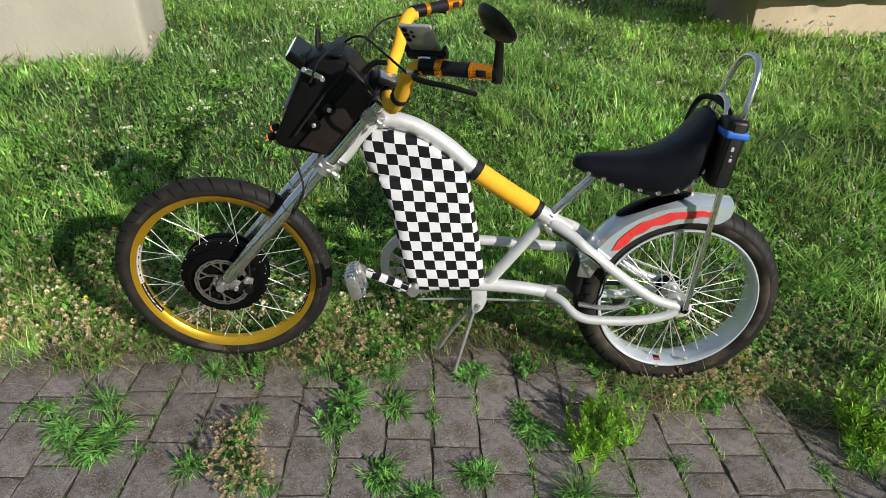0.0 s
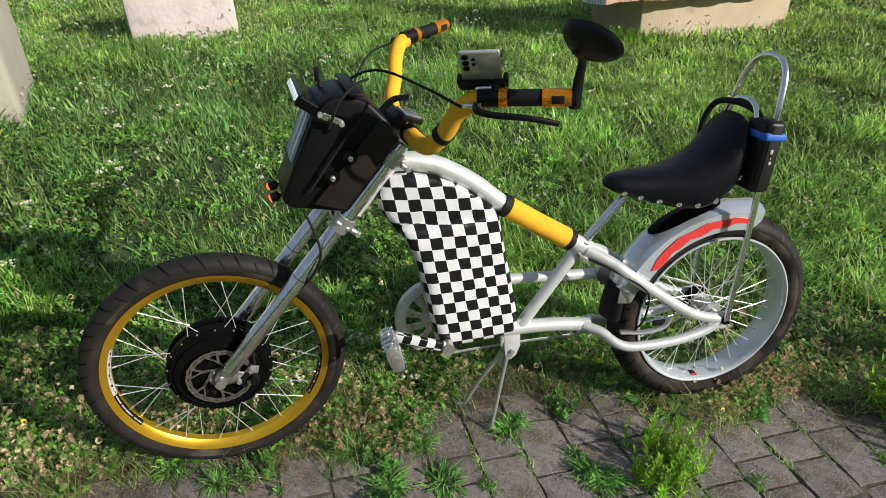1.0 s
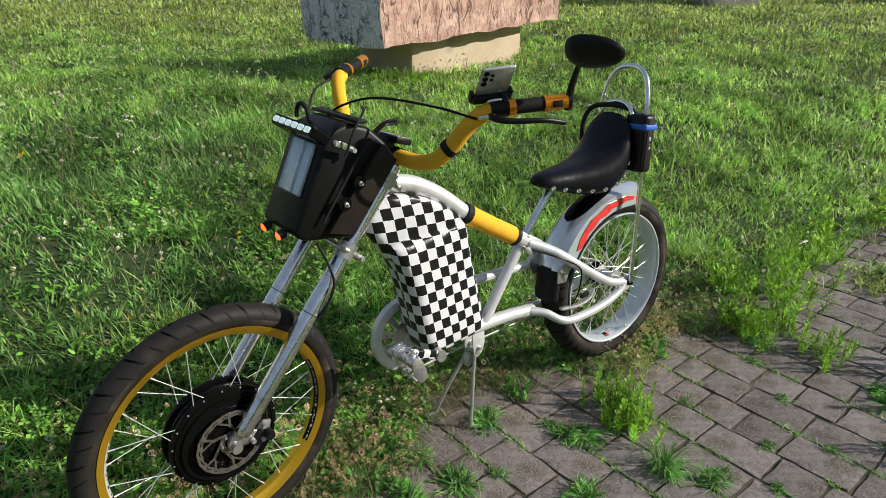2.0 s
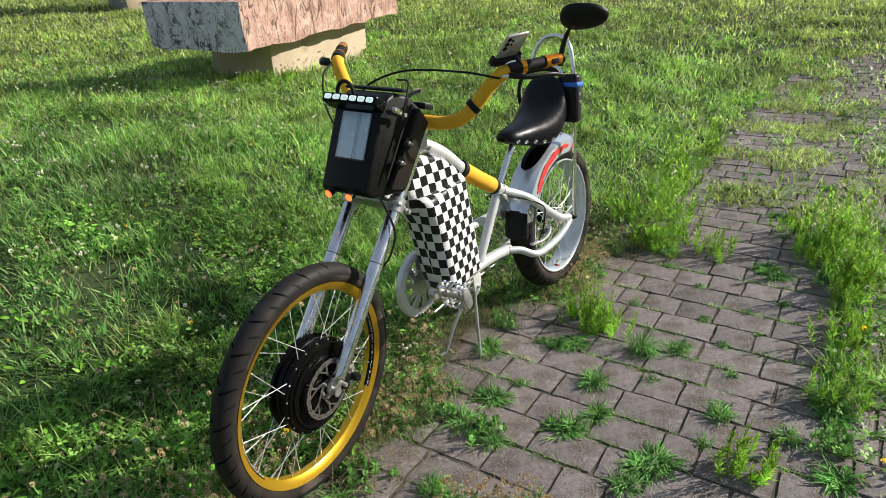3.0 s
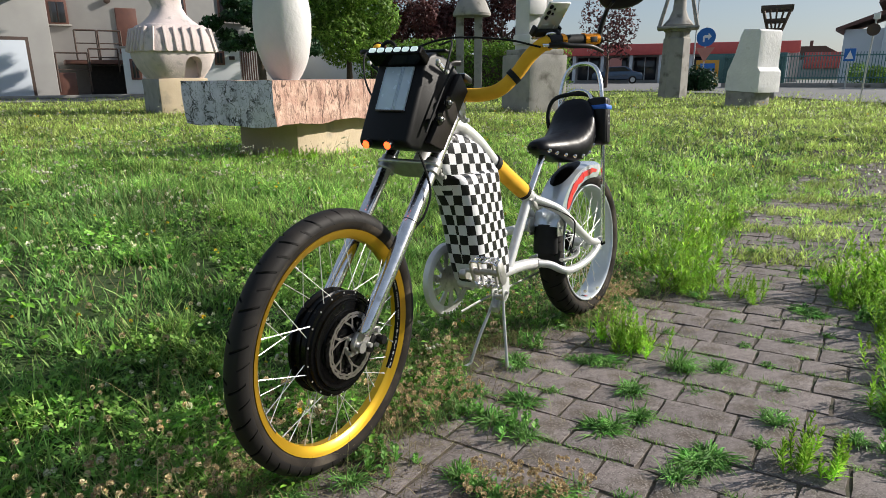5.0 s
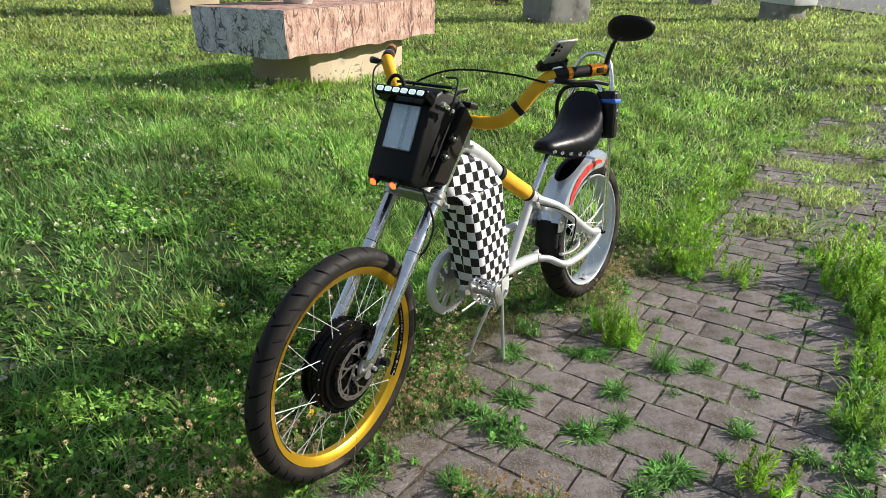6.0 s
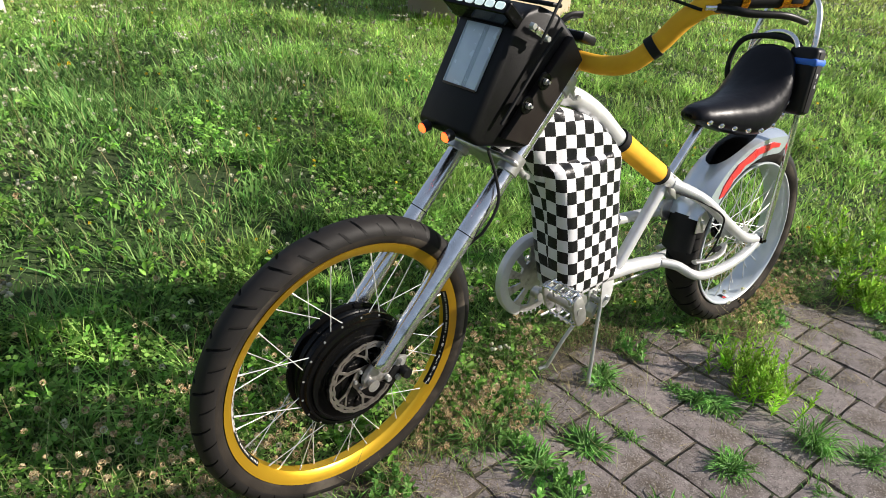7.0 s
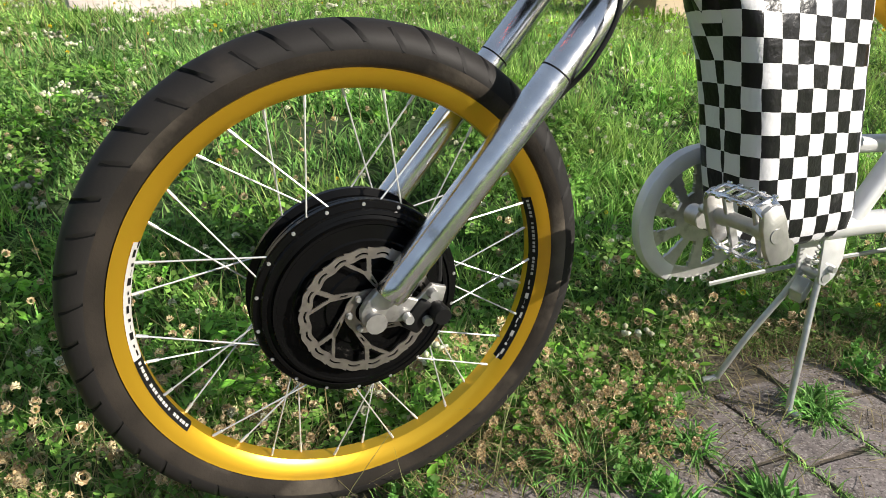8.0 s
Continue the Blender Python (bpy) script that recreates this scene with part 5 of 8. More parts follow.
for s in (-1, 1):
    bm = slab(bmesh.new(), [(-0.338, 0.797), (-0.203, 0.956), (-0.246, 1.004), (-0.408, 0.822)], s * 0.09, s * 0.1085, bevel=0.003)
    flank = part("side_panel", steered(bm), FLANK, box, "brownish-black side panel")
    for x, z in ((-0.318, 0.925), (-0.361, 0.883)):
        bm = lathe(bmesh.new(), [(0, -0.02), (0.003, -0.02), (0.0035, -0.014), (0.006, -0.013), (0.0065, -0.006), (0.0085, -0.005), (0.009, 0.002), (0, 0.002)], 18, closed=False)
        if s > 0:
            bm.transform(Matrix.Diagonal((1, -1, 1, 1)))
        bm.transform(Matrix.Translation((x, s * 0.105, z)))
        rim = lathe(bmesh.new(), [(0.0, -0.003), (0.0165, -0.003), (0.018, 0.0), (0.0, 0.002)], 20, centre=(x, s * 0.1095, z), closed=False)
        part("washer", steered(rim), HUB, flank)
        part("box_bolt", steered(bm), CAST, flank, "chrome bolt with a dark washer")
    bm = tube(bmesh.new(), [(x, s * 0.1, z) for x, z in ((-0.415, 0.85), (-0.33, 0.96), (-0.275, 1.02))], 0.0035, 8, smooth=False)
    part("seam", steered(bm), RUBBER, box)
# front: pale panel with ribs, lamp bar, latches, flap
face_u = (Vector((-0.372, 0, 1.045)) - Vector((-0.478, 0, 0.826))).normalized()
face_n = Vector((-face_u.z, 0, face_u.x))


def on_front(y, up, out):
    return Vector((-0.478, 0, 0.826)) + face_u * up + face_n * out + Vector((0, y, 0))


fm = Matrix(((0, face_u.x, face_n.x), (1, 0, 0), (0, face_u.z, face_n.z))).to_4x4()
panel = part("pale_panel", steered(block(bmesh.new(), (0.09, 0.125, 0.006), Matrix.Translation(on_front(-0.005, 0.148, 0.003)) @ fm, 0.002)), PANEL, box, "pale blue-grey ribbed panel")
for y in (-0.049, -0.02, -0.016, -0.0115, 0.039):
    part("panel_rib", steered(block(bmesh.new(), (0.0016, 0.122, 0.004), Matrix.Translation(on_front(y, 0.148, 0.006)) @ fm, 0.0005)), PANEL, panel)
part("panel_edge", steered(block(bmesh.new(), (0.092, 0.004, 0.004), Matrix.Translation(on_front(-0.005, 0.085, 0.006)) @ fm, 0.001)), IRON, panel)
lamp_m = Matrix.Translation(on_front(0.0, 0.232, 0.026)) @ fm @ Matrix.Rotation(radians(-12), 4, "X")
lamp = part("led_bar", steered(block(bmesh.new(), (0.172, 0.026, 0.05), lamp_m @ Matrix.Translation((0, 0, -0.004)), 0.005)), HUB, box, "black LED light bar with six lenses", smooth=0)
for k in range(6):
    bm = block(bmesh.new(), (0.0205, 0.014, 0.004), lamp_m @ Matrix.Translation((-0.0665 + 0.0266 * k, 0, 0.0215)), 0.004)
    lens = part("led_lens", steered(bm), LED, lamp)
for s in (-1, 1):
    bm = slab(bmesh.new(), [(-0.026, -0.007), (0.024, -0.007), (0.027, 0.006), (-0.018, 0.008)], -0.003, 0.003, bevel=0.001)
    bm.transform(Matrix.Translation((-0.352, s * 0.107, 1.018)) @ Matrix.Rotation(radians(25), 4, "Y"))
    arm = part("lamp_bracket", steered(bm), CHROME, box, "bright steel lamp bracket")
    for x, z in ((-0.375, 1.03), (-0.33, 1.005)):
        bm = lathe(bmesh.new(), [(0, -0.006), (0.0055, -0.006), (0.0065, 0.003), (0, 0.003)], 8, centre=(x, s * 0.111, z), closed=False)
        part("bracket_bolt", steered(bm), STEEL, arm)
bm = tube(bmesh.new(), [(-0.352 + 0.0 * k, 0.06 + 0.028 * math.cos(a), 1.05 + 0.036 * math.sin(a)) for k, a in enumerate([math.pi * j / 8 for j in range(9)])], 0.0055, 8)
part("carry_loop", steered(bm), RUBBER, box)
for s in (-1, 1):
    bm = lathe(bmesh.new(), [(0, -0.012), (0.011, -0.012), (0.012, 0.004), (0.0, 0.014)], 18, axis="x", centre=(0, 0, 0), closed=False)
    bm.transform(Matrix.Translation(on_front(s * 0.034, -0.008, 0.006)) @ Matrix.Rotation(radians(-14), 4, "Y"))
    stub = part("signal_lamp", steered(bm), PLASTIC, box, "small round amber signal lamp")
    bm = lathe(bmesh.new(), [(0.0, -0.017), (0.006, -0.016), (0.0105, -0.012), (0.0, -0.011)], 18, axis="x", closed=False)
    bm.transform(Matrix.Translation(on_front(s * 0.034, -0.008, 0.006)) @ Matrix.Rotation(radians(-14), 4, "Y"))
    part("signal_lens", steered(bm), AMBER, stub)
for x, z, ry in ((-0.292, 1.06, 6),):
    part("lid_strap", steered(block(bmesh.new(), (0.03, 0.19, 0.008), Matrix.Translation((x, 0, z)) @ Matrix.Rotation(radians(ry), 4, "Y"), 0.003)), BAGCLOTH, box)

# ---- speaker strapped behind the saddle ----
speaker = thing("portable_speaker", LEAN, "black portable speaker held by a blue strap behind the saddle", "speaker")
bm = block(bmesh.new(), (0.056, 0.085, 0.19), pose(0.758, -0.088, 0.828, 0, 6, 0), 0.014, 3)
part("speaker_body", bm, PLASTIC, speaker)
part("speaker_grille", block(bmesh.new(), (0.03, 0.004, 0.17), pose(0.759, -0.1305, 0.826, 0, 6, 0), 0.0015), RUBBER, speaker, "dark grey end panel")
part("blue_strap", block(bmesh.new(), (0.064, 0.093, 0.022), pose(0.765, -0.088, 0.882, 0, 6, 0), 0.008, 3), BLUE, speaker)
for k, (w, z) in enumerate(((0.012, 0.83), (0.004, 0.812), (0.009, 0.8))):
    part("speaker_mark", block(bmesh.new(), (0.003 if k == 1 else 0.008, 0.003, w), pose(0.759, -0.1325, z + 0.016, 0, 6, 0), 0.0008), WHITE_DECAL, speaker)
bm = tube(bmesh.new(), ((0.765, -0.08, 0.895), (0.755, -0.05, 0.935), (0.745, 0.03, 0.945), (0.735, 0.095, 0.93), (0.722, 0.118, 0.88), (0.715, 0.115, 0.82), (0.725, 0.1, 0.78)), 0.0085, 10)
part("carry_strap", bm, RUBBER, speaker, "black carrying strap slung round the saddle back")

# ---- the sculpture lawn and the street behind it ----
CORNER = Vector((-1.69, -1.07, 0))      # the end of the paved patch from which bearings are taken


def spot(bearing, d, sink=0.0):
    """A pose on the ground, at a bearing in degrees and a distance from the corner; its y axis points away from there."""
    a = radians(bearing)
    x, y = CORNER.x + d * math.cos(a), CORNER.y + d * math.sin(a)
    return pose(x, y, float(ground_z(x, y)) - 0.03 - sink, 0, 0, bearing - 90)


# road and forecourt beyond the lawn
def make_road():
    bm = bmesh.new()
    line = [(-25, 18.5), (-5, 19), (5, 19.8), (14, 25), (22, 28), (40, 28), (55, 25), (66, 22.5), (80, 23), (112, 25)]
    rows = []
    for k in range(69):
        b = -25 + 2 * k
        d0 = float(np.interp(b, [p[0] for p in line], [p[1] for p in line]))
        row = []
        for f in (0, 0.1, 0.2, 0.35, 0.55, 0.8, 1):
            p = spot(b, d0 + (95 - d0) * f).translation
            row.append(bm.verts.new((p.x, p.y, p.z + 0.035)))
        rows.append(row)
    for a, b in zip(rows, rows[1:]):
        for j in range(6):
            bm.faces.new((a[j], a[j + 1], b[j + 1], b[j]))
    tagged(part("road", bm, ASPHALT), "grey asphalt street and forecourt beyond the lawn", "road", kind="structure")


make_road()


def base(name, m, label, category, group=""):
    return thing(name, m, label, category, group)


# great marble block on a plinth, with an egg
m = pose(1.948, 3.546, 0.14, 0, 0, 11.07)
great = base("egg_sculpture", m, "white marble egg on a rough pink marble block", "sculpture")
bm = block(bmesh.new(), (1.75, 0.75, 0.47), pose(0.586 + 0.875, 0.231 + 0.375, 0.205), 0.012)
part("plinth", roughen(bm, 3, 0.006, 4, 1), SAND, great, "sandy smooth plinth")
bm = block(bmesh.new(), (2.72, 1.117, 0.403), pose(1.36, 0.5585, 0.6375))
bmesh.ops.subdivide_edges(bm, edges=bm.edges, cuts=44, use_grid_fill=True)
for v in bm.verts:
    hewn = noise.noise(Vector((v.co.x * 9, v.co.y * 9, v.co.z * 3.5))) + 0.6 * noise.noise(Vector((v.co.x * 23, v.co.y * 23, v.co.z * 8)))
    chip = max(0.0, noise.noise(v.co * 5.0 + Vector((9, 3, 1))) - 0.25)
    low = max(0.0, 0.5 - (v.co.z - 0.436) / 0.403)
    if v.co.y < 0.01:
        v.co.y += 0.016 * hewn + 0.05 * chip * low
    if v.co.x < 0.01:
        v.co.x += 0.007 * hewn + 0.05 * low
    if v.co.z < 0.44:
        v.co.z += 0.03 * noise.noise(v.co * 3.3) + 0.05 * chip
    elif v.co.z > 0.83:
        v.co.z += 0.01 * noise.noise(v.co * 4.0)
rough = part("marble_block", bm, [PINK, SHADE_MARBLE], great, "rough-hewn pink marble block, its veined end tinted cool grey for shade", smooth=30)
# the end turned from the sun gets the shade-tinted, veined colour
for f in rough.data.polygons:
    f.material_index = 1 if f.normal.x < -0.6 else 0
bm = lathe(bmesh.new(), [(0.0, 0.0), (0.14, 0.005)] + [(0.285 * math.cos(a) ** (1.0 if a < 0 else 0.86), 0.5 + (0.56 if a < 0 else 0.76) * math.sin(a)) for a in [radians(-62 + 9 * k) for k in range(17)]] + [(0.0, 1.265)], 40, axis="z", closed=False)
bm.transform(pose(0.87, 0.56, 0.835))
part("egg", roughen(bm, 0, 0.012, 3, 3), MARBLE, great, "smooth white marble egg with fine cracks", smooth=80)

# two pale blocks further along the lawn
def pale_block(x, y, rz, size, seed, label):
    m = pose(x, y, float(ground_z(x, y)) - 0.06, 0, 0, rz)
    t = base("stone_block", m, label, "stone block", "pale blocks on the lawn")
    bm = block(bmesh.new(), size, pose(0, 0, size[2] / 2), 0.03)
    part("block", roughen(bm, 6, 0.012, 2.2, seed, 0), ROUGH_STONE if seed == 6 else PALE_STONE, t, smooth=30)


pale_block(-2.63, 2.71, 14, (1.1, 0.8, 0.95), 5, "large smooth pale stone block standing on the lawn")
pale_block(-1.49, 4.88, 13, (0.88, 0.7, 0.6), 6, "rough white stone block on the lawn")

# house-shaped chimney sculpture: four-sided with rounded corners, one side turned to the sun
m = spot(59.5, 15.6)
chim = base("chimney_sculpture", m @ pose(0, 0, 0, 0, 0, 20), "pale stone chimney sculpture with a fluted roof ring", "sculpture")


def ring_stone(prof, n=20):
    return lathe(bmesh.new(), prof, n, axis="z", closed=False)


def rounded_square(a, power=5.0):
    """A point on a square with rounded corners, of half width 1."""
    c, d = math.cos(a), math.sin(a)
    k = (abs(c) ** power + abs(d) ** power) ** (-1 / power)
    return c * k, d * k


def square_stone(prof, n=48, power=5.0, swell=None):
    """Rings of (half width, height), each a square with rounded corners."""
    bm, rows = bmesh.new(), []
    for w, z in prof:
        rows.append([bm.verts.new((w * x + (swell(z, x) if swell else 0.0), w * y, z)) for x, y in [rounded_square(2 * math.pi * k / n, power) for k in range(n)]])
    for p, q in zip(rows, rows[1:]):
        for k in range(n):
            bm.faces.new((p[k], p[(k + 1) % n], q[(k + 1) % n], q[k]))
    bm.faces.new(rows[0][::-1]), bm.faces.new(rows[-1])
    return bm


bm = block(bmesh.new(), (1.06, 1.06, 0.78), pose(-0.02, 0, 0.36), 0.02)
foot = part("plinth_block", roughen(bm, 3, 0.02, 3, 4), [SAND, CONCRETE], chim, "stained block foot, its left side greyed for shade")
# grey on the side away from the sun paints its shade; sand elsewhere is lit
for f in foot.data.polygons:
    f.material_index = 1 if f.normal.x < -0.6 else 0
bowl = part("bowl", square_stone([(0.5, 0.73), (0.52, 0.76), (0.66, 0.98), (0.745, 1.2), (0.755, 1.32)]), ROUGH_STONE, chim, smooth=50)
arch = slab(bmesh.new(), [(0.0, 0.765)] + [(0.18 + 0.18 * math.cos(a), 1.03 + 0.18 * math.sin(a)) for a in [math.pi * (1 - k / 10) for k in range(11)]] + [(0.36, 0.765)], -0.95, -0.38, axis="y")
tool_mesh = bpy.data.meshes.new("arch")
bmesh.ops.recalc_face_normals(arch, faces=arch.faces[:])
arch.to_mesh(tool_mesh)
tool = new("arch", tool_mesh)
carve = bowl.modifiers.new("niche", "BOOLEAN")
carve.operation, carve.object, carve.solver = "DIFFERENCE", tool, "EXACT"
tool.matrix_world = chim.matrix_basis
bpy.context.view_layer.update()
carved = bpy.data.meshes.new_from_object(bowl.evaluated_get(bpy.context.evaluated_depsgraph_get()))
bowl.modifiers.clear()
bowl.data = carved
bpy.data.objects.remove(tool)
part("roof_ring", square_stone([(0.76, 1.3), (0.8, 1.305), (0.795, 1.36), (0.74, 1.62), (0.67, 1.8), (0.6, 1.86)]), ROUGH_STONE, chim, smooth=40)
ridge = None
for k in range(26):
    x, y = rounded_square(2 * math.pi * (k + 0.5) / 26)
    turn = math.degrees(math.atan2(y, x)) if abs(abs(x) - abs(y)) < 0.12 else (0 if x > 0 else 180) if abs(x) > abs(y) else (90 if y > 0 else -90)
    mm = pose(0.755 * x, 0.755 * y, 1.555, 0, 0, turn) @ pose(0, 0, 0, 0, -14, 0)
    if ridge is None:
        ridge = part("roof_ridge", block(bmesh.new(), (0.07, 0.045, 0.5), None, 0.012), ROUGH_STONE, chim)
        ridge.matrix_basis = mm
    else:
        again(ridge, "roof_ridge", mm, chim)
neck = square_stone([(0.6, 1.85), (0.46, 1.96), (0.35, 2.08), (0.28, 2.22), (0.265, 2.35), (0.285, 2.48), (0.27, 2.58), (0.19, 2.7), (0.17, 2.8), (0.185, 3.4)], power=3.0, swell=lambda z, x: -0.14 * max(0.0, -x) * math.exp(-((z - 2.45) / 0.13) ** 2))
part("neck", neck, ROUGH_STONE, chim, smooth=70)

# white stacked sculpture on a square pedestal
m = spot(29.0, 14.6)
ped = base("stacked_sculpture", m @ pose(0, 0, 0, 0, 0, 38), "white stacked slab sculpture on a concrete pedestal", "sculpture")
part("pedestal", roughen(block(bmesh.new(), (1.02, 1.0, 1.25), pose(0, 0, 0.6), 0.01), 5, 0.008, 3, 2), CONCRETE, ped, smooth=30)
part("pedestal_cap", block(bmesh.new(), (0.9, 0.9, 0.12), pose(0, 0, 1.285), 0.02), CONCRETE, ped)
for x, y, z, sx, sy, sz in ((-0.12, 0.1, 2.0, 0.34, 0.5, 1.35), (-0.2, 0.05, 2.75, 0.6, 0.55, 0.5), (0.22, -0.1, 2.5, 0.16, 0.2, 2.2), (-0.1, 0, 1.55, 0.55, 0.6, 0.2), (-0.15, -0.22, 2.2, 0.45, 0.1, 0.3)):
    part("white_slab", block(bmesh.new(), (sx, sy, sz), pose(x, y, z), 0.015), MARBLE, ped)

# twin-post chimney
m = spot(34.5, 20.2)
post = base("twin_post_chimney", m, "concrete chimney cap on two tall posts", "sculpture")
for x in (-0.36, 0.2):
    part("post", roughen(block(bmesh.new(), (0.24, 0.26, 2.75), pose(x, 0, 1.3), 0.01), 4, 0.008, 3, 1), CONCRETE, post)
part("cap", roughen(ring_stone([(0.0, 2.48), (0.56, 2.48), (0.58, 2.55), (0.42, 2.9), (0.4, 2.92), (0.4, 3.0), (0.29, 3.55), (0.0, 3.56)], 24), 0, 0.01, 4, 2), CONCRETE, post)
part("foot", block(bmesh.new(), (1.1, 0.6, 0.1), pose(-0.05, 0, 0.04), 0.01), BROWN, post)

# lantern pillar
m = spot(17.4, 21.9)
lan = base("lantern_pillar", m, "six-sided concrete pillar with an open stone lantern top", "sculpture")
part("column", roughen(lathe(bmesh.new(), [(0, -0.1), (0.44, -0.1), (0.4, 1.8), (0.36, 1.85), (0.36, 2.0), (0.4, 2.02), (0.4, 2.08), (0, 2.1)], 6, axis="z", closed=False), 0, 0.005, 3, 1), CONCRETE, lan, smooth=20)
part("lantern_floor", block(bmesh.new(), (1.22, 1.2, 0.07), pose(0, 0, 2.12), 0.01), CONCRETE, lan)
part("inner_cone", ring_stone([(0.44, 2.15), (0.46, 2.22), (0.3, 2.4), (0.2, 2.65), (0.17, 3.05), (0, 3.05)], 10), CONCRETE, lan)
for x in (-1, 1):
    for y in (-1, 1):
        part("lantern_leg", bar((x * 0.56, y * 0.55, 2.14), (x * 0.33, y * 0.33, 3.12), 0.04, 6), CONCRETE, lan)
part("lantern_lid", block(bmesh.new(), (0.76, 0.76, 0.09), pose(0, 0, 3.13), 0.01), CONCRETE, lan)

# white cut block
m = spot(11.5, 17.3)
cut = base("cut_marble_sculpture", m @ pose(0, 0, 0, 0, 0, -36), "white marble block with a sloping cut side", "sculpture")
part("foot", roughen(block(bmesh.new(), (0.8, 0.58, 0.5), pose(-0.02, -0.06, 0.13), 0.02), 3, 0.02, 3, 7), CONCRETE, cut)
bm = slab(bmesh.new(), [(-0.62, 0.38), (0.68, 0.34), (0.66, 0.82), (0.55, 0.92), (0.54, 1.72), (0.47, 1.76), (-0.1, 1.78), (-0.2, 1.62), (-0.34, 1.22), (-0.57, 0.84)], -0.38, 0.4, bevel=0.006)
bm.transform(Matrix.Diagonal((0.71, 1, 1, 1)))
part("marble_block", roughen(bm, 2, 0.006, 3, 5), CUT_STONE, cut, smooth=18)

# iron basket on a post
m = spot(10.3, 20.9)
bas = base("basket_sculpture", m, "dark openwork basket on a concrete post", "sculpture")
part("post", block(bmesh.new(), (0.3, 0.3, 2.0), pose(0.02, 0, 0.9, 0, -2, 0), 0.01), CONCRETE, bas)
for x in (-1, 1):
    for y in (-1, 1):
        part("basket_rib", bar((x * 0.16, y * 0.16, 1.85), (x * 0.36, y * 0.36, 2.5), 0.04, 6), IRON, bas)
    for k in (-1, 0, 1):
        part("basket_rib", bar((x * 0.17, k * 0.07, 1.88), (x * 0.36, k * 0.18, 2.45), 0.025, 6), IRON, bas)
        part("basket_rib", bar((k * 0.07, x * 0.17, 1.88), (k * 0.18, x * 0.36, 2.45), 0.025, 6), IRON, bas)
for z, w in ((1.9, 0.38), (2.15, 0.54), (2.48, 0.8)):
    for s in (-1, 1):
        part("basket_rail", block(bmesh.new(), (w, 0.06, 0.1 if z < 2.4 else 0.13), pose(0, s * w / 2 * 0.94, z), 0.01), IRON, bas)
        part("basket_rail", block(bmesh.new(), (0.06, w, 0.1 if z < 2.4 else 0.13), pose(s * w / 2 * 0.94, 0, z), 0.01), IRON, bas)

# low dark block at the lawn's edge
m = spot(0.6, 18.3)
low_block = base("dark_block", m, "low dark stone block at the lawn edge", "stone block")
part("block", roughen(block(bmesh.new(), (0.8, 0.7, 0.55), pose(0, 0, 0.25), 0.02), 3, 0.02, 3, 3), IRON, low_block)


# road signs
def sign_post(m, height, lean=0.0, r=0.03, label="", name="road_sign"):
    t = base(name, m, label, "road sign")
    part("pole", bar((0, 0, -0.1), (math.tan(radians(lean)) * height, 0, height), r, 10), STEEL, t)
    return t


s1 = sign_post(spot(15.2, 30), 2.6, 0, label="round blue arrow sign above a white triangle on a steel pole")
plate = part("round_plate", lathe(bmesh.new(), [(0, -0.06), (0.38, -0.06), (0.38, -0.045), (0, -0.045)], 32, centre=(0, 0, 2.2), closed=False), SIGN_B, s1)
part("arrow", slab(bmesh.new(), [(-0.12, 2.0), (-0.05, 2.0), (-0.05, 2.17), (0.08, 2.17), (0.08, 2.08), (0.22, 2.23), (0.08, 2.37), (0.08, 2.28), (-0.06, 2.28), (-0.12, 2.23)], -0.07, -0.062), SIGN_W, plate)
part("triangle_plate", slab(bmesh.new(), [(-0.38, 1.78), (0.38, 1.78), (0, 1.18)], -0.06, -0.045), SIGN_R, s1)
s2 = sign_post(spot(14.9, 33), 1.35, 0, label="amber-framed blue crossing sign by the road")
part("frame_plate", block(bmesh.new(), (1.0, 0.03, 1.15), pose(0, -0.05, 0.76), 0.005), SIGN_Y, s2)
part("blue_plate", block(bmesh.new(), (0.66, 0.02, 0.85), pose(0, -0.075, 0.76), 0.005), SIGN_B, s2)
part("white_mark", slab(bmesh.new(), [(-0.2, 0.5), (0.2, 0.5), (0, 0.95)], -0.094, -0.088), SIGN_W, s2)
s3 = sign_post(spot(4.0, 20.3), 2.2, 2, 0.02, label="back of a dark round road sign on a leaning pole")
part("round_plate", lathe(bmesh.new(), [(0, -0.02), (0.15, -0.02), (0.15, 0.0), (0, 0.0)], 28, centre=(0.05, -0.03, 1.82), closed=False), IRON, s3)
part("white_cap", block(bmesh.new(), (0.15, 0.05, 0.16), pose(0.08, -0.02, 2.15), 0.02), SIGN_W, s3)
s4 = sign_post(spot(5.1, 33), 1.75, 0, label="square blue crossing sign on a steel pole")
part("square_plate", block(bmesh.new(), (0.42, 0.03, 0.52), pose(0, -0.04, 1.45), 0.01), SIGN_B, s4)
part("white_mark", slab(bmesh.new(), [(-0.15, 1.28), (0.15, 1.28), (0, 1.63)], -0.064, -0.058), SIGN_W, s4)
for b, d, h, arm in ((16.0, 48, 8.5, -0.8), (38.2, 42, 9.5, -1.6)):
    t = base("street_lamp", spot(b, d), "slim grey street lamp", "street lamp", "street lamps")
    part("pole", bar((0, 0, 0), (0, 0, h), 0.045, 10), STEEL, t)
    part("arm", tube(bmesh.new(), ((0, 0, h - 0.3), (arm * 0.5, 0, h + 0.05), (arm, 0, h)), 0.035, 8), STEEL, t)
    part("lamp_head", block(bmesh.new(), (0.5, 0.16, 0.1), pose(arm * 1.15, 0, h), 0.02), STEEL, t)


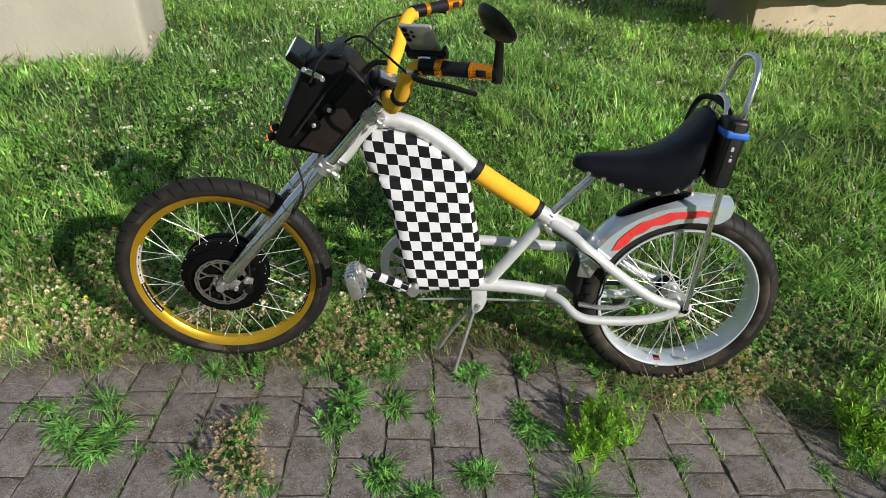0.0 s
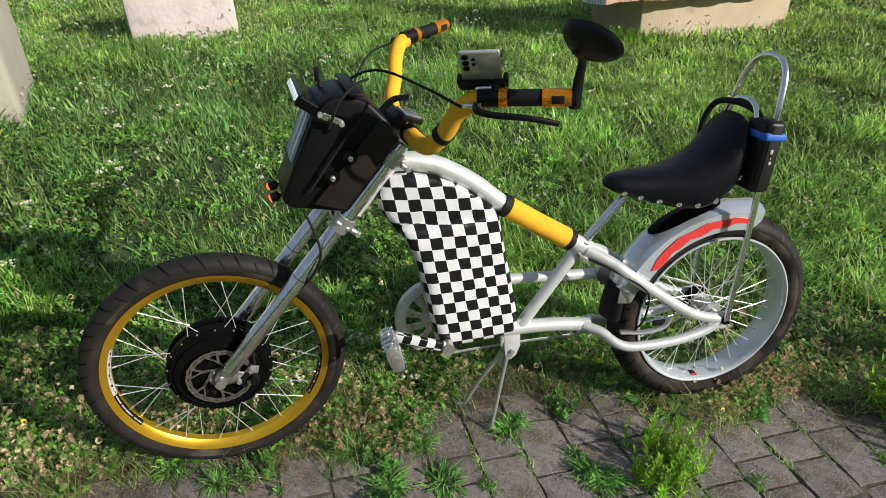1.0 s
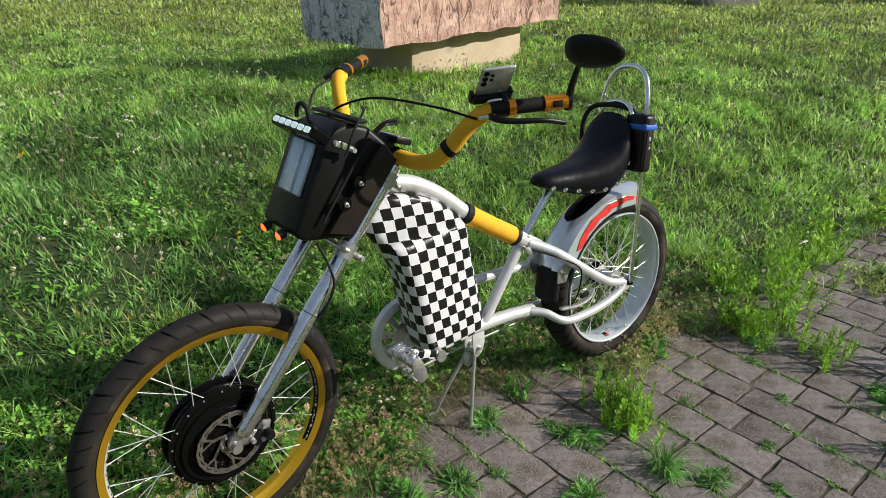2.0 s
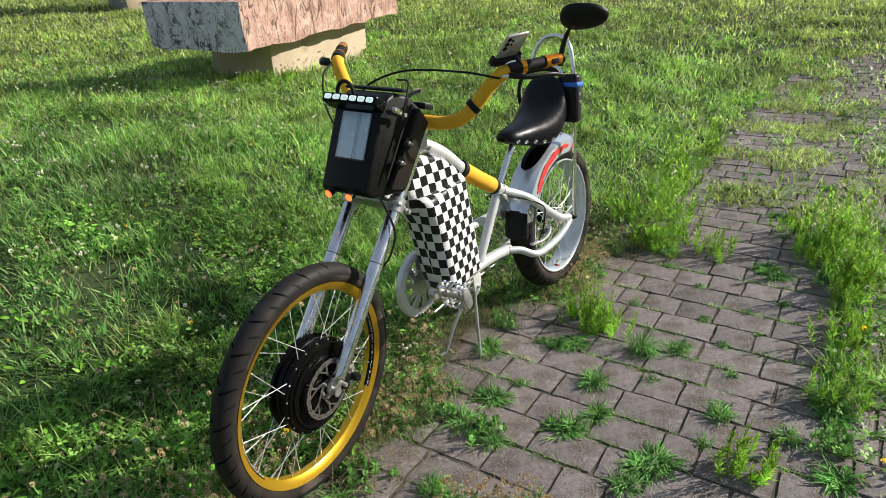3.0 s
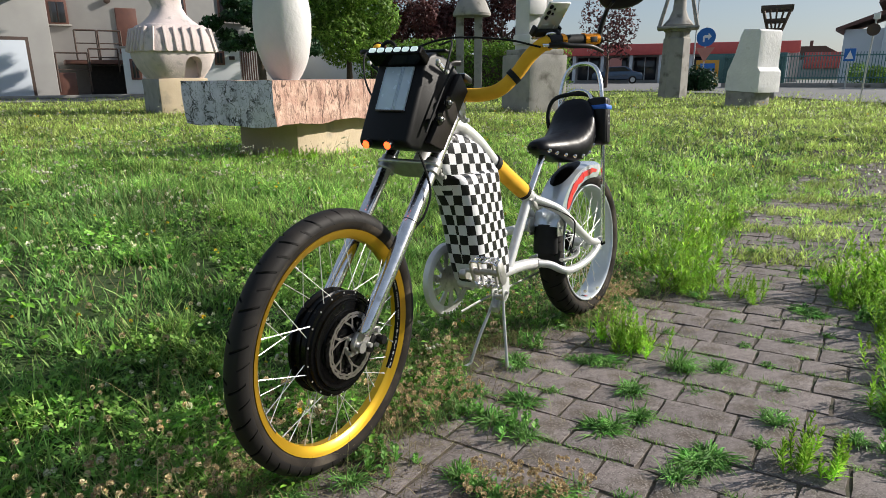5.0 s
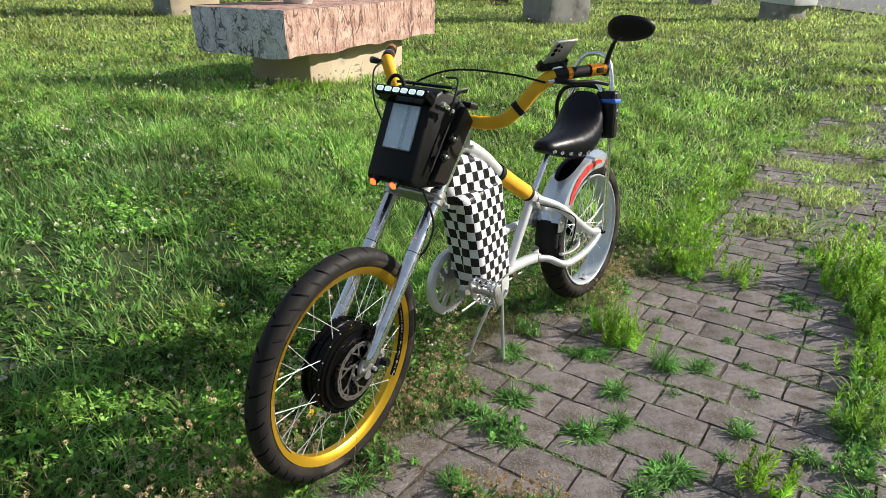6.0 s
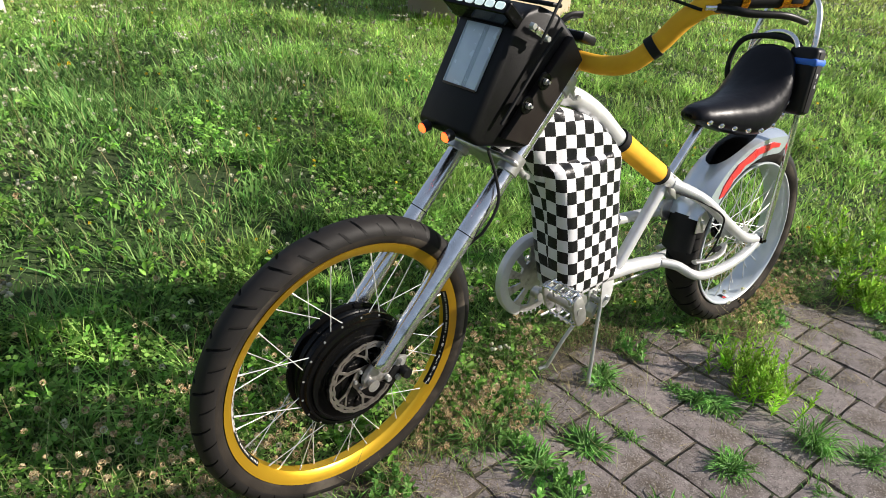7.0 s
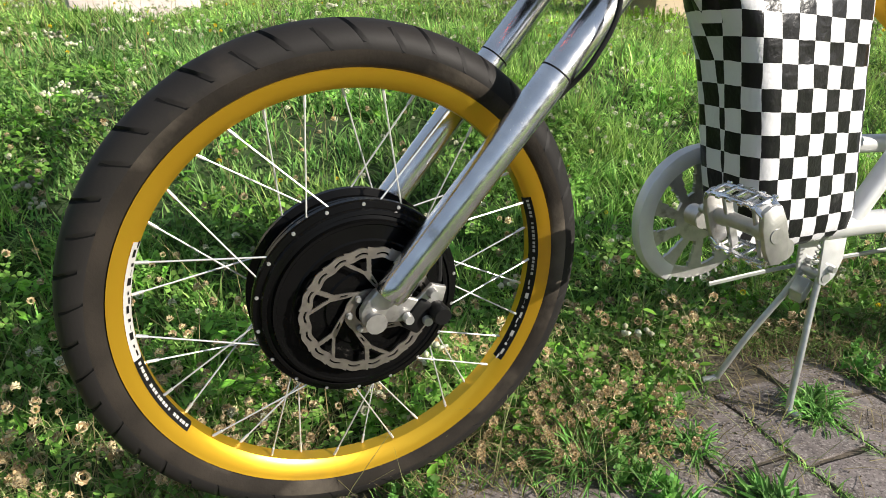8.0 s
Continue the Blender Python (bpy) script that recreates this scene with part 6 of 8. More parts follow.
# buildings
def window(parent, x, y, z, w, h, sill=True):
    """A window set in a wall that faces the lawn: frame, dark panes, sill."""
    f = part("window", block(bmesh.new(), (w + 0.14, 0.1, h + 0.14), pose(x, y, z), 0.01), BROWN, parent)
    for s in (-1, 1):
        part("pane", block(bmesh.new(), (w / 2 - 0.03, 0.06, h), pose(x + s * w / 4, y - 0.04, z), 0.004), DARKGLASS, f)
    if sill:
        part("sill", block(bmesh.new(), (w + 0.3, 0.2, 0.06), pose(x, y - 0.08, z - h / 2 - 0.1), 0.008), CONCRETE, f)


m = spot(69.7, 26.4)
home = base("garage_house", m, "pale plastered house with garage, stair and balcony", "house")
part("garage_wing", block(bmesh.new(), (6.0, 6, 7.0), pose(-2.15, 3.0, 3.4), 0.02), PLASTER, home)
gd = part("garage_door", block(bmesh.new(), (2.8, 0.08, 1.95), pose(-1.32, 0.0, 0.95), 0.01), GARAGE, home, "white sectional garage door")
part("door_frame", block(bmesh.new(), (3.0, 0.05, 2.08), pose(-1.32, 0.02, 1.0), 0.005), IRON, gd)
window(home, -0.45, 0.0, 3.75, 0.7, 0.7)
part("main_wall", block(bmesh.new(), (9.5, 5, 8.0), pose(5.55, 4.6, 3.9), 0.02), PLASTER, home)
window(home, 1.25, 2.1, 3.05, 0.52, 0.72)
window(home, 5.3, 2.1, 3.5, 0.9, 1.0)
window(home, 7.6, 2.1, 3.5, 0.9, 1.0)
part("house_door", block(bmesh.new(), (0.75, 0.1, 1.7), pose(3.55, 2.08, 2.45), 0.01), BROWN, home, "brown front door at the landing")
part("wall_lamp", lathe(bmesh.new(), [(0, -0.1), (0.12, -0.08), (0.12, 0.1), (0, 0.12)], 12, centre=(2.95, 1.98, 3.55), closed=False), IRON, home)
part("landing", block(bmesh.new(), (2.2, 1.5, 0.14), pose(2.3, 1.3, 1.25), 0.01), BROWN, home)
# dark slab in place of the shaded opening below the landing
part("cellar_door", block(bmesh.new(), (1.5, 0.1, 1.05), pose(2.7, 1.6, 0.6), 0.01), OPENING_SHADE, home, "dark opening under the landing, its shade given as colour")
part("stair_side", block(bmesh.new(), (0.6, 0.1, 0.85), pose(1.15, 0.4, 0.45), 0.01), BROWN, home)
for k, (x0, x1, z0, z1, y) in enumerate(((0.9, 1.9, 0.2, 1.55, 0.3), (1.6, 2.3, 1.25, 2.35, 0.6), (2.35, 3.1, 1.25, 2.35, 0.6), (1.95, 2.9, 0.9, 1.7, 0.3))):
    rail = part("stair_rail", bar((x0, y, z1), (x1, y, z1), 0.03, 8), IRON, home, "rusty iron stair rail")
    part("lower_rail", bar((x0, y, (z0 + z1) / 2 + 0.1), (x1, y, (z0 + z1) / 2 + 0.1), 0.02, 8), IRON, rail)
    for x in (x0, x1):
        part("rail_post", bar((x, y, z0), (x, y, z1), 0.03, 8), IRON, rail)
part("kerb", block(bmesh.new(), (12, 0.4, 0.1), pose(1.5, -0.6, 0.06), 0.01), CONCRETE, home)

m = spot(54.8, 26)
shed = base("white_shed", m, "low white outbuilding with a slatted gate", "outbuilding")
part("wall", block(bmesh.new(), (4.05, 2, 1.75), pose(-1.83, 1, 0.86), 0.01), PLASTER_W, shed)
part("roof_edge", block(bmesh.new(), (4.2, 2.1, 0.07), pose(-1.83, 1, 1.76), 0.01), CONCRETE, shed)
window(shed, -0.52, 0.0, 1.4, 0.22, 0.36, False)
window(shed, -3.45, 0.0, 1.0, 0.22, 0.6, False)
part("mail_box", block(bmesh.new(), (0.2, 0.12, 0.13), pose(-0.08, -0.05, 1.4), 0.01), IRON, shed)
for k in range(9):
    part("gate_slat", block(bmesh.new(), (0.055, 0.05, 1.6), pose(0.27 + 0.085 * k, 0.2, 0.85), 0.005), BROWN, shed)
m = spot(45.6, 33)
wall = base("garden_wall", m, "white plastered garden wall under the tree", "wall")
part("wall", block(bmesh.new(), (4.5, 0.25, 1.75), pose(-0.5, 0, 0.85), 0.01), PLASTER_W, wall)

m = spot(18.3, 62)
shop = base("shop_building", m, "low shop with a red canopy and glazed front", "building")
part("wall", block(bmesh.new(), (24, 8, 3.0), pose(-1, 5, 1.5), 0.02), PLASTER, shop)
part("canopy", block(bmesh.new(), (23, 2.2, 0.95), pose(-0.8, 0.4, 2.95), 0.03), CANOPY, shop, "bright red canopy")
for k in range(9):
    part("column", block(bmesh.new(), (0.28, 0.28, 2.5), pose(-10.5 + 2.55 * k, -0.2, 1.25), 0.01), PLASTER_W, shop)
for k in range(8):
    pane = part("shop_window", block(bmesh.new(), (2.0, 0.1, 2.0), pose(-9.3 + 2.55 * k, 0.98, 1.3), 0.01), DARKGLASS, shop)
    part("window_bar", block(bmesh.new(), (0.08, 0.12, 2.0), pose(-9.3 + 2.55 * k, 0.92, 1.3), 0.005), PLASTER_W, pane)
part("banner", block(bmesh.new(), (1.1, 0.06, 1.5), pose(-4.2, -0.5, 1.5), 0.01), SIGN_R, shop)

m = spot(1.2, 50)
villa = base("white_house", m, "white two-storey house with brown tiled roof", "house")
part("wall", block(bmesh.new(), (9.0, 8, 5.6), pose(2.7, 5, 2.6), 0.02), PLASTER_W, villa)
bm = slab(bmesh.new(), [(-2.3, 5.0), (-2.3, 5.25), (2.7, 7.6), (7.7, 5.25), (7.7, 5.0), (2.7, 7.3)], 0.3, 9.6, axis="y")
part("roof", bm, ROOF_D, villa, "brown tiled pitched roof")
part("porch_wall", block(bmesh.new(), (3.0, 5, 3.7), pose(-2.6, 5, 1.75), 0.02), PLASTER_W, villa)
part("porch_roof", slab(bmesh.new(), [(-4.6, 3.5), (-4.6, 3.7), (-1.2, 5.0), (-1.2, 4.7)], 2.0, 8.0, axis="y"), ROOF_D, villa)
for x, z in ((0.1, 4.0), (0.1, 1.5), (2.4, 4.0), (2.4, 1.5)):
    window(villa, x, 1.0, z, 0.75, 1.3)
m = spot(8.6, 125)
red_house = base("red_roofed_house", m, "distant house with red tiled roof", "house")
part("wall", block(bmesh.new(), (15, 8, 3.2), pose(0, 4, 1.6), 0.02), PLASTER, red_house)
part("roof", slab(bmesh.new(), [(-8, 3.1), (-5.2, 5.3), (4, 5.3), (8, 3.1)], 0, 8, axis="y"), ROOF_D, red_house)
part("red_wall", block(bmesh.new(), (6, 0.3, 2.6), pose(4.2, -0.2, 3.0), 0.02), CANOPY, red_house)
part("chimney", block(bmesh.new(), (0.5, 0.5, 1.2), pose(2, 3, 5.7), 0.02), ROOF_D, red_house)

# green fence along the street: posts, rails and slats
m = spot(4.5, 37)
fence = base("green_fence", m, "green steel street fence on a low kerb", "fence")
part("kerb", block(bmesh.new(), (12.0, 0.25, 0.3), pose(0, 0, 0.1), 0.01), CONCRETE, fence)
for z in (0.5, 1.55):
    part("rail", block(bmesh.new(), (12.0, 0.05, 0.06), pose(0, 0, z), 0.005), FENCE, fence)
slat = part("slat", block(bmesh.new(), (0.035, 0.03, 1.45), None, 0.004), FENCE, fence)
slat.matrix_basis = pose(-6, 0, 0.98)
for k in range(1, 96):
    again(slat, "slat", pose(-6 + 0.126 * k, 0, 0.98), fence)
for k in range(2):
    part("screen_panel", block(bmesh.new(), (1.9, 0.04, 1.5), pose(-5.0 + 2.0 * k - 1.0, 0.1, 1.0), 0.01), FENCE, fence)

# parked car


def car(m, paint, label):
    t = base("parked_car", m, label, "car", "cars by the shop")
    prof = [(-2.1, 0.35), (-2.12, 0.75), (-1.95, 0.95), (-1.2, 1.02), (-0.65, 1.42), (0.7, 1.45), (1.35, 1.05), (2.0, 0.92), (2.1, 0.7), (2.08, 0.35)]
    part("car_body", slab(bmesh.new(), prof, -0.85, 0.85, bevel=0.06, segments=2), paint, t)
    for s in (-1, 1):
        part("side_window", slab(bmesh.new(), [(-1.05, 1.02), (-0.6, 1.36), (0.62, 1.38), (1.15, 1.04)], s * 0.84, s * 0.865), DARKGLASS, t)
        for x in (-1.3, 1.3):
            w = part("wheel", lathe(bmesh.new(), [(0.0, -0.1), (0.31, -0.1), (0.33, -0.06), (0.33, 0.06), (0.31, 0.1), (0.0, 0.1)], 24, centre=(x, s * 0.8, 0.33), closed=False), TYRE, t)
            part("rim", lathe(bmesh.new(), [(0.0, -0.02), (0.2, -0.02), (0.2, 0.02), (0.0, 0.02)], 16, centre=(x, s * 0.9, 0.33), closed=False), STEEL, w)


car(spot(22.0, 58.5), CARPAINT, "dark blue hatchback parked by the shop")


# trees, hedge, bushes
def leaf_cloud(name, centres, radii, count, size, material, parent, seed, flat=1.0, label=""):
    """Small leaves strewn over the skins of clumps: an uneven crown with gaps."""
    r = np.random.default_rng(seed)
    c, q = np.asarray(centres, float), np.asarray(radii, float)
    k = r.choice(len(c), count, p=q ** 2 / (q ** 2).sum())
    d = r.normal(size=(count, 3))
    d /= np.linalg.norm(d, axis=1)[:, None]
    p = c[k] + d * (q[k] * r.uniform(0.55, 1.08, count) ** 0.5)[:, None] * np.array([1, 1, flat])
    u = r.normal(size=(count, 3))
    u /= np.linalg.norm(u, axis=1)[:, None]
    w = np.cross(u, d + 0.3 * r.normal(size=(count, 3)))
    w /= np.linalg.norm(w, axis=1)[:, None] + 1e-9
    s = size * r.uniform(0.6, 1.4, count)[:, None]
    v = np.stack([p - u * s, p - w * s * 0.5, p + u * s, p + w * s * 0.5], 1).reshape(-1, 3)
    me = bpy.data.meshes.new(name)
    me.from_pydata(v.tolist(), [], np.arange(count * 4).reshape(-1, 4).tolist())
    me.materials.append(material)
    ob = new(name, me)
    ob.parent = parent
    return tagged(ob, label)


def tree(m, height, spread, trunk, leaf, seed, label, low=0.3, name="tree", count=9000, size=0.09):
    r = random.Random(seed)
    t = base(name, m, label, "tree")
    top = Vector((r.uniform(-0.1, 0.1), r.uniform(-0.1, 0.1), height * 0.8))
    bm = tube(bmesh.new(), ((0, 0, -0.1), (0.03, 0.02, height * 0.3), top), (trunk, trunk * 0.3), 10)
    cs, rs = [], []
    for k in range(14):
        f = low + (0.95 - low) * k / 13
        a = k * 2.4 + r.uniform(-0.4, 0.4)
        reach = spread * (0.45 + 0.55 * math.sin(math.pi * min(1, (f - low) / (1 - low) * 0.85 + 0.12))) * r.uniform(0.55, 1.0)
        s = Vector((0, 0, height * f * 0.8))
        e = Vector((math.cos(a) * reach, math.sin(a) * reach, height * f + reach * 0.25))
        tube(bm, (s, s.lerp(e, 0.5) + Vector((0, 0, -0.05)), e), (trunk * 0.35, trunk * 0.08), 6)
        cs.append(e), rs.append(spread * r.uniform(0.36, 0.58))
    cs.append(Vector((0, 0, height * 0.9))), rs.append(spread * 0.4)
    part("trunk", bm, BARK, t)
    leaf_cloud("crown", cs, rs, count, size, leaf, t, seed)


tree(spot(45.3, 27.8), 4.7, 1.75, 0.16, LEAF, 3, "light green broadleaf tree by the garden wall", 0.34, count=17000)
tree(spot(49.3, 34.5), 5.4, 1.4, 0.16, LEAF, 4, "tall green broadleaf tree behind the wall", 0.42)
tree(spot(39.4, 33), 4.0, 1.5, 0.14, LEAF_RED, 5, "dark purple-leaved tree behind the hedge", 0.25)
tree(spot(36.6, 34), 4.0, 1.4, 0.14, LEAF_RED, 6, "dark purple-leaved tree beside another one", 0.25)
tree(spot(31.9, 34), 4.7, 1.5, 0.14, LEAF_RED, 7, "purple-leaved tree behind the stacked sculpture", 0.25)
tree(spot(22.9, 36), 4.0, 1.3, 0.1, LEAF_RED, 8, "thin purple-leaved young tree near the shop", 0.45, count=1500)
m = spot(52.6, 23.5)
spruce = base("spruce_tree", m, "dark drooping spruce in front of the house", "tree")
bm = bar((0, 0, -0.1), (0, 0, 7.8), 0.13, 10)
part("trunk", bm, BARK, spruce)
cs, rs = [], []
rr = random.Random(2)
for k in range(46):
    z = 1.75 + 6.4 * (k / 46)
    w = 1.95 * (1 - (z - 1.7) / 8.4)
    for j in range(3):
        a = k * 2.4 + j * 2.09
        cs.append((math.cos(a) * w * rr.uniform(0.4, 0.95), math.sin(a) * w * rr.uniform(0.4, 0.95), z + rr.uniform(-0.15, 0.1)))
        rs.append(0.36)
leaf_cloud("crown", cs, rs, 30000, 0.085, LEAF_DARK, spruce, 9, 0.45)
m = spot(35.5, 24.5)
hedge = base("hedge", m, "clipped green hedge along the lawn", "hedge")
cs, rs = [], []
for k in range(60):
    for j in range(3):
        cs.append((-3.6 + 7.4 * k / 59, rr.uniform(-0.3, 0.3), 0.35 + 0.62 * j + rr.uniform(-0.08, 0.08)))
        rs.append(0.42)
leaf_cloud("foliage", cs, rs, 22000, 0.055, LEAF, hedge, 12)
part("woody_core", block(bmesh.new(), (7.0, 0.3, 1.4), pose(0.1, 0, 0.75), 0.1), BARK, hedge)
for b, d, w, h, mat, sd in ((15.6, 29, 0.75, 0.95, LEAF_DARK, 21), (3.4, 39, 2.2, 1.1, LEAF, 22), (0.4, 36, 1.2, 2.6, LEAF, 23)):
    t = base("bush", spot(b, d), "rounded dark green bush by the road", "bush", "bushes by the road")
    cs = [(rr.uniform(-w, w) * 0.7, rr.uniform(-0.4, 0.4), h * rr.uniform(0.25, 0.75)) for _ in range(14)]
    leaf_cloud("foliage", cs, [0.42 * h ** 0.5] * 14, 3500, 0.06, mat, t, sd)
    part("stem", bar((0, 0, 0), (0, 0, h * 0.7), 0.05, 6), BARK, t)

# ---- grass and weeds ----
rng = np.random.default_rng(4)


def blades(name, x, y, height, width, material, bend=0.5, seg=2, base=0.0, label="", lift=None, az=None):
    """Grass blades as one mesh: each a narrow strip that bends over."""
    n = len(x)
    z = ground_z(x, y) - 0.03 if lift is None else lift
    az = rng.uniform(0, 2 * np.pi, n) if az is None else az
    lean = rng.uniform(0.1, 1.0, n) * bend
    tilt = np.abs(rng.normal(0, 0.38, n))
    dx, dy = np.cos(az), np.sin(az)
    verts, rows = [], seg + 1
    for k in range(rows):
        f = k / seg
        w = width * (1 - f) ** 0.6 / 2
        ox, oy, oz = dx * height * (lean * f * f + tilt * f), dy * height * (lean * f * f + tilt * f), height * f * (1 - 0.35 * lean * f - 0.15 * tilt)
        if k < seg:
            verts += [np.stack([x + ox - dy * w, y + oy + dx * w, z + oz + base], 1), np.stack([x + ox + dy * w, y + oy - dx * w, z + oz + base], 1)]
        else:
            verts.append(np.stack([x + ox, y + oy, z + oz + base], 1))
    per = 2 * seg + 1
    v = np.stack(verts, 1).reshape(-1, 3)
    first = (np.arange(n) * per)[:, None]
    loops, sizes = [], []
    quads = [first + np.array([2 * k, 2 * k + 1, 2 * k + 3, 2 * k + 2]) for k in range(seg - 1)]
    tri = first + np.array([2 * seg - 2, 2 * seg - 1, 2 * seg])
    face = np.concatenate([np.concatenate(quads, 1) if quads else np.zeros((n, 0), int), tri], 1)
    counts = np.tile(np.array([4] * (seg - 1) + [3]), n)
    return mesh_of(name, v, face.reshape(-1), counts, material, label)


def mesh_of(name, v, loops, counts, material, label, category="grass"):
    me = bpy.data.meshes.new(name)
    me.vertices.add(len(v))
    me.vertices.foreach_set("co", v.astype(np.float32).ravel())
    me.loops.add(len(loops))
    me.loops.foreach_set("vertex_index", loops.astype(np.int32))
    me.polygons.add(len(counts))
    starts = np.concatenate([[0], np.cumsum(counts)[:-1]])
    me.polygons.foreach_set("loop_start", starts.astype(np.int32))
    me.update(calc_edges=True)
    me.materials.append(material)
    return tagged(new(name, me), label, category, kind="stuff")


def value_noise(x, y, s, seed):
    """Soft patches for where plants stand thick or thin."""
    r = np.random.default_rng(seed)
    t = 0
    for k in range(5):
        a, b, c = r.uniform(0, 6.28), r.uniform(0.5, 1.6) / s, r.uniform(0, 6.28)
        t = t + np.sin((x * np.cos(a) + y * np.sin(a)) * b * 6.28 + c)
    return t / 3.2


def on_lawn(x, y):
    """True where grass grows: behind the bike, off the paving."""
    near_side = -1.13 - 0.04 * np.sin(x * 7) + 0.18 * smoothstep(1.2, 1.75, x) - 0.18 * smoothstep(1.9, 2.8, x) - 1.3 * smoothstep(0.15, -0.35, x)
    paved = (y < edge_y(x)) & (y > near_side) & (x > -1.75) & (x < 9)
    bare = 1 - 0.8 * smoothstep(1.8, 7.5, x) - 0.3 * smoothstep(0.1, 0.5, value_noise(x, y, 0.7, 77)) * smoothstep(1.2, 2.5, x)
    return ~(paved & (rng.uniform(0, 1, len(x)) < bare))


def spread_out(n, cx, cy, far, fade):
    """Places that thin out with distance, so that the lawn stays even to the eye."""
    r = np.linspace(0, far, 4000)
    w = np.cumsum(r / (1 + fade * r) ** 2)
    d = np.interp(rng.uniform(0, 1, n), w / w[-1], r)
    a = rng.uniform(0, 2 * np.pi, n)
    x, y = cx + d * np.cos(a), cy + d * np.sin(a)
    b = np.degrees(np.arctan2(y + 1.07, x + 1.69))
    ok = (d < 3.0) | ((b > -22) & (b < 128))
    ok &= np.hypot(x + 1.69, y + 1.07) < np.interp(b, [-25, 5, 22, 40, 66, 112], [18.5, 19.8, 28, 28, 22.5, 25])
    ok &= ~((x > 2.55) & (x < 4.1) & (y > 4.0) & (y < 4.95))
    return x[ok], y[ok], d[ok]


def stamp(name, verts, faces, pos, size, material, label, category, tilt=0.3, stretch=None):
    """Many small copies of one shape joined into one mesh, each turned and tilted by chance."""
    n, v = len(pos), np.asarray(verts, float)
    a, b, c = rng.uniform(0, 2 * np.pi, n), rng.normal(0, tilt, n), rng.normal(0, tilt, n)
    ca, sa = np.cos(a)[:, None], np.sin(a)[:, None]
    x, y, z = v[:, 0][None], v[:, 1][None], v[:, 2][None] * (1 if stretch is None else stretch[:, None])
    x, y = x * ca - y * sa, x * sa + y * ca
    y, z = y * np.cos(b)[:, None] - z * np.sin(b)[:, None], y * np.sin(b)[:, None] + z * np.cos(b)[:, None]
    x, z = x * np.cos(c)[:, None] + z * np.sin(c)[:, None], -x * np.sin(c)[:, None] + z * np.cos(c)[:, None]
    out = np.stack([x, y, z], 2) * size[:, None, None] + pos[:, None, :]
    f = np.asarray(faces)
    loops = (f[None] + (np.arange(n) * len(v))[:, None, None]).reshape(-1)
    return mesh_of(name, out.reshape(-1, 3), loops, np.full(n * len(f), f.shape[1]), material, label, category)


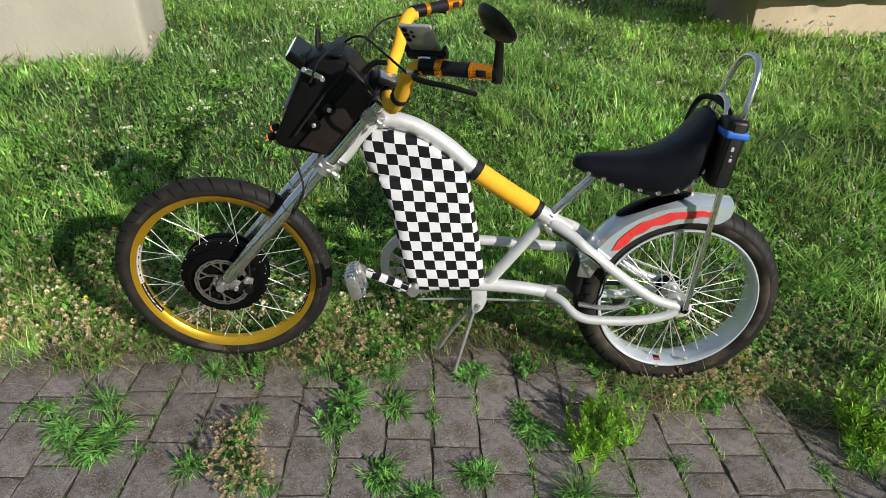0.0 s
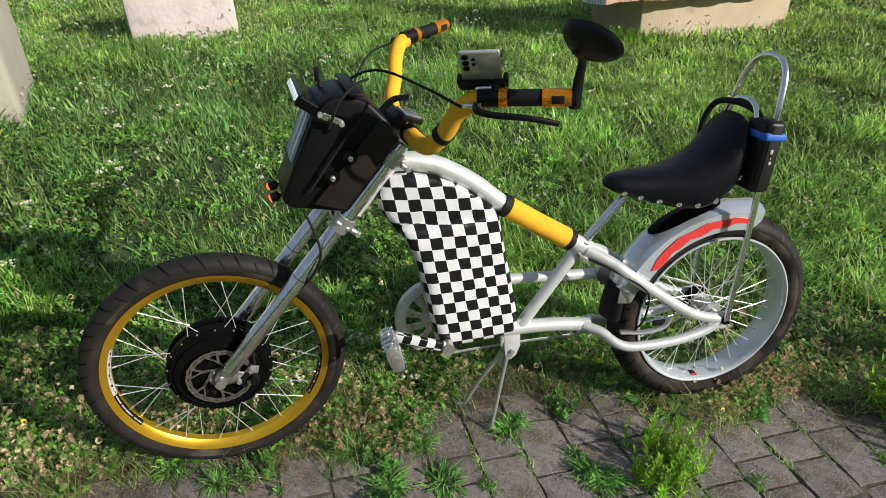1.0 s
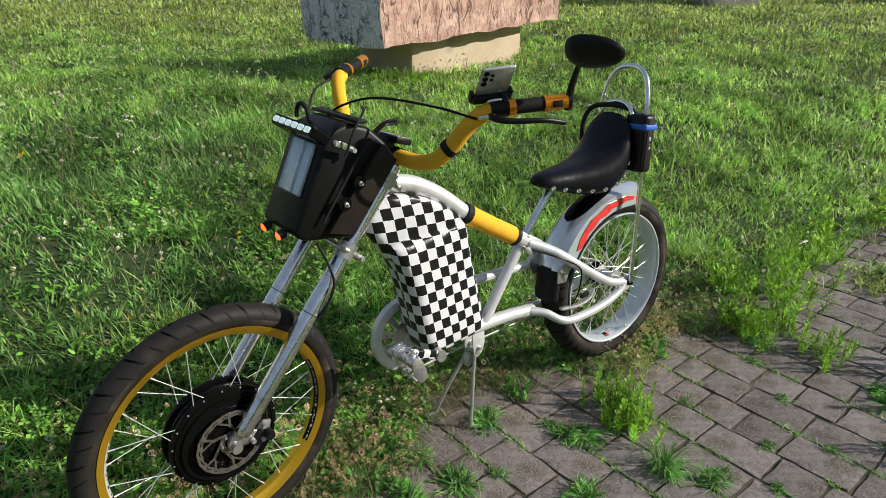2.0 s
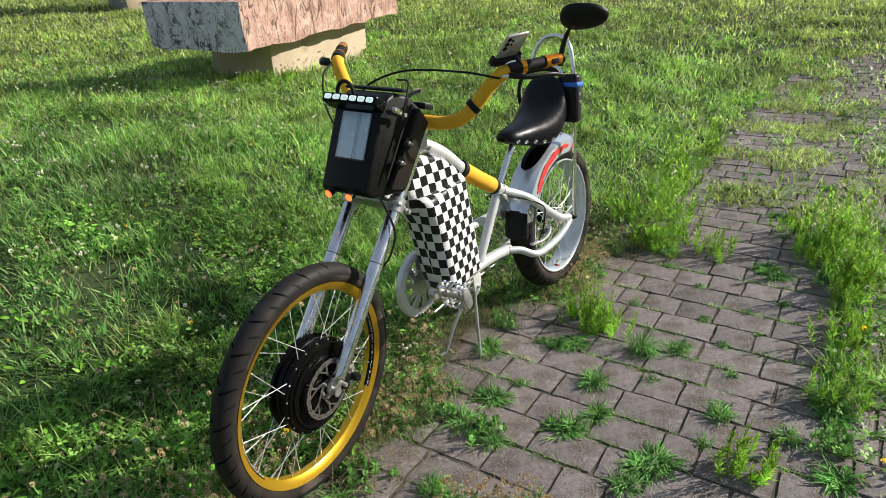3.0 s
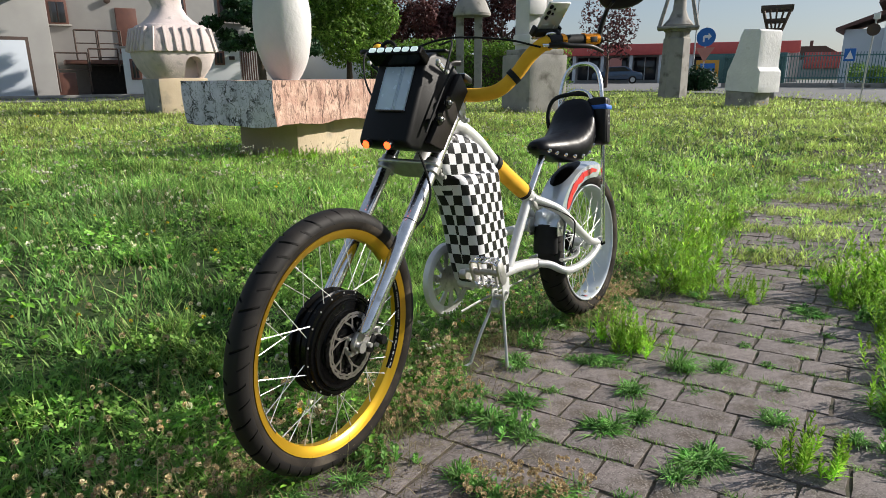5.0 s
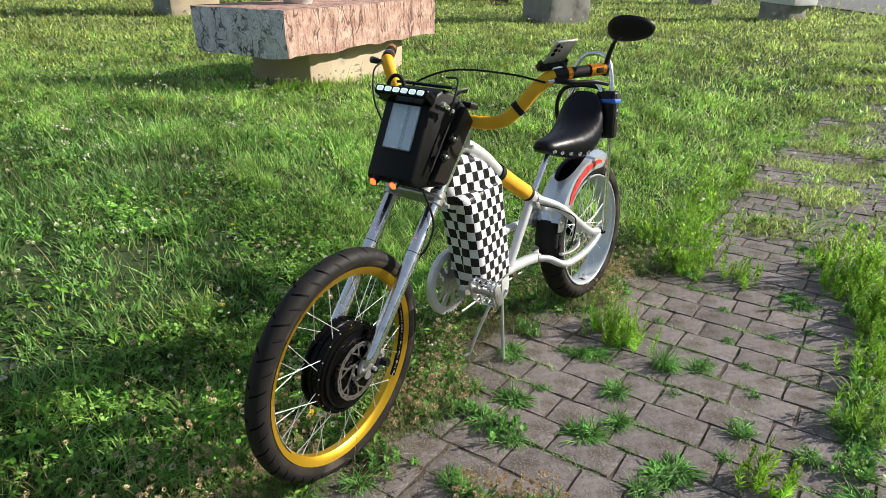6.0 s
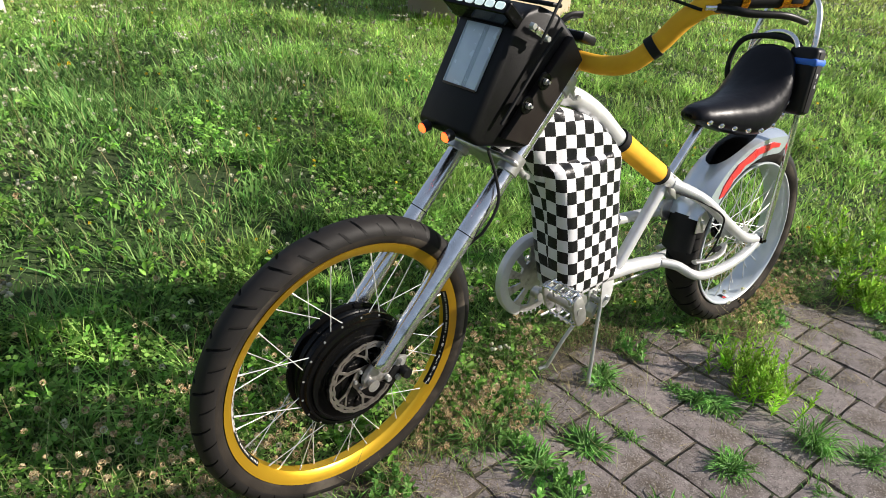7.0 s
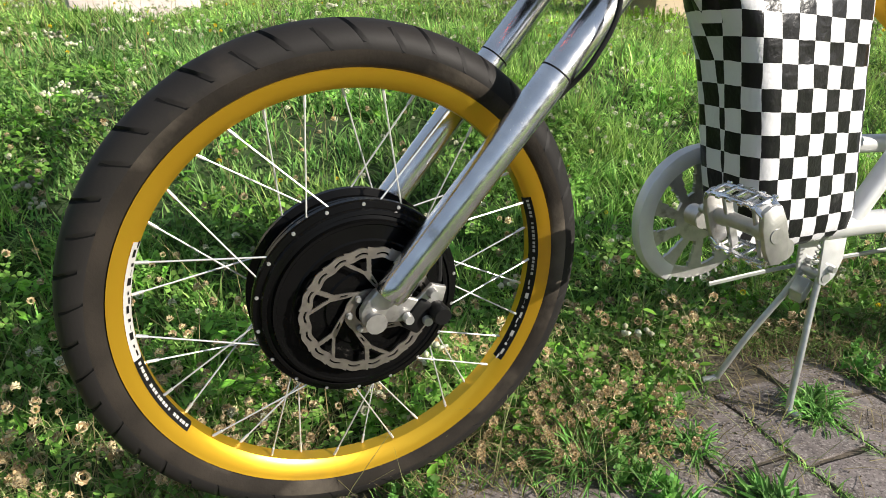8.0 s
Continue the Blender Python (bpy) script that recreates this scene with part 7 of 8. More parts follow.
def lawn():
    cx, cy, cd = spread_out(25000, -0.1, 0.5, 27, 0.42)
    x, y, d = np.repeat(cx, 24), np.repeat(cy, 24), np.repeat(cd, 24)
    ox, oy = rng.normal(0, 0.017, len(x)) * (1 + 0.42 * d + 0.3 * d * d), rng.normal(0, 0.017, len(x)) * (1 + 0.42 * d + 0.3 * d * d)
    az = np.arctan2(oy, ox) + rng.normal(0, 0.7, len(x))
    size = np.repeat(rng.uniform(0.72, 1.4, len(cx)), 24)
    x, y = x + ox, y + oy
    ok = on_lawn(x, y)
    x, y, d, az, size = x[ok], y[ok], d[ok], az[ok], size[ok]
    tall = value_noise(x, y, 1.4, 2) + 0.6 * value_noise(x, y, 0.5, 7)
    near_wheel = np.exp(-((x + 0.9) ** 2 + (y - 0.2) ** 2) / 0.9)
    h = (0.035 + 0.065 * rng.uniform(0, 1, len(x)) ** 2.2 + 0.034 * tall + 0.002 * np.minimum(d, 8)) * (1 - 0.35 * near_wheel) * size
    near_rear = np.exp(-((x - 1.15) / 0.4) ** 2 - ((y - 0.1) / 0.4) ** 2)          # low herbs take over behind the rear wheel
    h = np.clip(h * (1 - 0.55 * near_rear), 0.022, 0.24)
    w = 0.0048 * (1 + 0.30 * d) * rng.uniform(0.55, 1.7, len(x))
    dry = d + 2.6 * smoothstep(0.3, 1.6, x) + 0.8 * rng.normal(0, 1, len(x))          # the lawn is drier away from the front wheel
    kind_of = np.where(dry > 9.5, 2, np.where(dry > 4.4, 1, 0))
    # ragged round patch of the lawn that takes the darker grass colour
    lush = np.hypot((x + 1.0) / 1.35, (y - 2.2) / 1.35) + 0.22 * value_noise(x, y, 0.8, 83) + 0.12 * rng.normal(0, 1, len(x))
    kind_of = np.where(((kind_of == 0) & (lush < 1.0)) | (near_rear + 0.15 * rng.normal(0, 1, len(x)) > 0.5), 3, kind_of)
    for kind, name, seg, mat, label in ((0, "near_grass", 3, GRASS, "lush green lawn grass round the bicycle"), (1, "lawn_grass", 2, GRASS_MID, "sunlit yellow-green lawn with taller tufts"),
                                        (2, "far_grass", 2, GRASS_FAR, "sunlit dry lawn stretching to the road and houses"), (3, "darker_grass", 3, GRASS_DARKER, "darker grass in a patch of the lawn")):
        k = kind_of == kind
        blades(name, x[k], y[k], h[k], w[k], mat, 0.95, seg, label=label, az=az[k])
    # thicker clumps that stand out of the lawn
    x, y, d = spread_out(2600, -0.2, 1.0, 9, 0.35)
    ok = on_lawn(x, y) & (value_noise(x, y, 0.8, 23) > -0.1) & (np.hypot(x + 0.9, y) > 0.5) & (np.hypot(x + 1.0, y - 2.2) > 1.2) & (np.hypot(x - 1.15, y - 0.1) > 0.5)
    x, y, d = np.repeat(x[ok], 46), np.repeat(y[ok], 46), np.repeat(d[ok], 46)
    x, y = x + rng.normal(0, 0.028, len(x)), y + rng.normal(0, 0.028, len(x))
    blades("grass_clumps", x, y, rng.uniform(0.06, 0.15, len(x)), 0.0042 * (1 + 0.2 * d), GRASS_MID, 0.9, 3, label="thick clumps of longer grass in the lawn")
    # plain grass all round the patch
    x, y = rng.uniform(-9, 9, 130000), rng.uniform(-9, 9, 130000)
    b = np.degrees(np.arctan2(y + 1.07, x + 1.69))
    ok = on_lawn(x, y) & ~((b > -22) & (b < 128)) & (np.hypot(x, y) < 9) & (np.hypot(x + 0.1, y - 0.5) > 2.6)
    x, y = x[ok], y[ok]
    blades("outer_grass", x, y, rng.uniform(0.05, 0.11, len(x)), 0.024, GRASS_MID, 0.9, 2, label="lawn grass on the near side of the paving")
    # seed stalks that stand over the lawn
    x, y, d = spread_out(16000, -0.1, 0.8, 20, 0.35)
    ok = on_lawn(x, y) & (d > 0.6)
    x, y, d = x[ok], y[ok], d[ok]
    blades("seed_stalks", x, y, rng.uniform(0.12, 0.3, len(x)), 0.0016 * (1 + 0.4 * d), DRY, 0.55, 3, label="thin pale seed stalks over the grass")


lawn()

BALL_V = [(0, 0, 1), (0.89, 0, 0.45), (0.28, 0.85, 0.45), (-0.72, 0.53, 0.45), (-0.72, -0.53, 0.45), (0.28, -0.85, 0.45), (0, 0, -0.7)]
BALL_F = [(0, 1, 2), (0, 2, 3), (0, 3, 4), (0, 4, 5), (0, 5, 1), (6, 2, 1), (6, 3, 2), (6, 4, 3), (6, 5, 4), (6, 1, 5)]
STAR_V, STAR_F = [], []
for k in range(26):
    a, up = k * 2.4, -0.8 + 3.2 * (k / 25) ** 2
    d = Vector((math.cos(a), math.sin(a), up)).normalized()
    s = d.cross(Vector((0.1, 0.2, 1))).normalized() * 0.38
    STAR_V += [tuple(d * 0.55 - s), tuple(d * 0.55 + s), tuple(d * 0.85 + Vector((0, 0, 0.3)))]
    STAR_F.append((3 * k, 3 * k + 1, 3 * k + 2))
LEAF3_V, LEAF3_F = [], []
for k in range(3):
    a = 2.094 * k
    c, s = math.cos(a), math.sin(a)
    o = len(LEAF3_V)
    LEAF3_V += [(0, 0, 0), (0.55 * c - 0.42 * s, 0.55 * s + 0.42 * c, 0.12), (1.05 * c, 1.05 * s, 0.02), (0.55 * c + 0.42 * s, 0.55 * s - 0.42 * c, 0.12)]
    LEAF3_F.append((o, o + 1, o + 2, o + 3))


def herbs():
    """Clover, flower heads and withered heads among the grass."""
    x, y, d = spread_out(75000, -0.3, 0.3, 9, 0.5)
    patch = value_noise(x, y, 0.9, 31) + 0.9 * np.exp(-((x + 1.0) ** 2 + (y - 0.1) ** 2) / 0.8) + 1.2 * np.exp(-((x - 1.15) ** 2 + (y - 0.1) ** 2) / 0.16)
    ok = (on_lawn(x, y) | (np.abs(y - edge_y(x)) < 0.05)) & (patch > 0.1)
    x, y, d = x[ok], y[ok], d[ok]
    z = ground_z(x, y) - 0.03 + rng.uniform(0.03, 0.08, len(x))
    stamp("clover", LEAF3_V, LEAF3_F, np.stack([x, y, z], 1), rng.uniform(0.009, 0.017, len(x)) * (1 + 0.15 * d), CLOVER, "patches of clover leaves in the lawn", "clover", 0.4)
    for name, n, thr, seed, mat, lo, hi, label, near in (("white_blossoms", 10000, -0.2, 41, BLOSSOM, 0.006, 0.011, "small white clover blossoms in the lawn", 0.0),
                                                         ("withered_heads", 3600, -0.55, 43, WITHER, 0.0072, 0.0125, "brown withered clover heads near the front wheel", 1.0),
                                                         ("yellow_blossoms", 1700, 0.1, 47, YELLOW_BLOOM, 0.005, 0.009, "tiny yellow blossoms in the lawn", 0.0)):
        x, y, d = spread_out(n, -0.9 if near else 0.2, 0.1 if near else 1.0, 1.5 if near else 15, 1.1 if near else 0.3)
        ok = (on_lawn(x, y) | (np.abs(y - edge_y(x)) < 0.08)) & (value_noise(x, y, 1.1, seed) > thr)
        ok &= ~((np.abs(y + 0.02) < 0.08) & (x > -1.04) & (x < -0.34))
        if near:
            ok &= (y < 0.4 + 0.1 * rng.normal(0, 1, len(x))) | (rng.uniform(0, 1, len(x)) < 0.12)
        x, y, d = x[ok], y[ok], d[ok]
        z = ground_z(x, y) - 0.03 + rng.uniform(0.06, 0.14, len(x)) + 0.004 * d
        if near:
            blades("flower_stems", x, y, z - ground_z(x, y) + 0.035, 0.0016, STRAW, 0.05, 2, label="thin pale stems of withered clover")
        stamp(name, STAR_V, STAR_F, np.stack([x, y, z], 1), rng.uniform(lo, hi, len(x)) * 1.05 * (1 + 0.12 * d), mat, label, "flowers", 0.5, rng.uniform(0.6, 1.1, len(x)))
    x, y = rng.normal(1.12, 0.28, 420), rng.normal(0.12, 0.2, 420)
    ok = on_lawn(x, y) | (np.abs(y - edge_y(x)) < 0.08)
    x, y = x[ok], y[ok]
    z = ground_z(x, y) - 0.03 + rng.uniform(0.05, 0.1, len(x))
    stamp("rear_withered_heads", STAR_V, STAR_F, np.stack([x, y, z], 1), rng.uniform(0.006, 0.0105, len(x)), WITHER, "brown withered clover heads beside the rear wheel", "flowers", 0.5)
    # rosettes of broader leaves before and beside the front wheel
    x, y, d = spread_out(900, -1.15, 0.1, 2.0, 0.6)
    ok = (on_lawn(x, y) | (np.abs(y - edge_y(x)) < 0.1)) & (value_noise(x, y, 0.6, 91) > -0.1)
    x, y = np.repeat(x[ok], 9), np.repeat(y[ok], 9)
    x, y = x + rng.normal(0, 0.022, len(x)), y + rng.normal(0, 0.022, len(x))
    z = ground_z(x, y) - 0.03 + rng.uniform(0.03, 0.085, len(x))
    oval = [(0, 0, 0), (0.5, 0.34, 0.16), (1.1, 0.3, 0.2), (1.6, 0, 0.06), (1.1, -0.3, 0.2), (0.5, -0.34, 0.16)]
    stamp("broad_leaves", oval, [(0, 1, 2, 3), (0, 3, 4, 5)], np.stack([x, y, z], 1), rng.uniform(0.012, 0.024, len(x)), BROADLEAF, "low broad-leaved herbs among the grass", "herbs", 0.45)
    # flat white umbels further back
    x, y, d = spread_out(2300, 0.3, 1.5, 10, 0.1)
    ok = on_lawn(x, y) & (value_noise(x, y, 1.5, 51) > 0.2) & (d > 0.9)
    x, y = x[ok], y[ok]
    p = np.repeat(np.stack([x, y, ground_z(x, y) - 0.03 + rng.uniform(0.12, 0.24, len(x))], 1), 9, 0)
    p += rng.normal(0, 1, p.shape) * np.array([0.016, 0.016, 0.004])
    stamp("white_umbels", BALL_V, BALL_F, p, rng.uniform(0.005, 0.0095, len(p)), BLOSSOM, "flat white flower umbels over the grass", "flowers", 0.5)


herbs()


# ---- weeds that grow between the pavers ----
def tuft_mesh(n, reach, height, width, seed):
    r = random.Random(seed)
    bm = bmesh.new()
    for _ in range(n):
        a, f = r.uniform(0, 6.28), r.uniform(0.35, 1.0)
        o = Vector((r.gauss(0, 0.012), r.gauss(0, 0.012), -0.01))
        d, side = Vector((math.cos(a), math.sin(a), 0)), Vector((-math.sin(a), math.cos(a), 0))
        L, H, w = reach * f, height * r.uniform(0.5, 1.1), width * r.uniform(0.6, 1.2)
        prev = None
        for k in range(5):
            t = k / 4
            c = o + d * L * t + Vector((0, 0, H * math.sin(t * 2.3)))
            ww = w * (0.6 + 0.8 * t - 1.38 * t * t) + 0.0003
            row = [bm.verts.new(c - side * ww + Vector((0, 0, ww * 0.5))), bm.verts.new(c), bm.verts.new(c + side * ww + Vector((0, 0, ww * 0.5)))]
            if prev:
                bm.faces.new((prev[0], prev[1], row[1], row[0])), bm.faces.new((prev[1], prev[2], row[2], row[1]))
            prev = row
    return bm


def stalk_meshes(stems, height, leaf, seed, spread=0.04, leaves=24, wide=0.13):
    """A bushy weed: upright stems like small spires, each set with narrow leaves that point up."""
    r, out = random.Random(seed), []
    for _ in range(stems):
        bm = bmesh.new()
        a, lean = r.uniform(0, 6.28), r.uniform(0.02, 0.3)
        H = height * r.uniform(0.45, 1.15)
        p0 = Vector((r.gauss(0, spread), r.gauss(0, spread), -0.01))
        bow = Vector((math.cos(a + 1), math.sin(a + 1), 0)) * 0.06 * H
        tip = p0 + Vector((math.cos(a) * lean * H, math.sin(a) * lean * H, H))
        line = glide((p0, p0.lerp(tip, 0.5) + bow, tip), 4)
        tube(bm, line, (0.0022, 0.0009), 4, smooth=False, cap=False)
        for k in range(leaves):
            t = 0.1 + 0.9 * k / leaves
            f = t * (len(line) - 1)
            c = line[int(f)].lerp(line[min(int(f) + 1, len(line) - 1)], f % 1)
            b = k * 2.4 + r.uniform(-0.5, 0.5)
            d = Vector((math.cos(b), math.sin(b), r.uniform(0.5, 1.1) + 1.1 * t)).normalized()
            s = d.cross(Vector((0, 0, 1))).normalized() * leaf * r.uniform(0.75, 1.1) * wide
            L = leaf * (1.25 - 0.75 * t) * r.uniform(0.75, 1.2)
            low = Vector((0, 0, -L * r.uniform(0.05, 0.3)))
            v = [bm.verts.new(q) for q in (c, c + d * L * 0.45 + s, c + d * L + low, c + d * L * 0.45 - s)]
            bm.faces.new(v)
        out.append(bm)
    return out


WEEDS = [(0.5, -0.31, 'b'), (0.47, -0.37, 'b'), (0.52, -0.25, 'b'), (0.4, -0.53, 'l'), (0.38, -0.56, 'a'), (0.46, -0.66, 'a'), (0.27, -0.27, 'a'), (0.31, -0.31, 'm'), (0.11, -0.47, 'a'), (-0.15, -0.49, 'm'),
         (-0.12, -0.51, 'a'), (-0.03, -0.55, 'a'), (-0.17, -0.76, 'm'), (-0.12, -0.78, 'm'), (-0.29, -0.27, 'h'), (-0.28, -0.2, 'm'), (-0.31, -0.33, 'a'), (-0.58, -0.35, 'a'), (-0.57, -0.29, 'a'), (-0.55, -0.48, 'd')]
WEEDS += [(-0.5, -0.53, 'd'), (-0.58, -0.41, 'd'), (-0.13, -0.22, 'm'), (0.14, -0.48, 'a'), (0.72, -0.4, 's'), (-1.05, -0.43, 'm'), (-0.97, -0.44, 'm'), (-1.11, -0.37, 'm'), (-0.96, -0.36, 'm'), (-1.03, -0.27, 'l'),
          (-0.68, -0.49, 'a'), (-0.44, -0.56, 's'), (-0.28, 0.04, 'h'), (-0.36, -0.07, 'l'), (-0.3, -0.1, 'h'), (-0.75, -0.09, 'a'), (0.1, -0.07, 'a'), (0.13, -0.04, 'a'), (0.82, -0.09, 'd'), (0.9, -0.06, 'm')]
WEEDS += [(1.25, -0.19, 'B'), (1.29, -0.33, 'b'), (1.36, -0.55, 'b'), (1.33, -0.25, 'b'), (1.44, -0.34, 'b'), (1.25, -0.84, 'm'), (1.31, -0.8, 'm'), (0.73, -0.68, 's'), (0.52, -0.66, 's'), (0.41, -0.86, 's'),
          (0.75, -1.17, 'b'), (0.23, -0.88, 's'), (0.47, -1.17, 'b'), (0.4, -1.15, 'l'), (-0.02, -1.0, 'b'), (1.26, -1.14, 'b'), (1.01, -0.92, 's'), (0.24, -0.64, 's'), (1.1, 0.04, 'm')]
WEEDS += [(1.55, 0.04, 'B'), (1.6, -0.26, 'B'), (2.22, -0.17, 'B'), (2.96, -0.11, 'B'), (2.4, -0.01, 'B'), (1.9, -0.1, 'B'), (1.84, -1.06, 'B'), (1.6, -1.02, 'B'), (2.31, -0.41, 'a'), (1.72, -0.2, 'b'),
          (-0.62, -0.08, 'h'), (-1.21, -0.3, 'a'), (-0.2, 0.02, 'h'), (0.3, -0.02, 'h'), (-0.88, -0.01, 'a'), (-0.43, -0.02, 'd'), (-0.24, -0.04, 'd'), (-0.33, 0.02, 'd'), (0.98, -0.08, 'd'), (1.06, -0.04, 'd'), (0.9, -0.14, 'h'), (1.18, -0.12, 'a'), (0.64, -0.1, 'm')]


PITCH, SKEW = 0.1412, -0.05          # the stones' columns: their width, and how far they stray from square to the bike


def joint_spots(n, seed):
    """Places for small tufts: on the joints of the paving, at random."""
    r, out = random.Random(seed), []
    while len(out) < n:
        x = 0.98 + round((r.uniform(-1.3, 2.8) - 0.98) / PITCH) * PITCH
        y = r.uniform(-1.35, -0.02)
        x += SKEW * (y + 0.3)
        if y < float(edge_y(x)) - 0.03:
            out.append((x, y, r.choice("ssssa")))
    return out


WEEDS += [(2.35, 3.74, 'b'), (2.26, 3.8, 'b'), (2.14, 3.88, 'b'), (2.45, 3.7, 'b')]
WEEDS += [(0.06, -1.22, 'm'), (0.2, -1.2, 'h'), (0.35, -1.17, 'm'), (0.55, -1.2, 'm'), (0.64, -1.16, 'h'), (0.84, -1.18, 'h'), (0.92, -1.16, 'b'), (1.05, -1.14, 'm'), (1.15, -1.12, 'b'), (1.32, -1.03, 'h'),
          (1.45, -1.02, 'b'), (1.56, -0.92, 'b'), (1.8, -0.82, 'b'), (1.96, -0.74, 'm'), (1.7, -1.0, 'B'), (1.5, -1.15, 'b'), (1.3, -1.2, 'B')]
WEEDS += joint_spots(48, 5)


def flower_mat(seed):
    """A low leafy mat, one withered head, and where heads like it stand in the mat."""
    r = random.Random(seed)
    head = bmesh.new()
    v = [head.verts.new(q) for q in STAR_V]
    for f in STAR_F:
        head.faces.new([v[i] for i in f])
    spots = []
    for _ in range(52):
        a, d = r.uniform(0, 6.28), 0.09 * math.sqrt(r.uniform(0, 1))
        spots.append(pose(d * math.cos(a), d * math.sin(a), r.uniform(0.03, 0.075), r.uniform(-30, 30), r.uniform(-30, 30)) @ Matrix.Scale(r.uniform(0.0065, 0.0105), 4))
    return head, spots, tuft_mesh(60, 0.08, 0.03, 0.004, seed)


def weeds():
    r = random.Random(8)
    kinds = {"a": ("grass_tuft", lambda s: tuft_mesh(90, 0.068, 0.038, 0.0027, s), TUFT, "low green grass tuft in a paving joint", "grass tuft"),
             "s": ("small_tuft", lambda s: tuft_mesh(46, 0.04, 0.024, 0.0024, s), TUFT, "small green tuft in a paving joint", "grass tuft"),
             "b": ("leafy_weed", lambda s: stalk_meshes(20, 0.118, 0.032, s, 0.045, 26, 0.11), WEED, "bushy bright green weed in the paving", "weed"),
             "B": ("tall_weed", lambda s: stalk_meshes(10, 0.27, 0.055, s, 0.065, 30, 0.1), WEED, "tall bright green weed beside the paving", "weed"),
             "m": ("leafy_mat", lambda s: tuft_mesh(130, 0.085, 0.026, 0.0048, s), TUFT, "low mat of dark green leafy weeds over the paving", "weed"),
             "l": ("long_tuft", lambda s: tuft_mesh(80, 0.12, 0.07, 0.0019, s), TUFT, "grass tuft with long arching blades", "grass tuft"),
             "h": ("low_herb", lambda s: stalk_meshes(16, 0.065, 0.024, s, 0.035, 12, 0.3), TUFT, "low leafy herb at the border of the paving", "weed"),
             "d": ("flowering_mat", flower_mat, TUFT, "low green weed with withered cream flower heads", "weed")}
    made = {}
    for x, y, k in WEEDS:
        name, make, mat, label, cat = kinds[k]
        m = pose(x, y, float(ground_z(x, y)) - 0.004, r.uniform(-6, 6), r.uniform(-6, 6), r.uniform(0, 360))
        v = r.randrange(3)
        if (k, v) not in made:
            built = make(20 + v)
            if k in "asml":
                ob = tagged(part(name, built, mat, None, smooth=0), label, cat, "weeds in the paving")
                ob.matrix_basis = m
            else:
                ob = thing(name, m, label, cat, "weeds in the paving")
                if k == "d":
                    head = part("flower_head", built[0], WITHER, ob, smooth=0)
                    head.matrix_basis = built[1][0]
                    for q in built[1][1:]:
                        again(head, "flower_head", q, ob)
                    tagged(part("foliage", built[2], mat, ob, smooth=0), kind="stuff")
                elif k == "h":
                    whole = bmesh.new()
                    for bm in built:
                        me = bpy.data.meshes.new("foliage")
                        bm.to_mesh(me)
                        whole.from_mesh(me)
                        bpy.data.meshes.remove(me)
                    tagged(part("foliage", whole, mat, ob, smooth=0), kind="stuff")
                else:
                    for bm in built:
                        part("stem", bm, mat, ob, smooth=0)
            made[k, v] = ob
        else:
            copy_thing(made[k, v], m)


weeds()


def joint_moss():
    """Short growth along the joints and the ragged border of the lawn."""
    y = rng.uniform(-1.6, 0.1, 26000)
    x = 0.98 + np.round((rng.uniform(-1.5, 2.9, 26000) - 0.98) / PITCH) * PITCH + rng.normal(0, 0.005, 26000) + SKEW * (y + 0.3)
    ok = (y < edge_y(x)) & (value_noise(x, y, 0.45, 61) > 0.1)
    x, y = x[ok], y[ok]
    blades("joint_grass", x, y, rng.uniform(0.01, 0.03, len(x)), 0.0026, GRASS, 0.9, 2, label="short grass and moss along the paving joints", lift=ground_z(x, y) - 0.008)
    x = rng.uniform(-1.7, 3.2, 15000)
    y = edge_y(x) + rng.normal(-0.01, 0.05, 15000)
    ok = value_noise(x, y, 0.3, 63) > -0.35
    x, y = x[ok], y[ok]
    blades("border_grass", x, y, rng.uniform(0.015, 0.055, len(x)), 0.0036, GRASS, 1.0, 3, label="ragged grass border along the paving", lift=ground_z(x, y) - 0.012)
    x = rng.uniform(-1.6, 1.6, 5000)
    y = edge_y(x) + rng.normal(-0.02, 0.08, 5000)
    ok = value_noise(x, y, 0.35, 67) > -0.1
    x, y = x[ok], y[ok]
    blades("dry_litter", x, y, rng.uniform(0.02, 0.06, len(x)), 0.0022, DRY, 2.2, 3, label="dry brown plant litter along the border", lift=ground_z(x, y) - 0.006 + rng.uniform(0, 0.03, len(x)))
    x = rng.uniform(-1.7, 1.3, 1500)
    y = edge_y(x) + rng.normal(0.05, 0.16, 1500)
    ok = value_noise(x, y, 0.5, 71) > -0.2
    x, y = x[ok], y[ok]
    blades("arching_stems", x, y, rng.uniform(0.08, 0.2, len(x)), 0.0017, STRAW, 1.6, 4, label="pale thin stems that arch over the border", lift=ground_z(x, y) - 0.01)
    x = rng.uniform(1.2, 12, 40000)
    y = -0.62 + 0.04 * x + rng.normal(0, 0.42, 40000)
    ok = (value_noise(x, y, 0.8, 65) > 0.2) & (x > 1.9)
    x, y = x[ok], y[ok]
    blades("path_grass", x, y, rng.uniform(0.02, 0.07, len(x)), 0.008, GRASS_FAR, 1.0, 2, label="thin grass over the old path", lift=ground_z(x, y) - 0.005)


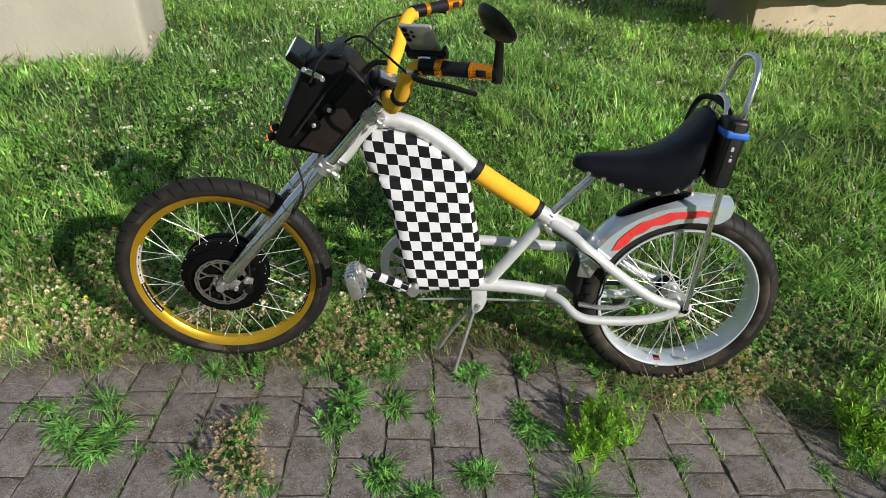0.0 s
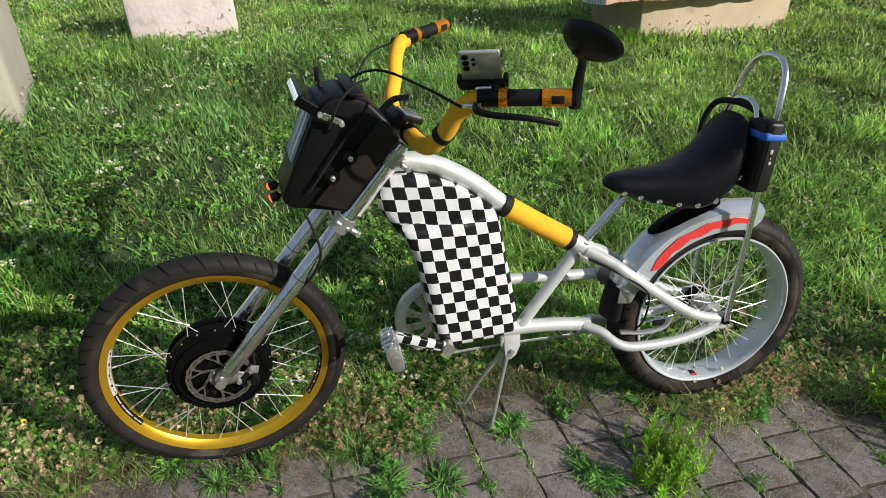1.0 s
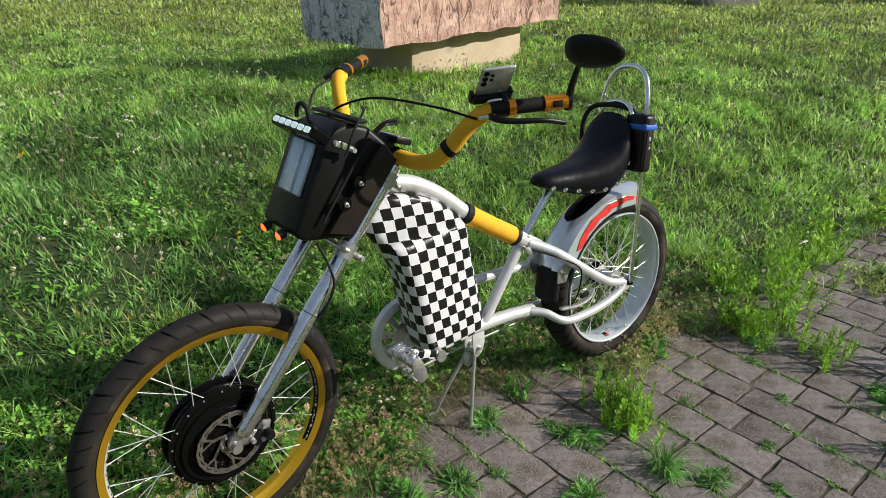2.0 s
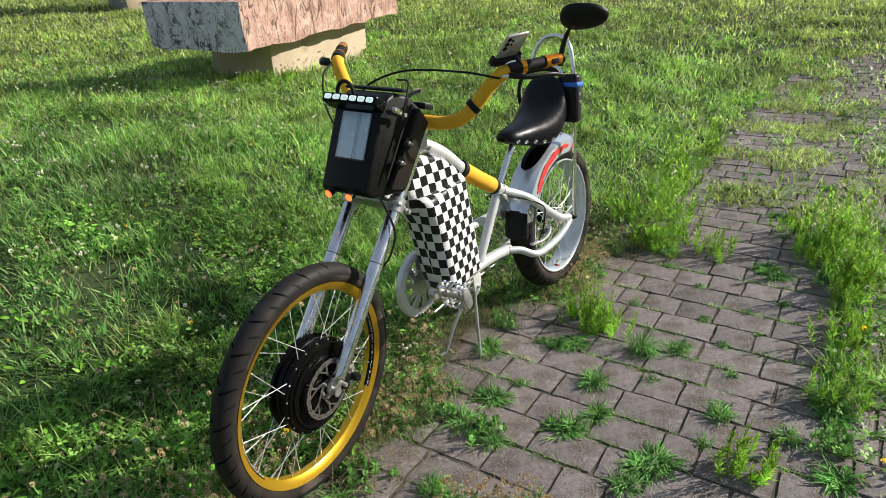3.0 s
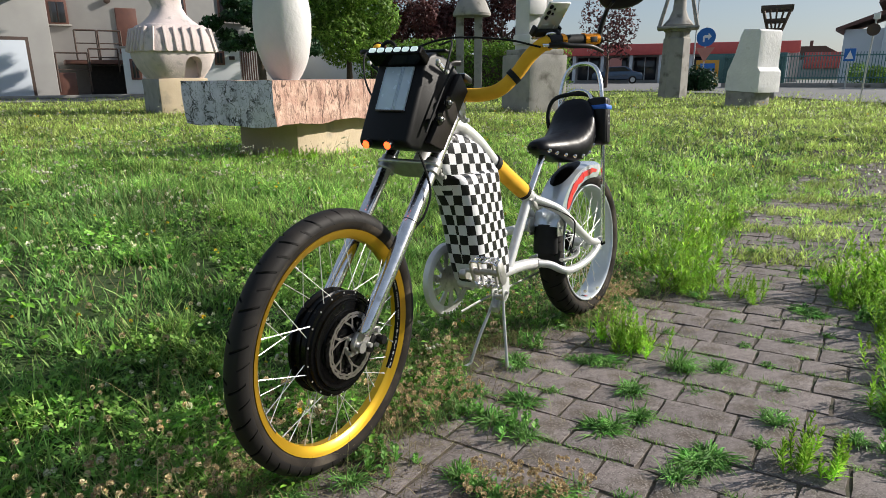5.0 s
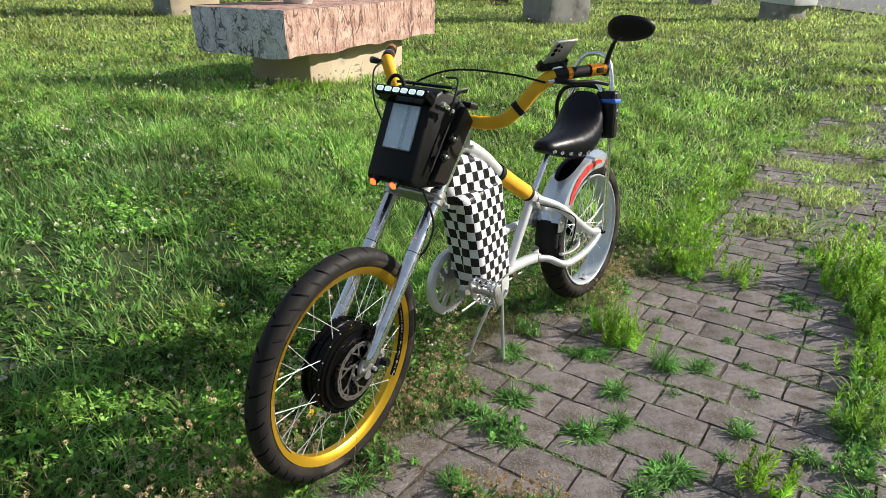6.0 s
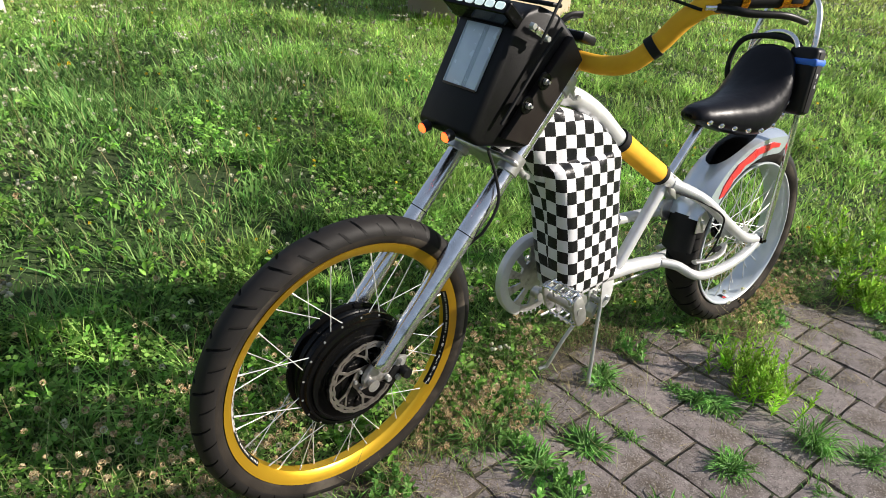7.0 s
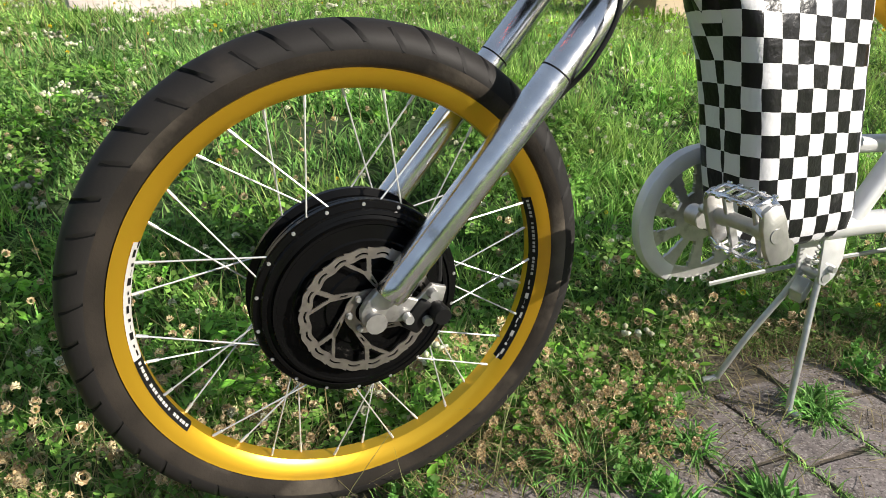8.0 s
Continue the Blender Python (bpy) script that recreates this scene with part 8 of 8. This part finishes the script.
def crumbs():
    """Grit, soil crumbs and broken dry bits that lie on the paving near its border and along the joints."""
    x = rng.uniform(-1.1, 1.5, 5200)
    y = edge_y(x) - np.abs(rng.normal(0, 0.2, 5200))
    joint = rng.uniform(0, 1, 5200) < 0.45
    snapped = 0.98 + np.round((x - SKEW * (y + 0.3) - 0.98) / PITCH) * PITCH + rng.normal(0, 0.012, 5200) + SKEW * (y + 0.3)
    x = np.where(joint, snapped, x)
    ok = value_noise(x, y, 0.3, 97) > -0.35
    x, y = x[ok], y[ok]
    stamp("grit", BALL_V, BALL_F, np.stack([x, y, ground_z(x, y) + 0.0005], 1), rng.uniform(0.001, 0.0032, len(x)), GRIT, "grit and soil crumbs strewn over the paving", "grit", 0.8, rng.uniform(0.4, 0.9, len(x)))
    x = rng.uniform(-1.1, 1.4, 1500)
    y = edge_y(x) - np.abs(rng.normal(0, 0.22, 1500))
    blades("dry_bits", x, y, rng.uniform(0.008, 0.035, len(x)), 0.0016, DRY, 4.0, 2, label="dry straw bits lying on the paving", lift=ground_z(x, y) + 0.001)


joint_moss()
crumbs()

# ---- paving stones ----
def pavers():
    """Columns of stones 14 cm wide that run away from the bike, in three lengths, worn at the edges, each a little tilted or sunk."""
    r = random.Random(11)
    meshes = {}
    for length in (0.21, 0.14, 0.105):
        for v in range(3):
            bm = bmesh.new()
            bmesh.ops.create_grid(bm, x_segments=4, y_segments=5, size=1, matrix=Matrix.Diagonal((0.0655, length / 2 - 0.005, 1, 1)))
            rim = [e for e in bm.edges if e.is_boundary]
            down = bmesh.ops.extrude_edge_only(bm, edges=rim)["geom"]
            for q in [g for g in down if isinstance(g, bmesh.types.BMVert)]:
                q.co.z, q.co.x, q.co.y = -0.05, q.co.x * 1.03, q.co.y * 1.02
            edge = {q for e in rim for q in e.verts}
            for q in bm.verts:
                at = q.co * 27 + Vector((v * 9, v * 4, length * 50))
                q.co.x += 0.0052 * noise.noise(at)
                q.co.y += 0.0052 * noise.noise(at + Vector((40, 7, 0)))
                if q.co.z > -0.02:
                    corner = q in edge and abs(q.co.x) > 0.05 and abs(q.co.y) > length / 2 - 0.015
                    q.co.z += 0.0016 * noise.noise(at + Vector((3, 80, 9))) - (0.0045 if corner else 0.0025 if q in edge else 0.0)
            meshes[length, v] = part("paving_stone", bm, PAVER, pavement, smooth=75)
    used, rest, spots = set(), [], []
    first = {-9: 0.07, -8: -0.11, -7: -0.03, -6: -0.16, -5: 0.1, -4: -0.02, -3: -0.13, -2: -0.07, -1: -0.18, 0: -0.11}     # where a cross joint lies in the columns by the bike
    for i in range(-27, 43):
        x = 0.98 + (i + 0.5) * PITCH
        edge, stop = float(edge_y(x)) + 0.02 + 0.03 * max(0, x - 3), -2.3 if x < 2.6 else -1.25
        y = first.get(i + 1, r.uniform(-0.2, 0.0))
        while y < edge - 0.1:
            y += 0.21
        while y > stop:
            length = r.choice((0.21, 0.21, 0.21, 0.14, 0.105, 0.14))
            if y < edge:
                spots.append((x + SKEW * (y - length / 2 + 0.3), y - length / 2, length))
            y -= length
    spots.sort(key=lambda s: (s[0] - 0.25) ** 2 + (s[1] + 0.35) ** 2)
    for k, (x, c, length) in enumerate(spots):
        gx = math.degrees(math.atan(float(ground_z(x + 0.1, c) - ground_z(x - 0.1, c)) / 0.2))
        gy = math.degrees(math.atan(float(ground_z(x, c + 0.1) - ground_z(x, c - 0.1)) / 0.2))
        m = pose(x + r.uniform(-0.002, 0.002), c, float(ground_z(x, c)) + r.uniform(-0.002, 0.002), gy + r.uniform(-0.7, 0.7), -gx + r.uniform(-0.7, 0.7), r.uniform(-1.2, 1.2) - math.degrees(math.atan(SKEW)))
        if k < 300:
            key = (length, k % 3)
            m = m @ Matrix.Rotation(math.pi * (k % 2), 4, "Z")
            if key not in used:
                used.add(key)
                meshes[key].matrix_basis = m
            else:
                again(meshes[key], "paving_stone", m, pavement)
        else:
            rest.append((m, length))
    bm = bmesh.new()
    for m, length in rest:
        block(bm, (0.129, length - 0.012, 0.05), m @ Matrix.Translation((0, 0, -0.025)))
    far = part("outer_paving_stones", bm, PAVER_FAR, pavement, smooth=0)
    tagged(far, "weathered paving stones further off", kind="stuff")


pavers()
